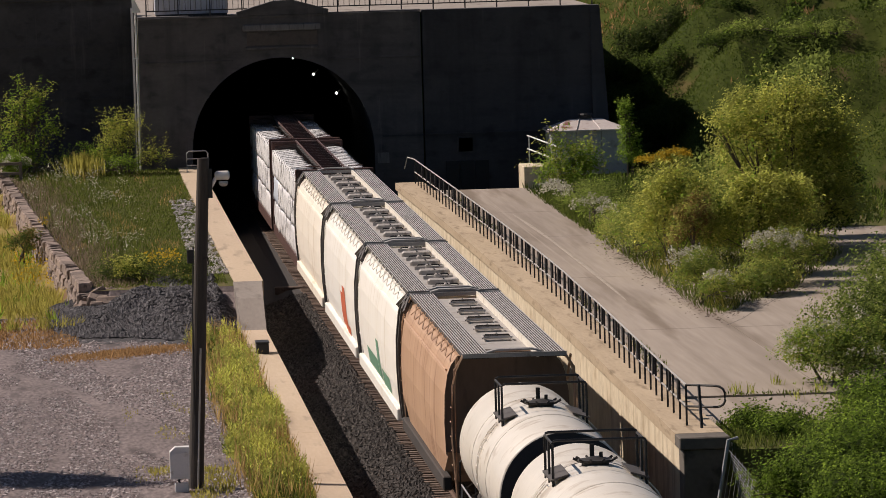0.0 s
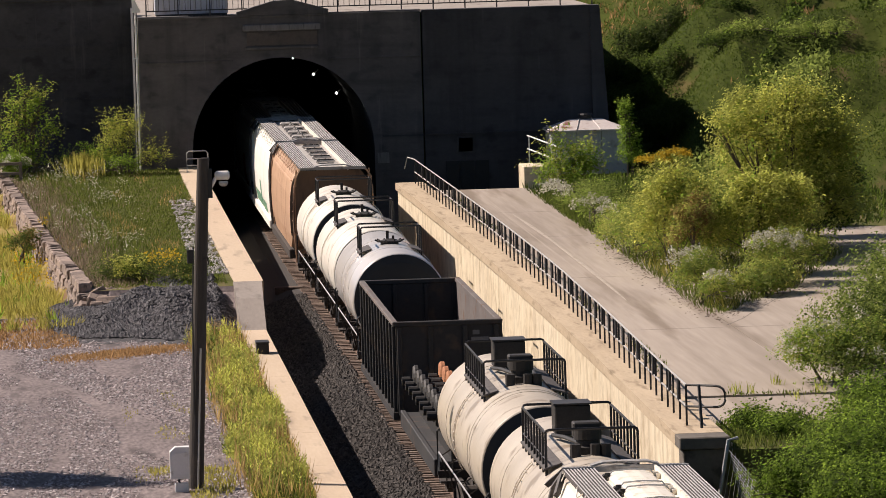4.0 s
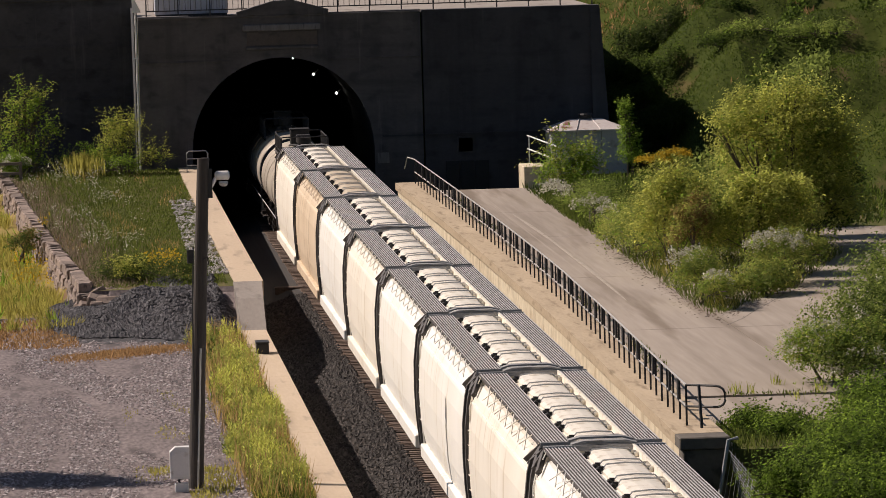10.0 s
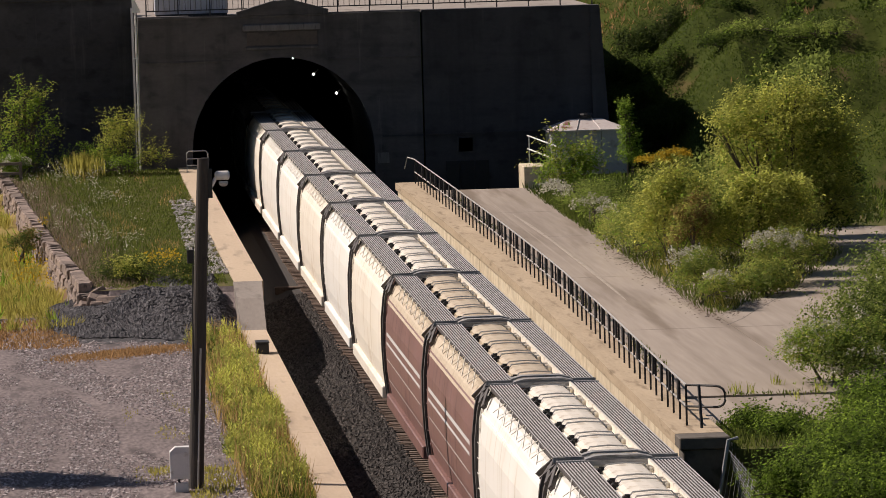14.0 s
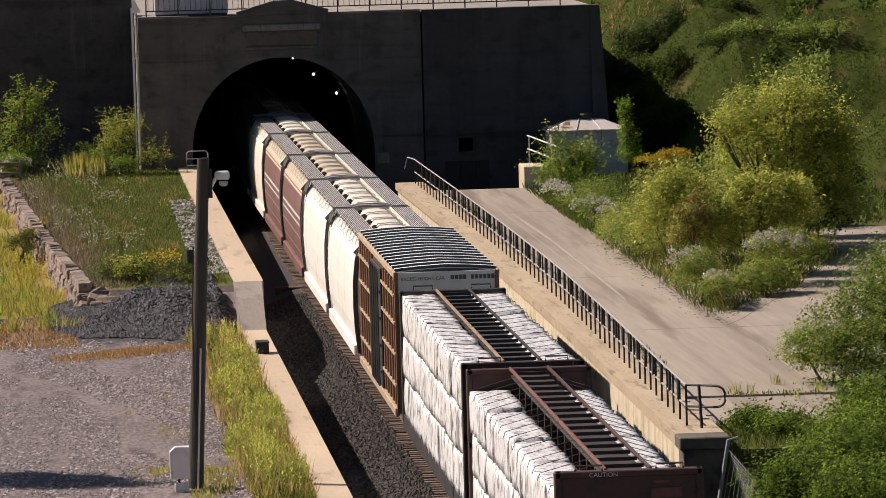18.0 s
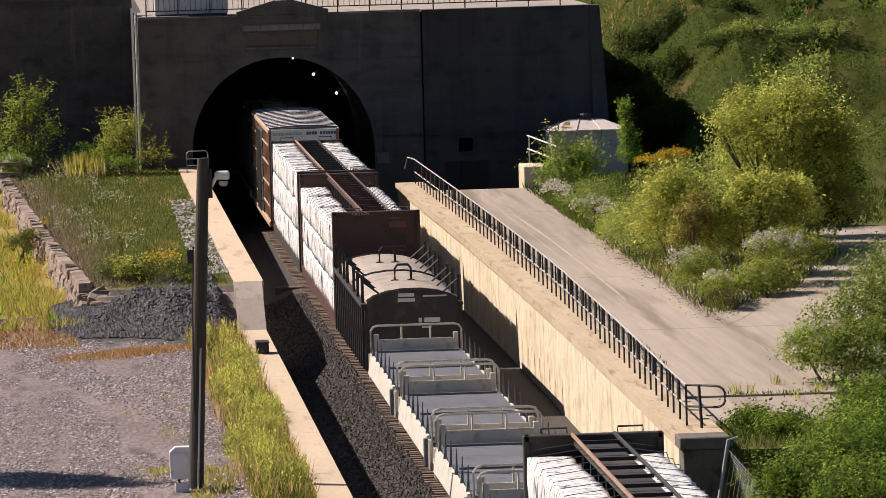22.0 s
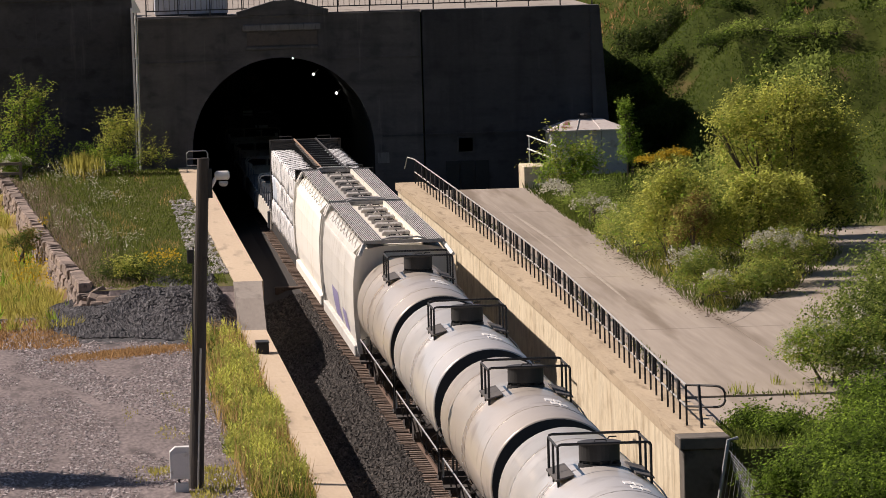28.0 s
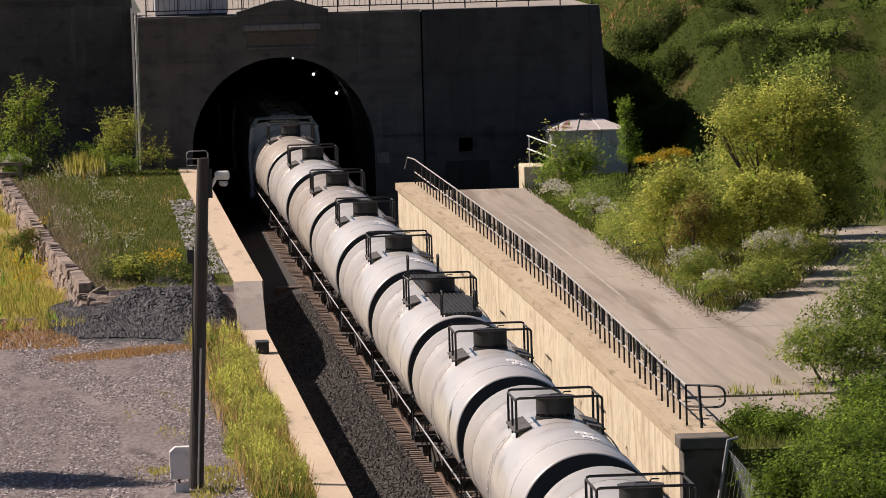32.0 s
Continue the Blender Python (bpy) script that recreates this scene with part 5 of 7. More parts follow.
bm = bmesh.new()
half = [(1.3, 1.95), (1.585, 2.0), (1.605, 2.7), (1.58, 3.45), (1.5, 3.95), (1.4, 4.2), (1.23, 4.42), (0.74, 4.5)]
loft(bm, [[(x, y, z) for x, z in half] + [(-x, y, z) for x, z in half[::-1]] for y in (3.14, 3.19)])
part("end_sheet", bm, TAN_SHADE, tan, "tan end sheet with shade in its paint")
for x in (-1.5, 1.5):
    bm = bmesh.new()
    rod(bm, [(x, 0.5, 1.0), (x, 0.5, 4.3), (x * 0.85, 0.5, 4.64)], 0.035, 6)
    rod(bm, [(x * 0.95, 0.55, 4.6), (x * 0.95, 1.6, 3.9)], 0.035, 5)
    part("end_post", bm, HOPPER_TAN, tan)
line(tan, [152.4])
def own_tank(y_rear, L, R, zc, paint, label, fittings, seams, y0, y1, mid):
    """A tank car placed by the line of the train at the start; y0, y1 and mid lie on that line too."""
    return place(tank("tank_car", L, R, zc, paint, label, fittings, [d - y_rear for d in seams], y0 - y_rear, y1 - y_rear, mid - y_rear), y_rear)


own_tank(137.3, 15.1, 1.53, 2.55, TANK_WHITE, "dusty white tank car with a black top railing", "wheel", (142.8, 147.2), 138.9, 151.4, 145.1)
own_tank(122.9, 14.4, 1.53, 2.55, TANK_WHITE, "dusty white tank car coupled close to the next", "wheel", (127.5, 132.0), 123.7, 136.0, 131.4)
own_tank(109.4, 13.5, 1.53, 2.55, TANK_SILVER, "light grey tank car with a dark round end", "wheel", (114.5, 118.8), 111.6, 123.0, 116.5)
line(gondola(18.4), [88.6])
line(wheel_flat(15.5), [73.0])
own_tank(55.35, 17.65, 1.53, 2.62, TANK_CREAM, "dirty cream tank car with black valve boxes on top", "boxes", (60.4, 61.0, 68.4), 56.7, 71.7, 65.1)
own_tank(37.7, 17.65, 1.53, 2.62, TANK_CREAM, "dirty cream tank car with a black box and dome on top", "boxes", (42.6, 43.2, 50.8), 39.0, 54.1, 47.5)
P = 18.15
HEAD = 37.7
line(hopper("hopper_car", P, HOPPER_WHITE, "trough", HATCH_WHITE, HOPPER_WHITE, "off-white covered grain hopper with pale trough hatches"), [HEAD - P * k for k in (1, 4, 7, 9)])
line(hopper("hopper_car", P, HOPPER_CREAM, "trough", HATCH_CREAM, HATCH_CREAM, "dusty cream covered grain hopper with stained trough hatches"), [HEAD - P * k for k in (2,)])
line(hopper("hopper_car", P, HOPPER_PALE, "trough", HATCH_WHITE, HOPPER_PALE, "clean white covered grain hopper with pale trough hatches"), [HEAD - P * k for k in (3, 5, 6, 8, 12, 13)])
brown = hopper("hopper_car", P, HOPPER_BROWN, "trough", HATCH_CREAM, HATCH_CREAM, "maroon-brown covered grain hopper with white side stripes")
for z0, z1 in ((3.05, 3.16), (2.8, 2.88), (1.75, 1.78), (2.35, 2.38)):
    side_mark(brown, "stripe", LETTER, 1.7, P - 1.7, z0, z1, label="thin white stripe")
for s in (-1, 1):
    bm = bmesh.new()
    loft(bm, [[(1.535 * s, y, 3.95), (1.435 * s, y, 4.21), (1.265 * s, y, 4.43), (1.0 * s, y, 4.478), (1.0 * s, y, 4.4), (1.3 * s, y, 3.95)] for y in (0.58, P - 0.58)])
    part("roof_slope", bm, HATCH_CREAM, brown, "pale dusty roof edge")
line(brown, [HEAD - P * k for k in (10, 11)])
line(boxcar(20.5), [-218.8])
line(centerbeam("centre_beam_car", 26.0, GONDOLA_BLACK, CHORD_TAN, 4.58, "dark centre-beam car piled level with white wrapped lumber", rung_paint=DARK_IRON), [-245.0])
line(centerbeam("centre_beam_car", 26.1, CENTER_BROWN, CHORD_BROWN, 4.18, "brown centre-beam car stacked with white wrapped lumber", rung_paint=CENTER_BROWN), [-271.1])
line(coil_car(18.5), [-289.7])
line(frame_flat(14.9), [-289.7 - 14.9 * k for k in (1, 2, 3, 4)])
line(centerbeam("centre_beam_car", 25.7, GONDOLA_BLACK, CHORD_TAN, 4.32, "black centre-beam car with loosely wrapped white lumber", True, rungs=13, rung_paint=GONDOLA_BLACK), [-375.0])
line(hopper("hopper_car", 21.2, HOPPER_PALE, "bars", None, ROOF_GREY, "white covered hopper with alternating dark roof hatches", 4, 0.6, n_hatch=9, bracket=HOPPER_GREY), [-395.5])
marked = hopper("hopper_car", 21.9, HOPPER_GREY, "bars", None, HATCH_WHITE, "pale grey covered hopper with violet paint on its side", 4, 0.6, n_hatch=9, bracket=HOPPER_GREY)
side_mark(marked, "painted_mark", PURPLE_PAINT, 9.5, 13.5, 1.4, 2.3, slant=1.5)
side_mark(marked, "painted_mark", PURPLE_PAINT, 5.0, 7.6, 1.4, 2.0, slant=1.5)
line(marked, [-417.4])
K = 19.2
GREY_CENTRES = (-425.6, -444.5, -464.0, -483.0, -502.0, -521.3, -540.4, -559.8, -579.4, -598.8)
for k, c in enumerate(GREY_CENTRES):
    if k == 5:
        continue
    paint, tone = ((TANK_GREY, "warm grey"), (TANK_SILVER, "light silver-grey"))[k not in (0, 2)]
    own_tank(c - K / 2, K, 1.56, 2.62, paint, tone + " tank car with a black valve housing and railing", "housing", (c - 5.5, c - 0.2, c + 5.5), c - 8.35, c + 8.35, c + (1.7 if k == 0 else 0.0))
decked = tank("tank_car", K, 1.56, 2.62, TANK_SILVER, "light grey tank car with a black grated walkway on top", "housing", (3.9, 14.9), 1.25, 17.95, K / 2)
bm = bmesh.new()
for i in range(9):
    box(bm, -0.4 + i * 0.12, -0.33 + i * 0.12, K / 2 - 7.9, K / 2 + 8.0, 4.2, 4.25)
for y in np.linspace(K / 2 - 7.9, K / 2 + 7.95, 24):
    box(bm, -0.4, 0.63, y, y + 0.05, 4.1, 4.2)
part("grated_walkway", bm, BLACK_PAINT, decked, "black steel grating")
for y in (K / 2 - 7.6, K / 2 + 7.3):
    for x in (-0.45, 0.47):
        bm = bmesh.new()
        rod(bm, [(x, y, 4.08), (x, y, 4.73), (x, y + 0.08, 4.81), (x, y + 0.5, 4.81), (x, y + 0.58, 4.73), (x, y + 0.58, 4.08)], 0.028, 6)
        part("grab_hoop", bm, BLACK_PAINT, decked)
line(decked, [GREY_CENTRES[5] - K / 2])

# ---- details of the portal ----
DARK_HOLE = surface("dark_recess", ((0.02, 0.02, 0.02), (0.035, 0.034, 0.033)), 0.9, scale=2, fine=20)
PLAQUE = surface("rust_stained_panel", ((0.085, 0.07, 0.06), (0.125, 0.10, 0.085), (0.065, 0.055, 0.05)), 0.9, scale=0.7, fine=8)
LIME = surface("lime_streaked_concrete", ((0.13, 0.12, 0.12), (0.22, 0.207, 0.205), (0.10, 0.093, 0.092)), 0.9, scale=1.2, fine=8, stretch=(2, 1, 0.4))
bm = bmesh.new()
loft(bm, [[(-1.75, y, 9.2), (-1.75, y, 9.36), (0.0, y, 9.86), (0.9, y, 9.88), (2.6, y, 9.4), (2.6, y, 9.2)] for y in (PORTAL_Y - 0.06, PORTAL_Y + 0.6)])
part("pediment", bm, PORTAL, portal_wall)
simple("plaque", PLAQUE, (-1.3, 2.05, PORTAL_Y - 0.035, PORTAL_Y + 0.02, 7.75, 8.4), parent=portal_wall, label="rust-stained blank name panel", bevel=0.01)
simple("plaque_ledge", LIME, (-1.5, 2.2, PORTAL_Y - 0.12, PORTAL_Y + 0.02, 8.45, 8.75), parent=portal_wall, label="lime-streaked ledge", bevel=0.03)
simple("plaque_sill", PORTAL, (-1.4, 2.1, PORTAL_Y - 0.1, PORTAL_Y + 0.02, 7.55, 7.7), parent=portal_wall, bevel=0.02)
for x0, x1, z in ((-6.45, -2.0, 7.02), (2.5, 6.95, 7.0), (-6.45, 6.95, 9.1)):
    simple("string_course", PORTAL, (x0, x1, PORTAL_Y - 0.045, PORTAL_Y + 0.02, z, z + 0.1), parent=portal_wall, bevel=0.02)
for z in (2.6, 3.5, 4.4, 5.7, 6.3, 8.0):
    simple("pour_line", PORTAL, (4.7, 6.94, PORTAL_Y - 0.014, PORTAL_Y + 0.02, z, z + 0.05), parent=portal_wall)
    simple("pour_line", PORTAL, (-6.44, -4.1, PORTAL_Y - 0.012, PORTAL_Y + 0.02, z, z + 0.05), parent=portal_wall)
simple("niche", DARK_HOLE, (8.63, 9.29, PORTAL_Y - 0.0, PORTAL_Y + 0.06, 2.43, 3.07), parent=side, label="small dark window")
simple("niche_frame", PORTAL_SIDE, (8.55, 9.37, PORTAL_Y + 0.0, PORTAL_Y + 0.055, 2.35, 3.15), parent=side)
for x0, x1 in ((8.0, 8.62), (8.7, 9.32), (9.4, 10.03)):
    simple("door_leaf", DARK_HOLE, (x0, x1, PORTAL_Y - 0.02, PORTAL_Y + 0.06, -0.1, 2.0), parent=side, label="dark steel door leaf", bevel=0.01)
bm = bmesh.new()
loft(bm, [[(15.05, y0, z), (x1, y0, z), (x1, PORTAL_Y + 1.0, z), (15.05, PORTAL_Y + 1.0, z)] for z, x1, y0 in ((1.0, 15.95, PORTAL_Y - 0.35), (9.2, 15.5, PORTAL_Y - 0.02))])
part("buttress", bm, PORTAL_SIDE, side)
simple("sign_plate", LIME, (4.75, 5.3, PORTAL_Y - 0.03, PORTAL_Y + 0.03, 2.0, 2.5), parent=portal_wall, label="small pale sign plate")
simple("cable_tray", PORTAL_SIDE, (5.0, 15.2, PORTAL_Y - 0.05, PORTAL_Y + 0.05, 3.25, 3.33), parent=side)
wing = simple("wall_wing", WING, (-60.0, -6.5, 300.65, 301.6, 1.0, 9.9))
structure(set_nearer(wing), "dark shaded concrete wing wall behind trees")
simple("wing_coping", WING, (-60.0, -6.5, 300.55, 301.7, 9.9, 10.1), parent=wing, bevel=0.03)
for z in (3.7, 6.4, 8.9):
    simple("pour_line", WING, (-60.0, -6.5, 300.63, 300.7, z, z + 0.06), parent=wing)
for z in (5.0, 7.6):
    simple("wing_ledge", WING, (-60.0, -6.5, 300.6, 300.7, z, z + 0.14), parent=wing)
simple("wing_return", WING, (-6.62, -6.46, 293.0, 300.6, 1.0, 9.5), parent=wing)

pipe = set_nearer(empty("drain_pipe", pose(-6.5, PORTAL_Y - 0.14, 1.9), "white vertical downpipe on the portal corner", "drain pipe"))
for dx, r, z1 in ((-0.03, 0.045, 7.6), (-0.17, 0.02, 7.4)):
    bm = bmesh.new()
    rod(bm, [(dx, 0, 0), (dx - 0.02, 0, z1)], r, 8)
    part("tube", bm, WHITE_PAINT if r > 0.03 else GALVANISED, pipe)
for z in (1.0, 3.2, 5.4):
    simple("clip", GALVANISED, (-0.22, 0.04, 0.0, 0.12, z, z + 0.05), parent=pipe)
bm = bmesh.new()
loft(bm, [[(-0.2, y, 7.6), (0.22, y, 7.6), (0.16, y, 7.75), (-0.12, y, 8.3), (-0.2, y, 8.3)] for y in (-0.1, 0.1)])
part("splash_plate", bm, WHITE_PAINT, pipe, "pale slanting splash plate")

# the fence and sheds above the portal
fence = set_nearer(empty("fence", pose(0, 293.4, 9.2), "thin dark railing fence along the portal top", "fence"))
for i in range(15):
    x = -6.0 + i * 1.52
    bm = bmesh.new()
    rod(bm, [(x, 0, 0), (x, 0, 1.1)], 0.035, 6)
    part("post", bm, BLACK_PAINT, fence)
for z in (0.28, 1.05):
    bm = bmesh.new()
    rod(bm, [(-6.0, 0, z), (15.3, 0, z)], 0.03, 6)
    part("rail", bm, BLACK_PAINT, fence)
for i in range(84):
    x = -5.9 + i * 0.252
    if i == 0:
        bm = bmesh.new()
        rod(bm, [(0, 0, 0.28), (0, 0, 1.05)], 0.014, 4)
        bar_mesh = mesh_of(bm, "bar", BLACK_PAINT)
    ob = new("bar", bar_mesh)
    ob.parent = fence
    ob.location = (x, 0, 0)
shed = set_nearer(empty("container", pose(-3.75, 296.5, 9.13), "pale grey ribbed shipping container above the portal", "container"))
simple("box", surface("pale_grey_container", ((0.42, 0.43, 0.47), (0.52, 0.53, 0.57), (0.34, 0.34, 0.36)), 0.6, scale=0.8), (-1.75, 1.75, 0.0, 2.2, 0.1, 2.4), parent=shed)
for i in range(12):
    simple("rib", GALVANISED, (-1.7 + i * 0.3, -1.62 + i * 0.3, -0.04, 0.0, 0.15, 2.3), parent=shed)
simple("skid", BLACK_PAINT, (-1.7, 1.7, 0.0, 2.2, 0.0, 0.1), parent=shed)

# lamps in the tunnel
LAMP = glow("tunnel_lamp_glass", (1.0, 0.95, 0.9), 14.0)
for x, y, z, r in ((1.6, 309.0, 6.48, 0.03), (2.62, 309.0, 5.66, 0.055), (3.8, 310.0, 4.63, 0.06)):
    lamp = set_nearer(empty("tunnel_lamp", pose(x, y, z), "small bright bulkhead lamp on the tunnel lining", "tunnel lamp", "lamps in the tunnel"))
    bm = bmesh.new()
    drum(bm, "y", (0, 0, 0), [(-0.05, r * 0.5), (-0.02, r), (0.05, r)], 12)
    part("glass", bm, LAMP, lamp)
    bm = bmesh.new()
    box(bm, -r * 1.3, r * 1.3, 0.055, 0.12, -r * 1.3, r * 1.3)
    rod(bm, [(0, 0.1, 0), (0.25, 0.1, 0.22)], 0.03, 5)
    part("bracket", bm, DARK_IRON, lamp)

# ---- railing on the coping ----
rail_y = [157.0 + i * 1.72 for i in range(66)]


def rail_x(y):
    return WX + wall_shift(y) + 0.50 + 0.30 * max(0.0, min(1.0, (y - 160.0) / 40.0))


# handrail toned pale to carry the sunlight along its top
RAIL_TOP = surface("sunlit_handrail", ((0.45, 0.43, 0.40), (0.58, 0.56, 0.52), (0.2, 0.18, 0.16)), 0.45, metal=0.2, scale=2, fine=20, bump=0.05)
railing = empty("railing", pose(0, 0, 2.31), "long black steel railing with a pale handrail on the coping", "railing")
bm = bmesh.new()
rod(bm, [(0, 0, 0), (0, 0, 1.04)], 0.03, 6)
post_mesh = mesh_of(bm, "post", BLACK_PAINT)
for y in rail_y:
    ob = new("post", post_mesh)
    ob.parent, ob.location = railing, (rail_x(y), y, 0)
for z, r in ((1.05, 0.028), (0.5, 0.026)):
    bm = bmesh.new()
    far = [(rail_x(y), y, z) for y in rail_y[::3]] + [(rail_x(rail_y[-1]), rail_y[-1] + 0.4, z)]
    if z > 1:
        far += [(rail_x(270) - 0.2, 270.6, z + 0.02), (rail_x(270) - 0.3, 271.2, 0.55)]
    rod(bm, far, r, 6)
    part("handrail", bm, RAIL_TOP, railing, "worn rail, pale with painted sunlight")
bm = bmesh.new()
x, y = rail_x(157.0), 157.0
rod(bm, [(x, y, 1.05), (x + 0.7, y - 0.56, 1.05), (x + 0.8, y - 0.62, 1.03), (x + 0.88, y - 0.68, 0.97), (x + 0.92, y - 0.7, 0.88), (x + 0.92, y - 0.7, 0.66), (x + 0.88, y - 0.68, 0.58), (x + 0.8, y - 0.62, 0.52), (x + 0.7, y - 0.56, 0.5), (x, y, 0.5)], 0.032, 6)
part("end_loop", bm, BLACK_PAINT, railing)
bm = bmesh.new()
rod(bm, [(x + 0.3, y - 0.9, -0.3), (x + 0.3, y - 0.3, 1.05)], 0.04, 6)
part("end_post", bm, BLACK_PAINT, railing)
bm = bmesh.new()
box(bm, -0.03, 0.03, -0.16, 0.16, 0.5, 1.05)
picket_mesh = mesh_of(bm, "plate", BLACK_PAINT)
for i in range(44):
    y = 159.0 + i * 2.45
    ob = new("plate", picket_mesh)
    ob.parent, ob.location = railing, (rail_x(y), y, 0)

# end pier of the wall
pier = part("pier", bmesh.new(), CONCRETE)
structure(pier, "square concrete end pier of the retaining wall")
simple("shaft", PIER, (4.3, 5.4, 153.9, 154.95, -0.8, 2.0), parent=pier, bevel=0.02)
simple("cap", PIER, (4.2, 5.5, 153.8, 154.98, 2.004, 2.312), parent=pier, bevel=0.03)

# ---- hut and block by the pavement ----
HUT_WALL = surface("dull_white_sheet_metal", ((0.40, 0.38, 0.38), (0.50, 0.48, 0.47), (0.32, 0.28, 0.25)), 0.6, scale=0.7, fine=9, bump=0.1)
HUT_ROOF = surface("rust_patched_roof_sheet", ((0.46, 0.40, 0.37), (0.62, 0.565, 0.535), (0.17, 0.055, 0.028)), 0.6, scale=0.62, fine=8, bump=0.15)
hut = empty("equipment_hut", pose(13.5, 279.0, 1.98), "small white metal hut with a rust-patched hipped roof", "hut")
for i, x in enumerate((-1.7, -0.57, 0.57)):
    simple("wall_panel", HUT_WALL, (x + 0.01, x + 1.12, -1.5, -1.42, 0.0, 1.95), parent=hut, bevel=0.01)
simple("wall_core", HUT_WALL, (-1.7, 1.7, -1.42, 1.5, 0.0, 1.95), parent=hut)
bm = bmesh.new()
eave, ridge = [(-1.82, -1.62), (-0.6, -1.62), (0.6, -1.62), (1.82, -1.62), (1.82, 1.6), (-1.82, 1.6)], [(-0.75, 0), (-0.3, 0), (0.3, 0), (0.75, 0), (0.75, 0.05), (-0.75, 0.05)]
loft(bm, [[(x, y, 1.952) for x, y in eave], [(x, y, 2.02) for x, y in eave], [(x, y, 2.45) for x, y in ridge]])
part("roof", bm, HUT_ROOF, hut)
for x in (-0.55, 0.55):
    bm = bmesh.new()
    rod(bm, [(x, -1.63, 2.04), (x * 0.5, 0, 2.47)], 0.03, 4)
    part("roof_seam", bm, HUT_ROOF, hut)
bm = bmesh.new()
drum(bm, "z", (0.0, 0.2, 2.4), [(0, 0.28), (0.2, 0.28), (0.22, 0.36), (0.3, 0.3)], 14)
part("vent", bm, BLACK_PAINT, hut, "dark roof vent")
for x in (-1.85, -1.45):
    bm = bmesh.new()
    rod(bm, [(x + 0.09 * math.cos(t * math.tau / 10), -1.6, 2.16 + 0.13 * math.sin(t * math.tau / 10)) for t in range(10)], 0.025, 4, closed=True)
    part("lifting_ring", bm, BLACK_PAINT, hut)
block = empty("concrete_block", pose(10.3, 270.4, -0.3), "pale concrete block at the pavement end", "block")
simple("body", CONCRETE, (-0.5, 0.55, -1.6, 1.2, 0.0, 3.2), parent=block, bevel=0.03)
hand = empty("hand_rail", pose(10.9, 273.5, 1.98), "pair of white sloping handrails beside the hut", "handrail")
for z in (0.0, -0.6):
    bm = bmesh.new()
    rod(bm, [(-0.35, 2.0, 1.95 + z), (0.75, -1.2, 1.55 + z)], 0.035, 6)
    part("rail", bm, WHITE_PAINT, hand)
for x, y, z in ((-0.3, 1.8, 1.9), (0.7, -1.0, 1.55)):
    bm = bmesh.new()
    rod(bm, [(x, y, 0.0), (x, y, z)], 0.03, 6)
    part("post", bm, WHITE_PAINT, hand)

# ---- the track ----
for x in (-0.7525, 0.7525):
    rail = part("rail", bmesh.new(), RAIL_STEEL)
    structure(rail, "rusty steel rail with a polished head")
    for y0, y1 in ((-40, 80), (80, 200), (200, 320), (320, 700), (700, 1095)):
        bm = bmesh.new()
        loft(bm, [[(x - 0.075, y, -0.17), (x - 0.075, y, -0.15), (x - 0.012, y, -0.12), (x - 0.012, y, -0.045), (x - 0.036, y, -0.035), (x - 0.036, y, -0.002), (x + 0.036, y, -0.002), (x + 0.036, y, -0.035), (x + 0.012, y, -0.045), (x + 0.012, y, -0.12), (x + 0.075, y, -0.15), (x + 0.075, y, -0.17)] for y in (y0 + 0.003, y1 - 0.003)])
        part("rail_length", bm, RAIL_STEEL, rail)
        simple("head", RAIL_HEAD, (x - 0.034, x + 0.034, y0 + 0.003, y1 - 0.003, -0.002, 0.003), parent=rail)
track = part("track", bmesh.new(), TIE)
structure(track, "rust-brown cross ties in dark ballast")
bm = bmesh.new()
box(bm, -1.33, 1.33, -0.12, 0.12, -0.34, -0.17, 0.015)
tie_mesh = mesh_of(bm, "tie", TIE)
y = 118.0
while y < 300:
    ob = new("tie", tie_mesh)
    ob.parent, ob.location = track, (random.uniform(-0.03, 0.03), y, random.uniform(-0.012, 0.01))
    y += 0.6
bm = bmesh.new()
loft(bm, [[(-2.7, y, -0.66), (-1.85, y, -0.26), (-1.3, y, -0.19), (-1.22, y, -0.3), (1.3, y, -0.3), (1.7, y, -0.3), (2.6, y, -0.66)] for y in (-60, 150, 300, 700, 1095)])
structure(part("ballast_bed", bm, BALLAST), "dark stone ballast bed under the track")

rng = np.random.default_rng(7)


def scatter(name, material, label, places, size, flat=0.7, squash=0.3):
    """Many small rough stones in one mesh."""
    n = len(places)
    base = np.array([(1, 0, 0), (-1, 0, 0), (0, 1, 0), (0, -1, 0), (0, 0, 1), (0, 0, -1)], float)
    tri = np.array([(0, 2, 4), (2, 1, 4), (1, 3, 4), (3, 0, 4), (2, 0, 5), (1, 2, 5), (3, 1, 5), (0, 3, 5)])
    s = size * rng.uniform(0.5, 1.4, (n, 1, 1)) * rng.uniform(0.6, 1.3, (n, 6, 3))
    v = base[None] * s
    v[:, :, 2] *= flat
    a = rng.uniform(0, math.tau, n)
    c, q = np.cos(a)[:, None], np.sin(a)[:, None]
    v = np.stack([v[:, :, 0] * c - v[:, :, 1] * q, v[:, :, 0] * q + v[:, :, 1] * c, v[:, :, 2]], -1) + np.asarray(places)[:, None, :]
    f = (tri[None] + (np.arange(n) * 6)[:, None, None]).reshape(-1, 3)
    me = bpy.data.meshes.new(name)
    me.from_pydata(v.reshape(-1, 3).tolist(), [], f.tolist())
    me.materials.append(material)
    return tagged(new(name, me), label, kind="stuff")


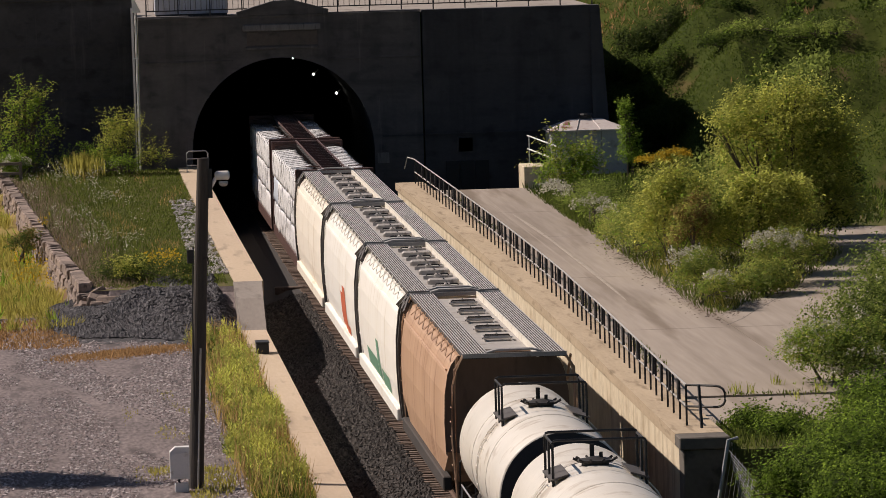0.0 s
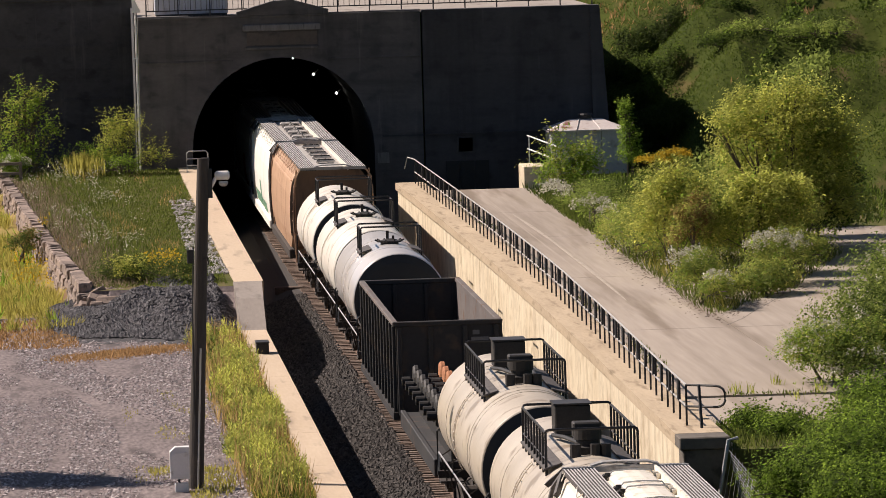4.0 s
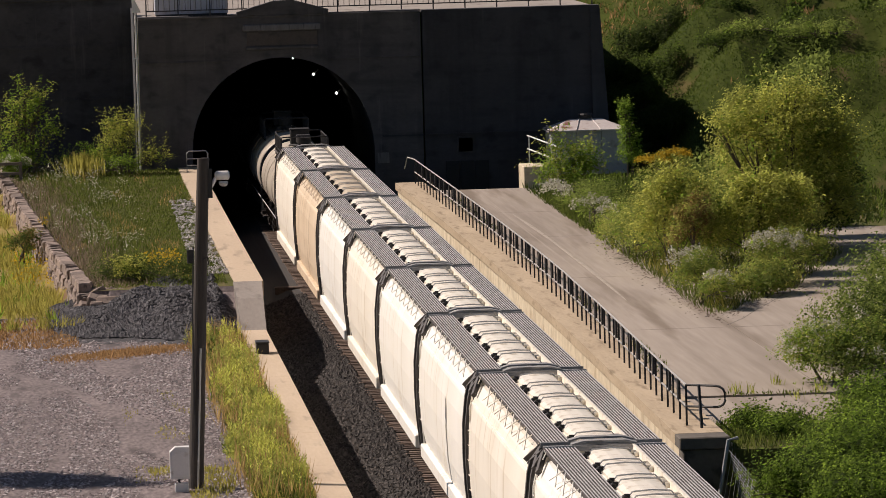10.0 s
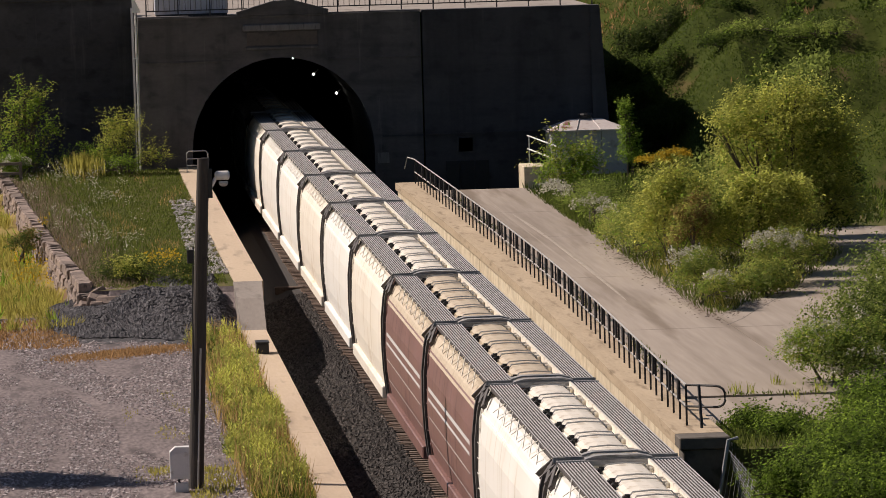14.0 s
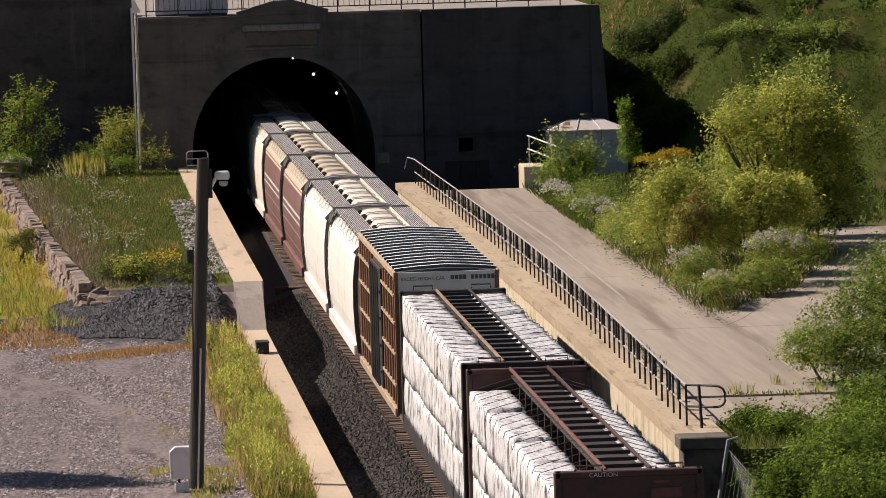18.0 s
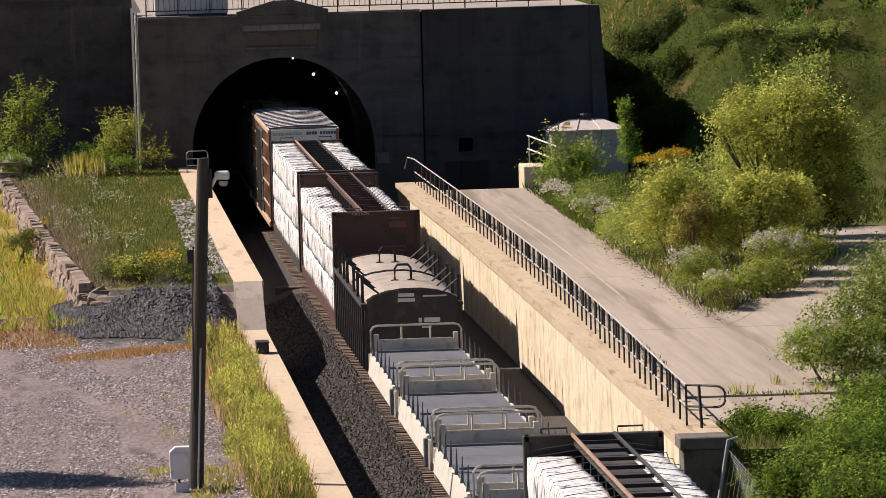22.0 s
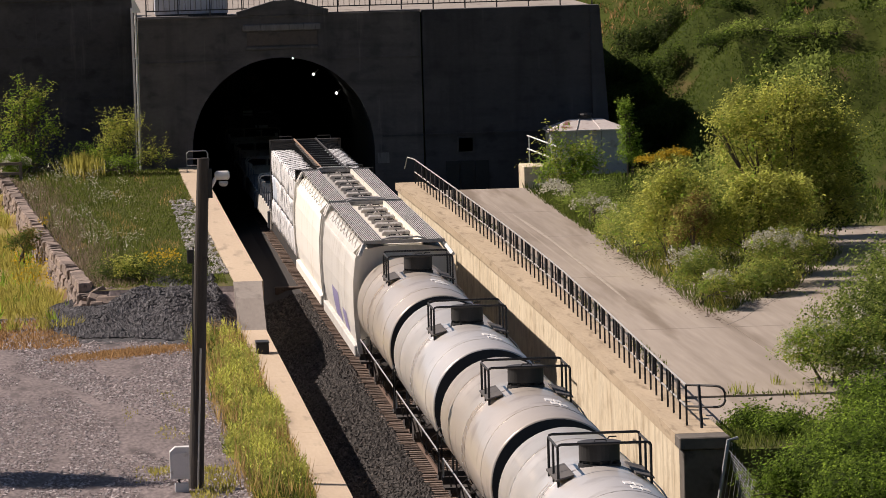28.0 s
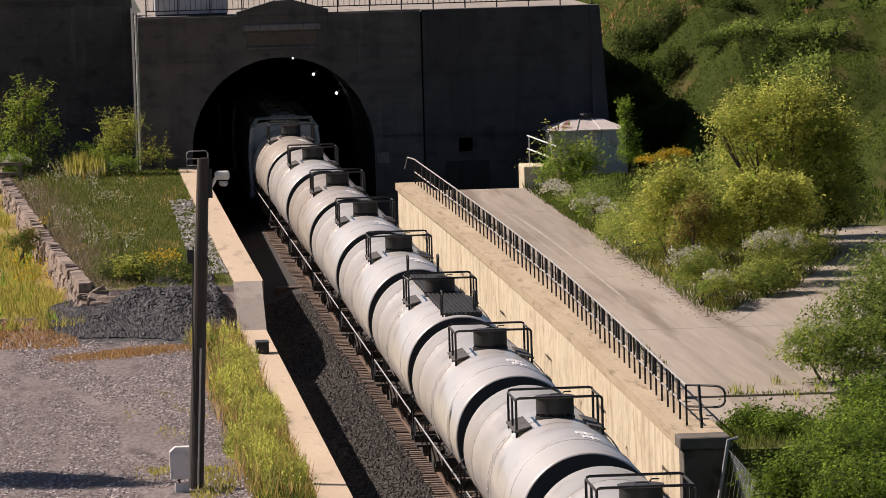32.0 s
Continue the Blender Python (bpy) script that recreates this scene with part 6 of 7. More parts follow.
n = 16000
px, py = rng.uniform(-3.3, -1.25, n), rng.uniform(148, 240, n)
pz = np.interp(px, [-2.7, -1.85, -1.3], [-0.62, -0.26, -0.19])
scatter("ballast_stones", STONES, "loose dark ballast stones beside the track", np.stack([px, py, pz + 0.01], -1), 0.07)
GRAVEL_STONES = surface("gravel_stone", ((0.15, 0.118, 0.113), (0.36, 0.30, 0.288)), 0.95, scale=6, fine=30, bump=0.2, island=0.6)
n = 60000
px, py = rng.uniform(-13.4, -5.4, n), rng.uniform(152, 207, n)
track_gap = np.minimum(np.abs(np.hypot(px + 26.0, (py - 172.0) * 0.45) - 16.6), np.abs(np.hypot(px + 26.0, (py - 172.0) * 0.45) - 14.9))
keep = np.array([noise.noise((a * 0.5 + b * 0.04, b * 0.1, 3.0)) > -0.3 + 0.3 * random.random() + 0.35 * (g < 0.22) for a, b, g in zip(px, py, track_gap)])
px, py = px[keep], py[keep]
pz = np.array([height(a, b) for a, b in zip(px, py)])
scatter("gravel_stones", GRAVEL_STONES, "loose pale gravel stones on the yard", np.stack([px, py, pz - 0.004], -1), 0.045, 0.6)
some = rng.choice(len(px), 5200, replace=False)
scatter("pale_stones", surface("pale_gravel_stone", ((0.36, 0.31, 0.30), (0.55, 0.49, 0.475)), 0.9, scale=6, island=0.4), "scattered pale broken stones on the yard", np.stack([px, py, pz + 0.012], -1)[some], 0.05, 0.6)
LITTER = surface("dry_leaf_litter", ((0.05, 0.035, 0.022), (0.13, 0.09, 0.055)), 0.95, scale=6, fine=30, bump=0.2, island=0.5)
n = 900
t = rng.random(n)
px = np.where(t < 0.6, 9.7 + rng.normal(0, 0.12, n) - (t < 0.2) * rng.random(n) * 0.7, 9.7 + rng.random(n) * 4.5)
py = np.where(t < 0.6, rng.uniform(195, 232, n), 194.5 + (px - 9.7) * 2.9 + rng.normal(0, 1.0, n))
scatter("leaf_litter", LITTER, "dry brown leaf litter along the shrubs", np.stack([px, py, 2.0 + 0 * px], -1), 0.045, 0.3)
n = 900
px, py = rng.uniform(-5.9, -4.8, n), rng.uniform(222, 262, n)
scatter("edge_stones", surface("pale_edge_stone", ((0.34, 0.31, 0.29), (0.5, 0.47, 0.44)), 0.9, scale=5, island=0.4), "pale riprap stones along the wall top", np.stack([px, py, [1.98 + climb(b) for b in py]], -1), 0.075)


def mound(x, y):
    """Height of the cinder heap over the yard."""
    t = max(0.0, min(1.0, (y - 203.2 - 2.5 * noise.noise((x * 0.5, 0.0, 5.0))) / 9.0)) ** 1.5 * max(0.0, 1 - max(0.0, (-6.5 - x) / 5.2) ** 1.7) * min(1.0, max(0.0, (-4.9 - x) / 0.6))
    return 1.0 + 1.05 * t * (0.95 + 0.3 * noise.noise((x * 0.9, y * 0.5, 3.0)) + 0.15 * noise.noise((x * 2.5, y * 0.8, 1.0)))


bm = bmesh.new()
gx, gy = np.linspace(-11.9, -4.95, 46), np.linspace(203, 220, 60)
grid = [[bm.verts.new((x, y, mound(x, y) - 0.03 + 0.1 * noise.noise((x * 3, y * 3, 0)))) for x in gx] for y in gy]
for j in range(59):
    for i in range(45):
        bm.faces.new((grid[j][i], grid[j][i + 1], grid[j + 1][i + 1], grid[j + 1][i]))
tagged(part("cinder_heap", bm, COAL), "low heap of dark cinders on the yard", "heap")
n = 15000
px, py = rng.uniform(-11.6, -5.0, n), rng.uniform(204, 219.5, n)
pz = np.array([mound(a, b) for a, b in zip(px, py)])
keep = pz > 1.1
scatter("cinders", COAL, "loose dark cinder lumps on the heap", np.stack([px, py, pz], -1)[keep], 0.07)
some = np.nonzero(keep)[0][::14]
scatter("cinder_lumps", COAL, "larger dark clinker lumps on the heap", np.stack([px, py, pz], -1)[some], 0.1, 0.6)

# ---- stone wall beside the meadow ----
STONE = surface("field_stone", ((0.17, 0.125, 0.10), (0.30, 0.23, 0.185), (0.10, 0.08, 0.065)), 0.92, scale=2.5, fine=16, bump=0.6, per_object=0.3)
stone_wall = part("wall_stone", bmesh.new(), STONE)
structure(stone_wall, "rough field-stone retaining wall beside the meadow")
stone_meshes = []
for k in range(5):
    r = random.Random(k)
    bm = bmesh.new()
    box(bm, -0.26, 0.26, -0.52, 0.52, -0.17, 0.17, 0.06)
    for v in bm.verts:
        v.co += Vector((r.uniform(-0.025, 0.025), r.uniform(-0.03, 0.03), r.uniform(-0.015, 0.015)))
    stone_meshes.append(mesh_of(bm, "stone", STONE))
for c in range(4):
    y = 216.5 + 0.5 * (c % 2)
    while y < 286:
        r = random.Random(int(y * 7) + c)
        ob = new("stone", stone_meshes[r.randrange(5)])
        ob.parent = stone_wall
        ob.location = (stone_x(y) - 0.2 + 0.06 * c + r.uniform(-0.04, 0.04), y, 1.0 + 0.33 * c + climb(y) * 0.8)
        ob.rotation_euler = (r.uniform(-0.05, 0.05), r.uniform(-0.08, 0.08), 0.05 + r.uniform(-0.06, 0.06))
        k = r.uniform(0.75, 1.25)
        ob.scale = (1.0, k, r.uniform(0.9, 1.15))
        y += 1.02 * k
for i in range(10):
    r = random.Random(i + 50)
    ob = new("stone", stone_meshes[i % 5])
    ob.parent = stone_wall
    ob.location = (-9.7 + r.uniform(-0.3, 0.6), 215.8 + r.uniform(-0.9, 0.6), 1.25 + r.uniform(0, 0.5))
    ob.rotation_euler = (r.uniform(-0.4, 0.4), r.uniform(-0.4, 0.4), r.uniform(0, 3))

n = 5200
py = rng.uniform(216.5, 285, n)
px = np.array([stone_x(b) for b in py]) + 0.1 + np.abs(rng.normal(0, 0.5, n)) * np.clip((262 - py) / 30, 0.3, 1.0)
pz = np.array([height(a, b) for a, b in zip(px, py)])
scatter("wall_rubble", STONE, "pinkish rubble along the top of the stone wall", np.stack([px, py, pz], -1), 0.09, 0.6)

# ---- pole, lamp, boxes on the yard ----
pole = empty("utility_pole", pose(-7.9, 158.0, 0.95), "dark weathered timber pole with a conduit", "pole")
bm = bmesh.new()
drum(bm, "z", (0, 0, 0), [(-0.3, 0.2), (0, 0.2), (8.58, 0.155)], 16)
for v in bm.verts:
    v.co.x += 0.45 * max(0.0, v.co.z) / 8.58
part("timber", bm, WOOD_POLE, pole)
bm = bmesh.new()
rod(bm, [(0.05, -0.2, 0.0), (0.23, -0.18, 3.7)], 0.03, 6)
part("conduit", bm, GALVANISED, pole)
simple("junction_box", BLACK_PAINT, (-0.05, 0.12, -0.3, -0.12, 5.9, 6.25), parent=pole, bevel=0.01)
bm = bmesh.new()
rod(bm, [(0.12, -0.15, 6.3), (0.05, -0.18, 4.6), (0.02, -0.2, 2.0)], 0.02, 5)
rod(bm, [(0.36, -0.2, 6.0), (0.48, -0.2, 6.05), (0.5, -0.2, 5.85)], 0.02, 5)
part("cable", bm, BLACK_PAINT, pole)
bm = bmesh.new()
rod(bm, [(0.55, 0, 7.7), (0.75, 0, 8.05), (0.95, 0, 8.14)], 0.05, 7)
part("lamp_arm", bm, WHITE_PAINT, pole)
bm = bmesh.new()
drum(bm, "x", (0.95, 0, 8.12), [(-0.22, 0.07), (-0.16, 0.12), (0.12, 0.12), (0.16, 0.08)], 14)
part("lamp_head", bm, WHITE_PAINT, pole, "white lamp housing")
bm = bmesh.new()
drum(bm, "z", (0.95, 0, 7.9), [(-0.06, 0.06), (0, 0.12), (0.06, 0.12)], 12)
part("lens", bm, GALVANISED, pole)
simple("bracket", BLACK_PAINT, (0.5, 0.66, -0.08, 0.08, 7.55, 8.3), parent=pole)
cabinet = empty("meter_cabinet", pose(-8.3, 157.3, 0.95), "white metal meter cabinet on a stub post", "cabinet")
bm = bmesh.new()
prof = [(-0.26, 0.42), (-0.26, 1.12), (-0.12, 1.24), (0.24, 1.24), (0.24, 0.42)]
loft(bm, [[(x, y, z) for x, z in prof] for y in (-0.2, 0.2)])
part("case", bm, WHITE_PAINT, cabinet)
simple("door", WHITE_PAINT, (-0.22, 0.2, -0.225, -0.204, 0.46, 1.1), parent=cabinet, bevel=0.008)
simple("lower_box", WHITE_PAINT, (-0.15, 0.2, -0.15, 0.15, 0.0, 0.3), parent=cabinet, bevel=0.02)
bm = bmesh.new()
rod(bm, [(0.0, 0, 0.28), (-0.05, 0, 0.36), (0.02, 0, 0.44)], 0.04, 6)
part("hose", bm, BLACK_PAINT, cabinet)
drain = empty("junction_case", pose(-4.62, 196.6, 1.2), "small dark steel case on the wall top", "case")
simple("case", BLACK_PAINT, (-0.2, 0.2, -0.45, 0.45, 0.0, 0.34), parent=drain, bevel=0.02)
simple("lid", BLACK_PAINT, (-0.22, 0.22, -0.47, 0.47, 0.345, 0.39), parent=drain, bevel=0.01)
FENCE_WOOD = surface("grey_brown_fence_timber", ((0.13, 0.105, 0.08), (0.22, 0.18, 0.14), (0.09, 0.07, 0.055)), 0.85, scale=3, fine=25, bump=0.3, stretch=(0.5, 4, 4))
bench = empty("rail_fence", pose(-12.6, 276.6, 2.5), "weathered grey timber rail fence by the meadow", "fence")
for z in (0.32, 0.76):
    simple("rail", FENCE_WOOD, (-2.5, 0.5, -0.05, 0.05, z, z + 0.13), parent=bench, bevel=0.01)
for x in (-1.6, 0.42):
    simple("post", FENCE_WOOD, (x - 0.07, x + 0.07, -0.14, -0.055, -0.4, 0.92), parent=bench, bevel=0.01)
deck = empty("footbridge_slab", pose(-12.9, 275.2, 2.36), "short pale concrete footbridge slab by the fence", "slab")
simple("slab", RAMP, (-2.5, 0.5, -0.6, 1.1, -0.25, 0.0), parent=deck, bevel=0.02)
ladder = empty("access_rail", pose(*nearer(-4.1, 288.5, 2.0)), "thin white tubular gate at the tunnel wall", "gate")
bm = bmesh.new()
rod(bm, [(-0.3, 0, 0.0), (-0.3, 0, 0.9), (-0.2, 0, 1.0), (0.55, 0, 1.0), (0.65, 0, 0.9), (0.65, 0, 0.0)], 0.03, 6)
part("hoop", bm, GALVANISED, ladder)
for z in (0.35, 0.65):
    bm = bmesh.new()
    rod(bm, [(-0.3, 0, z), (0.65, 0, z)], 0.022, 5)
    part("bar", bm, GALVANISED, ladder)
mesh_fence = empty("mesh_fence", pose(5.3, 153.2, 1.0), "bent galvanised chain-link fence by the pier", "fence")
bm = bmesh.new()
rod(bm, [(-0.35, 0.0, -1.0), (0.1, 0.3, 1.25), (0.35, 0.3, 1.3)], 0.05, 6)
part("post", bm, GALVANISED, mesh_fence)
bm = bmesh.new()
for i in range(16):
    rod(bm, [(0.12 + i * 0.07, 0.3 - i * 0.1, 1.15 - i * 0.11), (-0.2 + i * 0.09, 0.1 - i * 0.1, -0.3 - i * 0.05)], 0.007, 3)
    rod(bm, [(0.1 + 0.02 * i, 0.2, 1.0 - i * 0.1), (0.8, -1.2, 0.1 - i * 0.1)], 0.007, 3)
part("mesh", bm, GALVANISED, mesh_fence)
plank = empty("timber_baulk", pose(-1.75, 243.0, -0.42), "weathered timber baulk lying beside the rail", "timber")
simple("beam", TIE, (-0.55, 0.55, -0.25, 0.25, 0.0, 0.3), parent=plank, bevel=0.03)

# ---- plants ----
green = np.random.default_rng(11)


def quads(name, material, centres, along, across, parent=None):
    """One small pointed leaf for each centre, spanned by two vectors."""
    n = len(centres)
    v = np.stack([centres - along, centres + across - along * 0.1, centres + along, centres - across - along * 0.1], 1).reshape(-1, 3)
    me = bpy.data.meshes.new(name)
    me.vertices.add(4 * n)
    me.vertices.foreach_set("co", v.astype(np.float32).ravel())
    me.loops.add(4 * n)
    me.loops.foreach_set("vertex_index", np.arange(4 * n, dtype=np.int32))
    me.polygons.add(n)
    me.polygons.foreach_set("loop_start", np.arange(0, 4 * n, 4, dtype=np.int32))
    me.polygons.foreach_set("loop_total", np.full(n, 4, dtype=np.int32))
    me.update(calc_edges=True)
    me.materials.append(material)
    ob = new(name, me)
    if parent:
        ob.parent = parent
    return ob


def unit(v):
    return v / np.maximum(1e-9, np.linalg.norm(v, axis=-1, keepdims=True))


def lobes(blobs):
    """Each blob (x, y, z, rx, ry, rz) with smaller uneven lobes round its upper side."""
    out = []
    for x, y, z, rx, ry, rz in blobs:
        out.append((x, y, z, rx * 0.66, ry * 0.66, rz * 0.66))
        for k in range(13):
            d = unit(green.normal(size=3))
            d[2] = abs(d[2]) * 1.2 - 0.35
            q = green.uniform(0.18, 0.46)
            out.append((x + d[0] * rx * 0.86, y + d[1] * ry * 0.86, z + d[2] * rz * 0.9, rx * q, ry * q, rz * q * 1.15))
    return out


def leafy(name, material, blobs, shoots, per, size, parent, length=0.4, hollow=0.5):
    """Leaves along short shoots that grow out of the blobs."""
    blobs = np.array(blobs, float)
    share = blobs[:, 3] * blobs[:, 5]
    which = green.choice(len(blobs), shoots, p=share / share.sum())
    d = unit(green.normal(size=(shoots, 3)))
    d[:, 2] = np.where(d[:, 2] < -0.2, -d[:, 2], d[:, 2])
    r = hollow + (1 - hollow) * green.random(shoots) ** 0.6
    c = blobs[which, :3] + d * r[:, None] * blobs[which, 3:]
    way = unit(d * 0.8 + np.array((0, 0, 0.6)) + green.normal(size=(shoots, 3)) * 0.4)
    long = length * green.uniform(0.4, 1.5, (shoots, 1)) * np.where(green.random((shoots, 1)) < 0.1, 1.35, 1.0)
    t = np.tile(np.linspace(0, 1, per) ** 0.3, shoots)[:, None]
    pts = np.repeat(c, per, 0) + np.repeat(way * long, per, 0) * t + green.normal(size=(shoots * per, 3)) * size * 1.5
    n = len(pts)
    s = size * green.uniform(0.65, 1.3, (n, 1))
    nrm = unit(np.repeat(d, per, 0) * 0.7 + green.normal(size=(n, 3)) * 0.45 + np.array((-0.2, 0, 0.7)))
    a = unit(np.cross(nrm, green.normal(size=(n, 3))))
    return quads(name, material, pts, a * s, np.cross(nrm, a) * s * 0.55, parent)


def umbels(parent, material, blobs, heads, width=0.15):
    """Flat flower heads of many small florets on top of a shrub."""
    blobs = np.array(blobs, float)
    which = green.choice(len(blobs), heads)
    d = unit(green.normal(size=(heads, 3)))
    d[:, 2] = abs(d[:, 2]) + 0.05
    c = blobs[which, :3] + d * blobs[which, 3:] * green.uniform(0.7, 1.2, (heads, 1))
    per = 20
    a, r = green.uniform(0, math.tau, heads * per), width * np.sqrt(green.random(heads * per)) * np.repeat(green.uniform(0.6, 1.3, heads), per)
    pts = np.repeat(c, per, 0) + np.stack([r * np.cos(a), r * np.sin(a), 0.06 * green.normal(size=heads * per) - r * 0.4], -1)
    nrm = unit(green.normal(size=pts.shape) * 0.6 + np.array((0, -0.3, 0.9)))
    u = unit(np.cross(nrm, green.normal(size=pts.shape)))
    return quads("blossom", material, pts, u * 0.04, np.cross(nrm, u) * 0.034, parent)


def stems(parent, blobs, base_r, name="trunk"):
    bm = bmesh.new()
    for i, (x, y, z, rx, ry, rz) in enumerate(blobs):
        k = random.Random(i)
        top = Vector((x, y, z + rz * 0.5))
        a = Vector((k.uniform(-0.15, 0.15), k.uniform(-0.15, 0.15), -0.1))
        pts = [a + (top - a) * t + Vector((k.uniform(-0.12, 0.12), k.uniform(-0.12, 0.12), 0)) * (t > 0) for t in (0, 0.3, 0.6, 0.85, 1)]
        for j in range(4):
            rod(bm, [pts[j], pts[j + 1]], base_r * (1 - 0.2 * j), 6)
        for j in range(5):
            e = top + Vector((k.uniform(-rx, rx), k.uniform(-ry, ry), k.uniform(-rz * 0.6, rz * 0.4)))
            rod(bm, [pts[2], (pts[3] + e) / 2, e], base_r * 0.3, 4)
    return part(name, bm, BARK, parent)


def bush(name, at, blobs, material, clumps, per, size, label, category="bush", flowers=None, second=None, trunk=0.05, hollow=0.5, length=None, inner=None):
    ob = empty(name, pose(*at), label, category)
    stems(ob, blobs, trunk, "trunk" if category == "tree" else "branchwork")
    full = lobes(blobs)
    size = size * 0.4
    mean = sum(b[3] for b in blobs) / len(blobs)
    length = length or max(0.16, min(0.5, mean * 0.32))
    shoots = int(clumps * 3.8)
    # where inner leaves are dark, they stand in for shade between shoots
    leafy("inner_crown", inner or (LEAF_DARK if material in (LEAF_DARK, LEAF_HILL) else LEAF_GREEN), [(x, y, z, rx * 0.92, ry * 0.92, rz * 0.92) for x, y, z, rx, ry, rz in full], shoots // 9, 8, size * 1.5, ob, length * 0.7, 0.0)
    leafy("crown", material, full, shoots, 10, size, ob, length, hollow)
    if second:
        leafy("outer_crown", second, full, shoots // 2, 10, size, ob, length * 1.15, 0.8)
    if flowers:
        umbels(ob, flowers[0], flowers[1], flowers[2])
    return ob


bush("ash_tree", (15.7, 222.5, 1.95), [(0.1, 0, 3.9, 1.5, 1.7, 1.4), (-1.6, 0.2, 4.1, 0.8, 1.0, 0.8), (1.6, 0.2, 3.4, 0.9, 1.2, 1.3), (0.3, -0.4, 2.2, 1.9, 1.8, 1.4), (-0.2, 0.1, 5.2, 0.7, 0.8, 0.55), (0.9, 0.1, 4.9, 0.65, 0.8, 0.6), (-1.0, 0.0, 4.9, 0.45, 0.6, 0.45), (-2.3, 0.0, 4.4, 0.4, 0.5, 0.3), (1.9, 0.0, 4.4, 0.4, 0.5, 0.45), (0.2, 0.0, 5.75, 0.35, 0.4, 0.3), (1.3, -0.3, 1.4, 1.2, 1.3, 1.2)], LEAF_OLIVE, 560, 16, 0.15, "broad olive-yellow young ash tree beside the pavement", "tree", second=LEAF_YELLOW, trunk=0.06, length=0.65)
# extra ash out of sight, added to throw shade on the pavement
bush("ash_tree", (16.2, 231.5, 1.95), [(0, 0, 3.6, 1.5, 1.5, 1.4), (-0.5, 0.3, 2.4, 1.6, 1.6, 1.4), (0.7, 0.0, 2.0, 1.3, 1.4, 1.4)], LEAF_OLIVE, 330, 16, 0.15, "added ash tree hidden behind the first to shade the pavement", "tree", trunk=0.12)
bush("thicket_bush", (16.9, 224.6, 1.9), [(0, 0, 1.2, 1.3, 1.5, 1.3), (0.6, 0.6, 2.2, 1.1, 1.2, 1.1)], LEAF_DARK, 300, 14, 0.14, "dark undergrowth in the shade of the ash tree", second=LEAF_GREEN)
# added shade casters behind and between the visible bushes
bush("maple_bush", (15.2, 227.5, 1.95), [(0, 0, 2.6, 1.5, 1.8, 1.8), (0, 0, 4.3, 1.4, 1.4, 1.2)], LEAF_OLIVE, 320, 16, 0.14, "added maple bush hidden behind the brighter ones to cast shade")
bush("thicket_bush", (14.7, 217.6, 1.9), [(0, 0, 1.3, 1.3, 1.5, 1.3), (0.3, 0.6, 2.2, 1.0, 1.0, 0.9)], LEAF_OLIVE, 240, 14, 0.13, "added olive undergrowth between the maples to cast shade")
# unseen thicket, placed to block sun from the far pavement
bush("thicket_bush", (16.4, 238.0, 1.9), [(0, 0, 1.8, 1.6, 1.8, 1.8), (0, 0.5, 3.3, 1.2, 1.3, 1.1)], LEAF_OLIVE, 220, 14, 0.14, "added olive thicket hidden behind the ash trees to cast shade")
bush("poplar_tree", (-17.9, 164.6, 0.9), [(0, 0, 8.6, 0.8, 0.8, 0.8), (0, 0, 7.4, 1.5, 1.5, 1.1), (0, 0, 6.0, 2.0, 2.0, 1.4), (0, 0, 4.2, 2.1, 2.1, 1.6)], LEAF_GREEN, 500, 16, 0.16, "slender green poplar tree beside the yard", "tree", trunk=0.14)
bush("maple_bush", (10.55, 212.5, 1.75), [(0, 0, 2.0, 1.0, 1.2, 1.5), (-0.7, 0.8, 1.5, 0.9, 1.0, 1.2), (0.9, -0.2, 1.6, 1.0, 1.0, 1.2), (0.1, 0.2, 3.3, 0.5, 0.6, 0.7), (0.7, 0.2, 3.0, 0.4, 0.5, 0.5), (-0.6, 0.3, 2.8, 0.4, 0.5, 0.5)], LEAF_OLIVE, 260, 16, 0.13, "yellow-green maple bush with reddish twigs", second=LEAF_YELLOW, trunk=0.025, length=0.45)
bush("russet_bush", (10.7, 210.2, 1.95), [(0, 0, 1.6, 0.75, 0.8, 0.9), (0.3, 0.3, 2.3, 0.55, 0.6, 0.7)], LEAF_RUSSET, 110, 14, 0.11, "olive and russet bush at the pavement edge", second=LEAF_OLIVE)
bush("maple_bush", (13.45, 213.0, 1.6), [(0, 0, 2.3, 1.15, 1.4, 1.4), (-0.9, -0.3, 1.6, 1.0, 1.0, 1.2), (1.1, 0.2, 1.9, 1.1, 1.1, 1.3), (0.2, 0, 3.1, 0.6, 0.7, 0.6), (-0.5, 0, 3.0, 0.4, 0.5, 0.5), (0.9, 0, 2.9, 0.5, 0.5, 0.5)], LEAF_OLIVE, 300, 16, 0.14, "dense bright yellow-green maple bush", second=LEAF_YELLOW, length=0.45)
bush("flowering_bush", (10.0, 201.0, 1.95), [(0, 0, 0.8, 0.85, 1.6, 0.75), (0.2, -3.0, 0.5, 0.45, 1.0, 0.55)], LEAF_MID, 150, 14, 0.1, "green shrub crowned with white flower heads", second=LEAF_OLIVE, flowers=(FLOWER_WHITE, [(-0.35, 1.0, 1.35, 0.75, 1.0, 0.45), (0.35, -2.0, 0.85, 0.4, 0.8, 0.35)], 75))
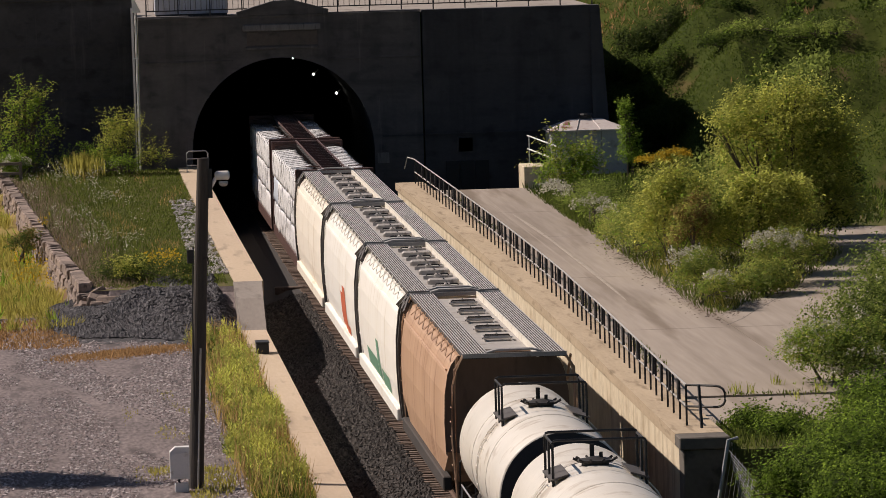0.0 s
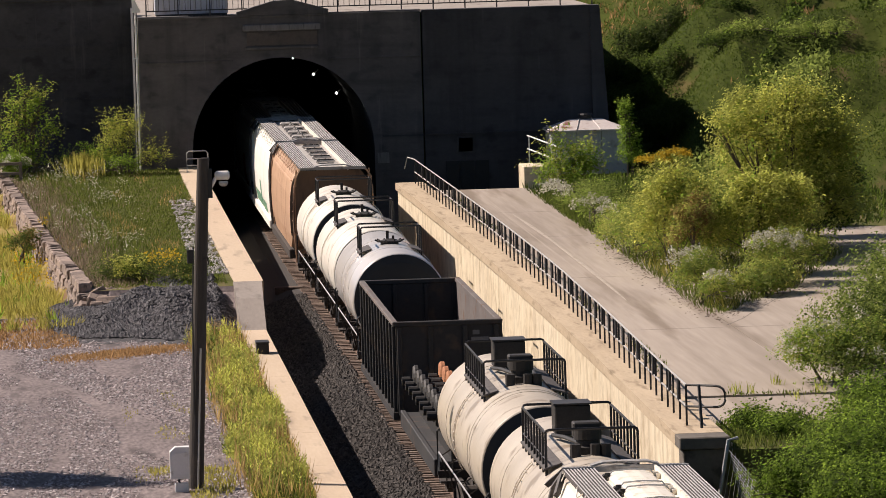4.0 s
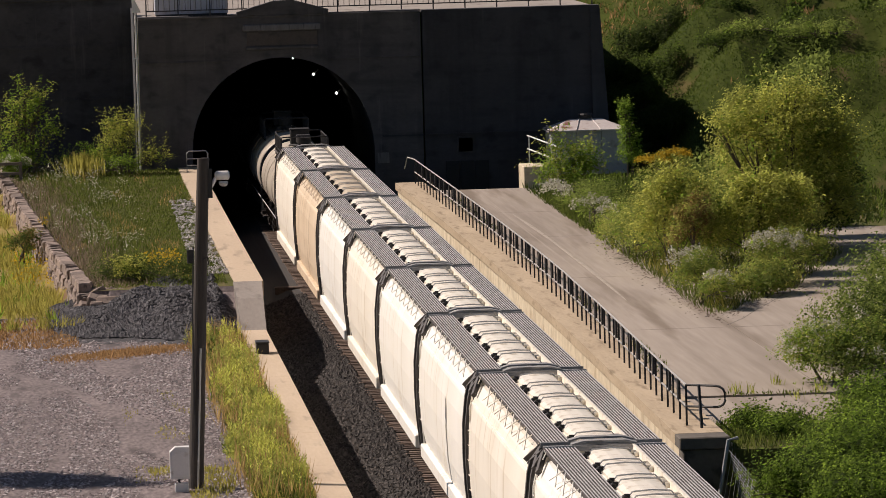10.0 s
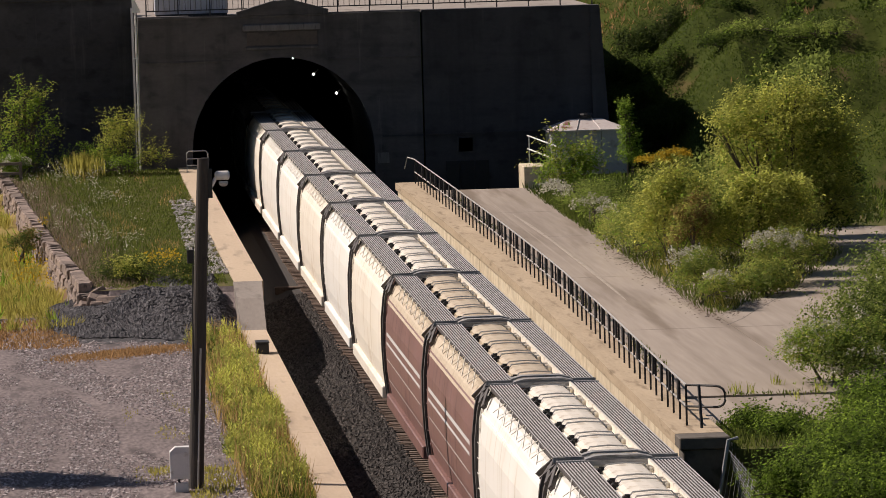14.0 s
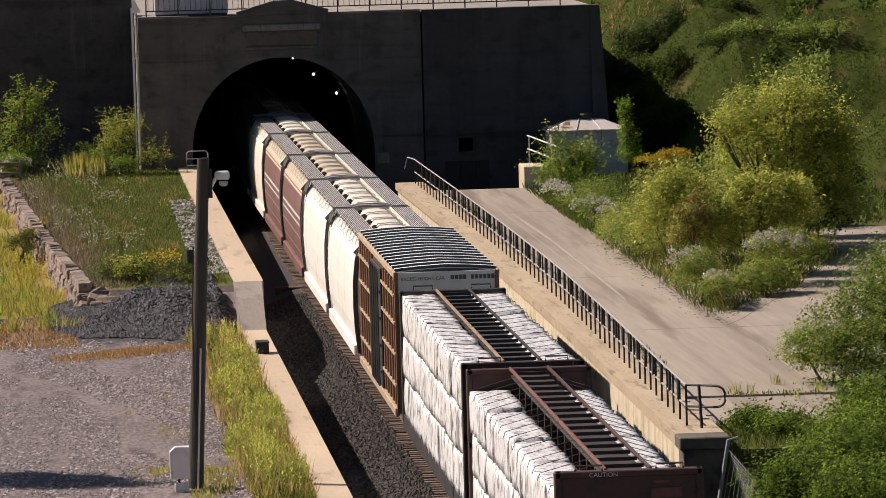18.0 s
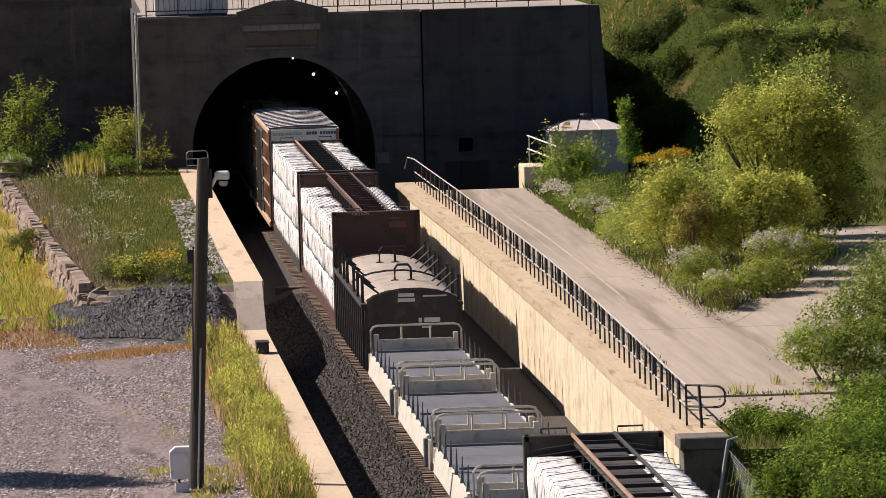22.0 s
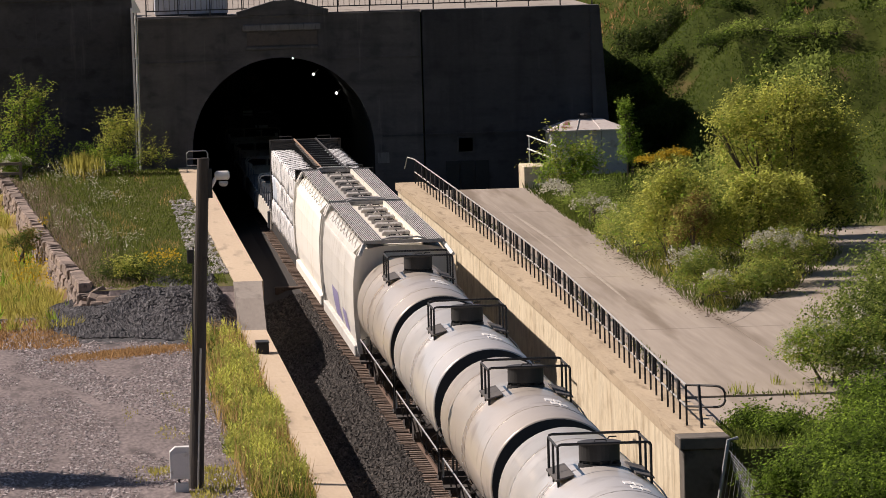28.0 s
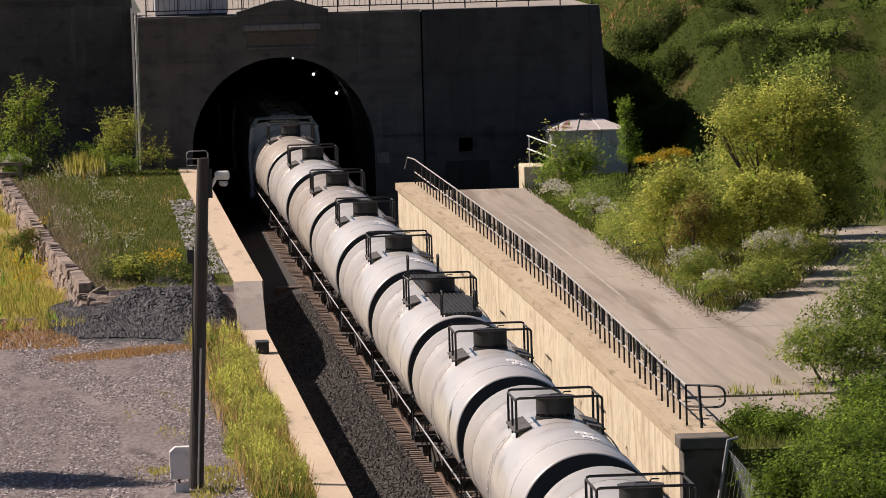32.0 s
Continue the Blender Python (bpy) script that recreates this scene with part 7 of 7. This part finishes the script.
bush("flowering_bush", (13.5, 207.8, 1.95), [(0, 0, 0.9, 1.0, 1.4, 0.8), (0.9, 0.8, 0.8, 0.8, 1.0, 0.7)], LEAF_MID, 150, 14, 0.1, "green shrub with pale flower heads by the pavement", second=LEAF_OLIVE, flowers=(FLOWER_WHITE, [(-0.1, 0, 1.35, 1.0, 1.0, 0.5)], 70))
bush("low_bush", (9.9, 224.0, 1.95), [(0, 0, 0.7, 1.0, 4.5, 0.7), (0.3, 6, 0.6, 0.9, 3.5, 0.6), (0.8, -6, 0.7, 1.2, 4.0, 0.8), (0.9, 2, 1.1, 1.0, 3.0, 0.8)], LEAF_MID, 300, 14, 0.11, "low mixed shrubs along the pavement edge", second=LEAF_OLIVE)
bush("weed_clump", (10.2, 241.0, 1.95), [(0, 0, 0.6, 0.9, 4.0, 0.6), (0.4, 5, 0.8, 1.1, 3.0, 0.7)], LEAF_MID, 150, 14, 0.1, "tall green weeds with white flower heads", "weeds", flowers=(FLOWER_WHITE, [(0.0, 0, 0.85, 0.8, 3.5, 0.35), (-0.4, 12.0, 0.8, 0.6, 3.0, 0.35)], 80))
bush("sumac_bush", (11.2, 261.0, 1.85), [(0, 0, 0.7, 0.8, 1.0, 0.6), (-0.7, 0.4, 1.7, 0.25, 0.3, 0.7), (0.7, 0.2, 1.3, 0.28, 0.4, 0.6), (-1.0, -0.6, 0.8, 0.4, 0.8, 0.5), (0.0, 0.1, 1.4, 0.25, 0.3, 0.6)], LEAF_GREEN, 75, 14, 0.16, "upright green shrub in front of the hut", second=LEAF_OLIVE, length=0.75)
bush("poplar_bush", (14.9, 273.0, 1.95), [(0, 0, 0.9, 0.5, 0.7, 1.0), (-0.05, 0, 1.9, 0.45, 0.6, 0.8), (-0.15, 0.2, 2.9, 0.35, 0.4, 0.6)], LEAF_GREEN, 90, 14, 0.12, "slim green poplar bush behind the hut")
bush("goldenrod_clump", (15.4, 264.0, 1.95), [(0, 0, 0.7, 1.1, 1.3, 0.7), (0.5, 0, 1.1, 0.6, 0.8, 0.3)], LEAF_OLIVE, 70, 12, 0.1, "yellow goldenrod clump on the bank", "flowers", flowers=(FLOWER_YELLOW, [(-0.4, 0, 1.3, 0.7, 1.0, 0.25), (0.6, 0, 1.55, 0.6, 1.0, 0.25)], 90))
for at, r in (((17.6, 284.0, 2.6), 1.65), ((16.6, 297.5, 4.0), 1.6), ((18.9, 296.0, 4.7), 1.5), ((17.2, 290.5, 3.4), 1.5), ((19.6, 303.5, 6.2), 1.6), ((22.6, 300.5, 7.4), 1.1)):
    bush("dark_bush", at, [(0, 0, r * 0.35, r, r, r * 0.65), (r * 0.8, 0.5, r * 0.3, r * 0.7, r * 0.8, r * 0.5), (-r * 0.7, 0.3, r * 0.3, r * 0.7, r * 0.8, r * 0.5), (r * 0.3, -0.6, r * 0.9, r * 0.4, r * 0.4, r * 0.4)], LEAF_HILL if r < 1.6 else LEAF_DARK, int(200 * r), 14, 0.15, "dense dark green bush on the hillside", length=0.6)
hill = random.Random(4)
for k in range(11):
    x, y = hill.uniform(19, 33), hill.uniform(289, 314)
    r = hill.uniform(0.5, 1.1)
    bush("hill_shrub", (x, y, height(x, y) - 0.1), [(0, 0, r * 0.2, r * 1.5, r * 1.6, r * 0.4), (r * 1.1, 0.6, r * 0.2, r, r, r * 0.35), (-r * 0.9, -0.4, r * 0.1, r * 0.8, r, r * 0.3)], LEAF_HILL if k % 2 else LEAF_MID, int(70 * r), 12, 0.14, "small rounded shrub on the grassy hillside")
for at, r in (((12.0, 175.5, 1.8), 1.5), ((14.4, 186.0, 1.8), 1.7), ((16.4, 197.0, 1.8), 1.6), ((13.2, 178.0, 1.8), 1.2), ((10.9, 170.0, 1.8), 1.0)):
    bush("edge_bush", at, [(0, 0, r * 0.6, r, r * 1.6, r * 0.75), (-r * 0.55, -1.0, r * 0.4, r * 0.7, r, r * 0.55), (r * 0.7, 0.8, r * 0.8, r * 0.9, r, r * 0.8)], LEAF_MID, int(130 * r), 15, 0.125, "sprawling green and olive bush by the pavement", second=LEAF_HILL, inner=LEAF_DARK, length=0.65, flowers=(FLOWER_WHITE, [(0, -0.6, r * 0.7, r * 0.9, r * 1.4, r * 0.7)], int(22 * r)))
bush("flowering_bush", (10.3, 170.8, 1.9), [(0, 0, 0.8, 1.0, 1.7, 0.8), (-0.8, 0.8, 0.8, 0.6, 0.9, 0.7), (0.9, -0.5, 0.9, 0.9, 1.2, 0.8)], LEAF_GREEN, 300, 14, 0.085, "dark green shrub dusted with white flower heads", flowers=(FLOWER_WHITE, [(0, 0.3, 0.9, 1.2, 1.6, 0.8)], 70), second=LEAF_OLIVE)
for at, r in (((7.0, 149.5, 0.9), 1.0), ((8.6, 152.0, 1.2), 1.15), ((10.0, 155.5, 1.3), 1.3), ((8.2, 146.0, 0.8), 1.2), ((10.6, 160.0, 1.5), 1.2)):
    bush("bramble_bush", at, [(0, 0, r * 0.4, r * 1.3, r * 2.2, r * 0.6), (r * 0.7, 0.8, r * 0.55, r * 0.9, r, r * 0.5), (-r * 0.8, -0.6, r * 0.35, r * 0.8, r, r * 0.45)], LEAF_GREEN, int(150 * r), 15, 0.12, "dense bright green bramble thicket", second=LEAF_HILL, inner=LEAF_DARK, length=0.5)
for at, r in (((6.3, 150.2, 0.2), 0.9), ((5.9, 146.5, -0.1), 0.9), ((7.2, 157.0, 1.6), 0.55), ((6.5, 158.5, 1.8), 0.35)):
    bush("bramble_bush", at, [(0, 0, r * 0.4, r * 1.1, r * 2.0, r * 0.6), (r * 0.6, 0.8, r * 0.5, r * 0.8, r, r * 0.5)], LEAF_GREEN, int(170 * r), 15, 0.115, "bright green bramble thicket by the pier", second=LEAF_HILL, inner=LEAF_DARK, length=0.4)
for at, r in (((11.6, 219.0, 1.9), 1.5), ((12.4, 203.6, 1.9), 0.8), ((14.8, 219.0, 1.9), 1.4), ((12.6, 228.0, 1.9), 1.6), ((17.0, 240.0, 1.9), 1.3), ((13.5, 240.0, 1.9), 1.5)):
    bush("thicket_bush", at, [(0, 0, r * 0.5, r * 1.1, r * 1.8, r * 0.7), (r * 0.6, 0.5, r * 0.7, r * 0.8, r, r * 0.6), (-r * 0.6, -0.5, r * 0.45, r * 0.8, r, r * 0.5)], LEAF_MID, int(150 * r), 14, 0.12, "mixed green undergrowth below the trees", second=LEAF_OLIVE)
bush("birch_sapling", nearer(-11.9, 291.5, 1.9), [(0, 0, 0.8, 0.9, 0.9, 0.7), (-0.6, 0, 1.7, 0.6, 0.6, 0.5), (0.9, 0, 1.6, 0.5, 0.5, 0.3), (0.1, 0, 2.3, 0.6, 0.6, 0.6), (-0.5, 0, 2.9, 0.4, 0.4, 0.35), (0.5, 0, 3.0, 0.4, 0.4, 0.35), (0.0, 0, 3.6, 0.3, 0.4, 0.35), (0.9, 0, 3.5, 0.25, 0.25, 0.2)], LEAF_GREEN, 75, 14, 0.14, "thin olive-green young birch by the wing wall", "tree", trunk=0.05, second=LEAF_OLIVE, length=0.7)
bush("sallow_bush", nearer(-7.3, 290.0, 1.9), [(-0.2, 0, 1.0, 0.7, 0.9, 0.9), (-0.5, 0.3, 1.9, 0.45, 0.5, 0.6), (0.3, 0.3, 1.9, 0.4, 0.5, 0.6), (1.2, -0.3, 0.5, 0.7, 0.9, 0.5)], LEAF_OLIVE, 80, 14, 0.11, "pale green sallow bush by the portal", second=LEAF_YELLOW, length=0.55)
bush("low_bush", nearer(-9.2, 290.5, 1.9), [(0, 0, 0.6, 1.5, 1.2, 0.6), (-3.2, 0, 0.6, 1.2, 1.0, 0.7), (1.6, -2, 0.3, 0.9, 1.0, 0.4)], LEAF_GREEN, 130, 14, 0.11, "low green scrub at the foot of the wall")
bush("low_bush", (-7.2, 219.3, 1.9), [(0, 0, 0.15, 2.1, 1.5, 0.4), (-1.6, 0.6, 0.1, 0.9, 1.2, 0.4)], LEAF_DARK, 150, 14, 0.09, "dark green creepers over the heap edge", second=GRASS_GREEN)


bush("bramble_bush", (-12.25, 240.0, 1.45), [(0, 0, 0.5, 0.55, 1.8, 0.5), (0.3, 1.2, 0.7, 0.4, 1.0, 0.35)], LEAF_HILL, 70, 14, 0.09, "dark olive bramble hanging over the stone wall", second=LEAF_RUSSET)
bush("goldenrod_bush", (-8.55, 219.6, 1.85), [(0, 0, 0.35, 0.55, 1.6, 0.4), (0.5, 0.8, 0.3, 0.4, 0.9, 0.35)], LEAF_YELLOW, 70, 14, 0.09, "low yellow-green weed bush at the edge of the heap", length=0.35)


def blades(name, material, places, tall, wide, label, lean=0.35):
    """Upright blades of grass in one mesh."""
    n = len(places)
    a = green.uniform(0, math.tau, n)
    h = tall * green.uniform(0.5, 1.25, (n, 1))
    up = unit(np.stack([lean * green.normal(size=n), lean * green.normal(size=n), np.ones(n)], -1)) * h
    side = np.stack([np.cos(a), np.sin(a), np.zeros(n)], -1) * wide
    return tagged(quads(name, material, places + up * 0.5, up * 0.5, side), label, kind="stuff")


def field(n, x0, x1, y0, y1, patch=0.0, seed=0.0, fine=0.35):
    x, y = green.uniform(x0, x1, n), green.uniform(y0, y1, n)
    if patch:
        m = np.array([noise.noise((a * fine, b * fine * 0.16, seed)) > patch for a, b in zip(x, y)])
        x, y = x[m], y[m]
    return x, y


def on_ground(x, y, ok=None):
    z = np.array([height(a, b) for a, b in zip(x, y)])
    p = np.stack([x, y, z - 0.02], -1)
    return p if ok is None else p[ok]


x, y = field(60000, -13, -5.0, 217, 281.2)
blades("meadow_grass", GRASS_GREEN, on_ground(x, y, x > stone_x(y) + 0.25), 0.15, 0.014, "short green meadow grass on the bank")
x, y = field(7000, -13, -5.0, 217, 280, 0.25, 4.0, 0.8)
blades("meadow_weeds", GRASS_STRAW, on_ground(x, y, x > stone_x(y) + 0.25), 0.3, 0.01, "dry yellowish weeds in the meadow")
x, y = field(2000, -12.8, -7.6, 224, 284, 0.08, 9.0, 0.9)
ok = x > stone_x(y) + 0.4
p = on_ground(x, y, ok)
blades("aster_stems", GRASS_GREEN, p, 0.5, 0.02, "tall green aster stems in the meadow")
q = np.repeat(p[::2], 6, 0) + green.normal(size=(len(p[::2]) * 6, 3)) * 0.13 + np.array((0, 0, 0.42))
d = unit(green.normal(size=q.shape))
tagged(quads("aster_heads", FLOWER_WHITE, q, d * 0.026, unit(np.cross(d, green.normal(size=q.shape))) * 0.022), "white aster flower heads in the meadow", kind="stuff")
p = on_ground(*field(60, -7.7, -6.4, 222, 228, 0.1, 2.0))
q = np.repeat(p, 4, 0) + green.normal(size=(len(p) * 4, 3)) * 0.1 + np.array((0, 0, 0.5))
d = unit(green.normal(size=q.shape))
tagged(quads("goldenrod_heads", FLOWER_YELLOW, q, d * 0.05, unit(np.cross(d, green.normal(size=q.shape))) * 0.04), "yellow goldenrod heads in the meadow", kind="stuff")
x, y = field(30000, -14.5, -10.0, 210, 285, -0.12, 8.0, 1.1)
blades("yellow_grass", GRASS_YELLOW, on_ground(x, y, x < stone_x(y) - 1.0 - 0.5 * np.sin(y * 0.5)), 0.55, 0.016, "tall yellow grass below the stone wall")
def stalks(name, material, places, tall, leaf, per, label, lean=0.12):
    """Upright leafy weeds: leaves set round each stem from the ground to its tip."""
    n = len(places)
    h = (tall * green.uniform(0.55, 1.2, n))[:, None]
    way = unit(np.stack([lean * green.normal(size=n), lean * green.normal(size=n), np.ones(n)], -1))
    t = np.tile(np.linspace(0.12, 1.0, per), n)[:, None]
    base = np.repeat(places, per, 0) + np.repeat(way * h, per, 0) * t
    a = green.uniform(0, math.tau, n * per)
    up = np.where(t < 0.85, 0.7, 1.6)[:, 0]
    d = unit(np.stack([np.cos(a), np.sin(a), up], -1))
    s = leaf * (1.15 - 0.55 * t) * green.uniform(0.7, 1.3, (n * per, 1))
    side = unit(np.cross(d, green.normal(size=d.shape)))
    return tagged(quads(name, material, base + d * s, d * s, side * s * 0.3), label, kind="stuff")


cx, cy = green.uniform(-6.3, -5.1, 190), green.uniform(156, 205, 190)
cx = cx - 0.3 * np.sin(cy * 0.35) - 0.12 * (cy < 172)
many = 13
x, y = np.repeat(cx, many) + green.normal(0, 0.16, 190 * many), np.repeat(cy, many) + green.normal(0, 0.5, 190 * many)
tone = np.repeat(green.random(190), many)
ok = (x < -4.97) & ((y < 196.5) | (y > 200.5))
for name, low, high, material, tall, label in (("verge_goldenrod", 0.0, 0.2, LEAF_YELLOW, 0.72, "tall yellow-green goldenrod stems along the wall"), ("verge_weeds", 0.2, 0.62, LEAF_OLIVE, 0.62, "olive-green leafy weeds along the wall"), ("verge_low_weeds", 0.62, 1.1, LEAF_MID, 0.45, "low green weeds along the wall")):
    m = ok & (tone >= low) & (tone < high)
    stalks(name, material, on_ground(x, y, m), tall, 0.075, 18, label)
x, y = field(9000, -6.5, -5.0, 154, 206, -0.1, 6.0, 1.5)
blades("verge_grass", GRASS_YELLOW, on_ground(x, y, (y < 196.5) | (y > 200.5)), 0.34, 0.016, "yellow-green grass along the wall", 0.4)
x, y = field(3600, -9.0, -5.6, 152, 163, 0.1, 12.0, 0.9)
blades("verge_dry_grass", GRASS_YELLOW, on_ground(x, y), 0.2, 0.016, "dry straw-coloured grass at the foot of the pole", 0.5)
x, y = field(2600, -6.8, -5.0, 154, 206, 0.0, 11.0, 1.3)
x2, y2 = field(3500, -14.5, -10.2, 210, 285, 0.1, 21.0, 1.2)
blades("bank_weeds", LEAF_GREEN, on_ground(x2, y2, x2 < stone_x(y2) - 0.35), 0.55, 0.035, "leafy green weeds in the yellow grass", 0.5)
blades("verge_straw", GRASS_STRAW, on_ground(x, y), 0.7, 0.012, "dry straw stalks in the grass verge", 0.2)
x, y = field(12000, -6.5, -5.0, 154, 206, -0.3, 5.0, 1.6)
blades("verge_undergrowth", GRASS_GREEN, on_ground(x, y), 0.3, 0.018, "green undergrowth in the grass verge")
x = green.triangular(-11.6, -8.6, -6.3, 6000)
y = 198.6 + (x + 11.4) * 0.75 + green.normal(0, 0.8, 6000)
blades("straw_strip", GRASS_BROWN, on_ground(x, y), 0.1, 0.02, "strip of short straw-coloured grass across the yard")
x, y = field(3000, -13.8, -10.4, 203, 215, 0.0, 2.0, 0.3)
blades("straw_patch", GRASS_BROWN, on_ground(x, y), 0.16, 0.025, "patch of dry straw grass on the yard")
x, y = field(3600, -9.4, -6.4, 152, 186, 0.2, 17.0, 1.1)
blades("yard_weeds", GRASS_YELLOW, on_ground(x, y), 0.1, 0.015, "sparse weeds in the gravel")
x, y = field(110000, 15.6, 40, 258, 322)
blades("hill_grass", GRASS_HILL, on_ground(x, y), 0.13, 0.03, "rough green grass on the hillside", 0.6)
x, y = field(90000, 15.8, 40, 264, 322)
m = np.array([noise.noise(((a - b * 0.25) * 0.5, b * 0.05, 7.0)) > 0.3 for a, b in zip(x, y)])
p = on_ground(x[m], y[m])
p = p + np.stack([0 * x[m], 0 * x[m], green.random(len(p)) * 0.5], -1)
d = unit(green.normal(size=p.shape))
tagged(quads("hill_bracken", LEAF_HILL, p, d * 0.12, unit(np.cross(d, green.normal(size=p.shape))) * 0.07), "dark bracken streaks on the hillside", kind="stuff")
x, y = field(7000, 15.8, 40, 285, 322, 0.2, 13.0, 0.25)
blades("hill_dry_grass", GRASS_BROWN, on_ground(x, y), 0.4, 0.03, "dry brown grass patches on the hillside", 0.6)
x, y = field(60000, 15.8, 40, 264, 322, 0.3, 3.0, 0.3)
p = on_ground(x, y)
p = p + np.stack([0 * x, 0 * x, green.random(len(p)) * 0.7], -1)
d = unit(green.normal(size=p.shape))
tagged(quads("hill_scrub", LEAF_MID, p, d * 0.11, unit(np.cross(d, green.normal(size=p.shape))) * 0.06), "low leafy scrub patches on the hillside", kind="stuff")
x, y = field(9000, 9.7, 24, 238, 276)
blades("bank_grass", GRASS_HILL, on_ground(x, y), 0.4, 0.03, "rough grass under the bushes")
x, y = field(26000, 9.7, 17.5, 196, 262)
ok = y > np.where(x < 14, 196.5 + (x - 10.4) * 2.9, 207 + (x - 14) * 4.2)
blades("island_weeds", GRASS_GREEN, np.stack([x, y, 0 * x + 1.95], -1)[ok], 0.42, 0.014, "tall green weeds under the bushes", 0.5)
x, y = field(9000, 9.9, 16, 197, 240, 0.05, 5.0, 0.8)
ok = y > np.where(x < 14, 196.5 + (x - 10.4) * 2.9, 207 + (x - 14) * 4.2)
blades("island_straw", GRASS_YELLOW, np.stack([x, y, 0 * x + 1.95], -1)[ok], 0.5, 0.013, "yellow weeds at the pavement edge", 0.3)
x, y = field(2500, 5.6, 6.5, 152, 262, 0.05, 6.0, 0.6)
blades("joint_weeds", GRASS_GREEN, np.stack([x, y, 0 * x + 1.98], -1), 0.2, 0.012, "green weeds along the railing")
x, y = field(500, 7.0, 9.6, 167.9, 168.5)
blades("crack_weeds", GRASS_GREEN, np.stack([x, y, 0 * x + 1.98], -1)[:70], 0.16, 0.02, "weeds in a pavement joint")
tufts = [np.stack([green.normal(a, 0.09, n), green.normal(b, 0.12, n), np.full(n, 1.97)], -1) for a, b, n in ((7.35, 168.5, 60), (7.75, 168.3, 45), (8.75, 170.8, 50), (8.8, 166.4, 30), (9.6, 168.2, 40))]
blades("joint_tufts", LEAF_OLIVE, np.concatenate(tufts)[::2], 0.36, 0.013, "upright yellow-green weed tufts in the pavement joint", 0.25)
x, y = field(9000, 5.6, 12, 146, 160)
blades("near_grass", GRASS_GREEN, on_ground(x, y), 0.3, 0.014, "green grass at the end of the pavement")

x, y = green.normal(-9.4, 0.4, 500), green.normal(278.7, 0.8, 500)
blades("tuft_grass", GRASS_YELLOW, on_ground(x, y), 1.0, 0.03, "tall pale yellow grass tuft by the wing wall", 0.2)
y = green.uniform(217, 275, 7000)
x = np.array([stone_x(b) for b in y]) + 0.3 + np.abs(green.normal(0, 0.95, 7000))
blades("dry_fringe", GRASS_FADED, on_ground(x, y), 0.3, 0.012, "dry brown grass fringe beside the stone wall", 0.5)
bush("flowering_bush", nearer(-12.6, 289.5, 1.9), [(0, 0, 0.4, 0.8, 0.8, 0.5)], LEAF_GREEN, 80, 14, 0.1, "pale flowering weeds below the birch", flowers=(FLOWER_WHITE, [(0, 0, 0.6, 0.8, 0.8, 0.45)], 40))
p = on_ground(*field(120, -12.6, -11.2, 226, 250, 0.0, 31.0, 1.0))
q = np.repeat(p, 4, 0) + green.normal(size=(len(p) * 4, 3)) * 0.09 + np.array((0, 0, 0.5))
d = unit(green.normal(size=q.shape))
tagged(quads("wall_flower_heads", FLOWER_YELLOW, q, d * 0.04, unit(np.cross(d, green.normal(size=q.shape))) * 0.035), "yellow flower heads below the stone wall", kind="stuff")


def motions():
    for ob, start in MOVING:
        walk(ob, [(t, pose(0, start + SPEED * t, 0)) for t in (0.0, 8.0, 16.0, 24.0, 32.0)])


motions()
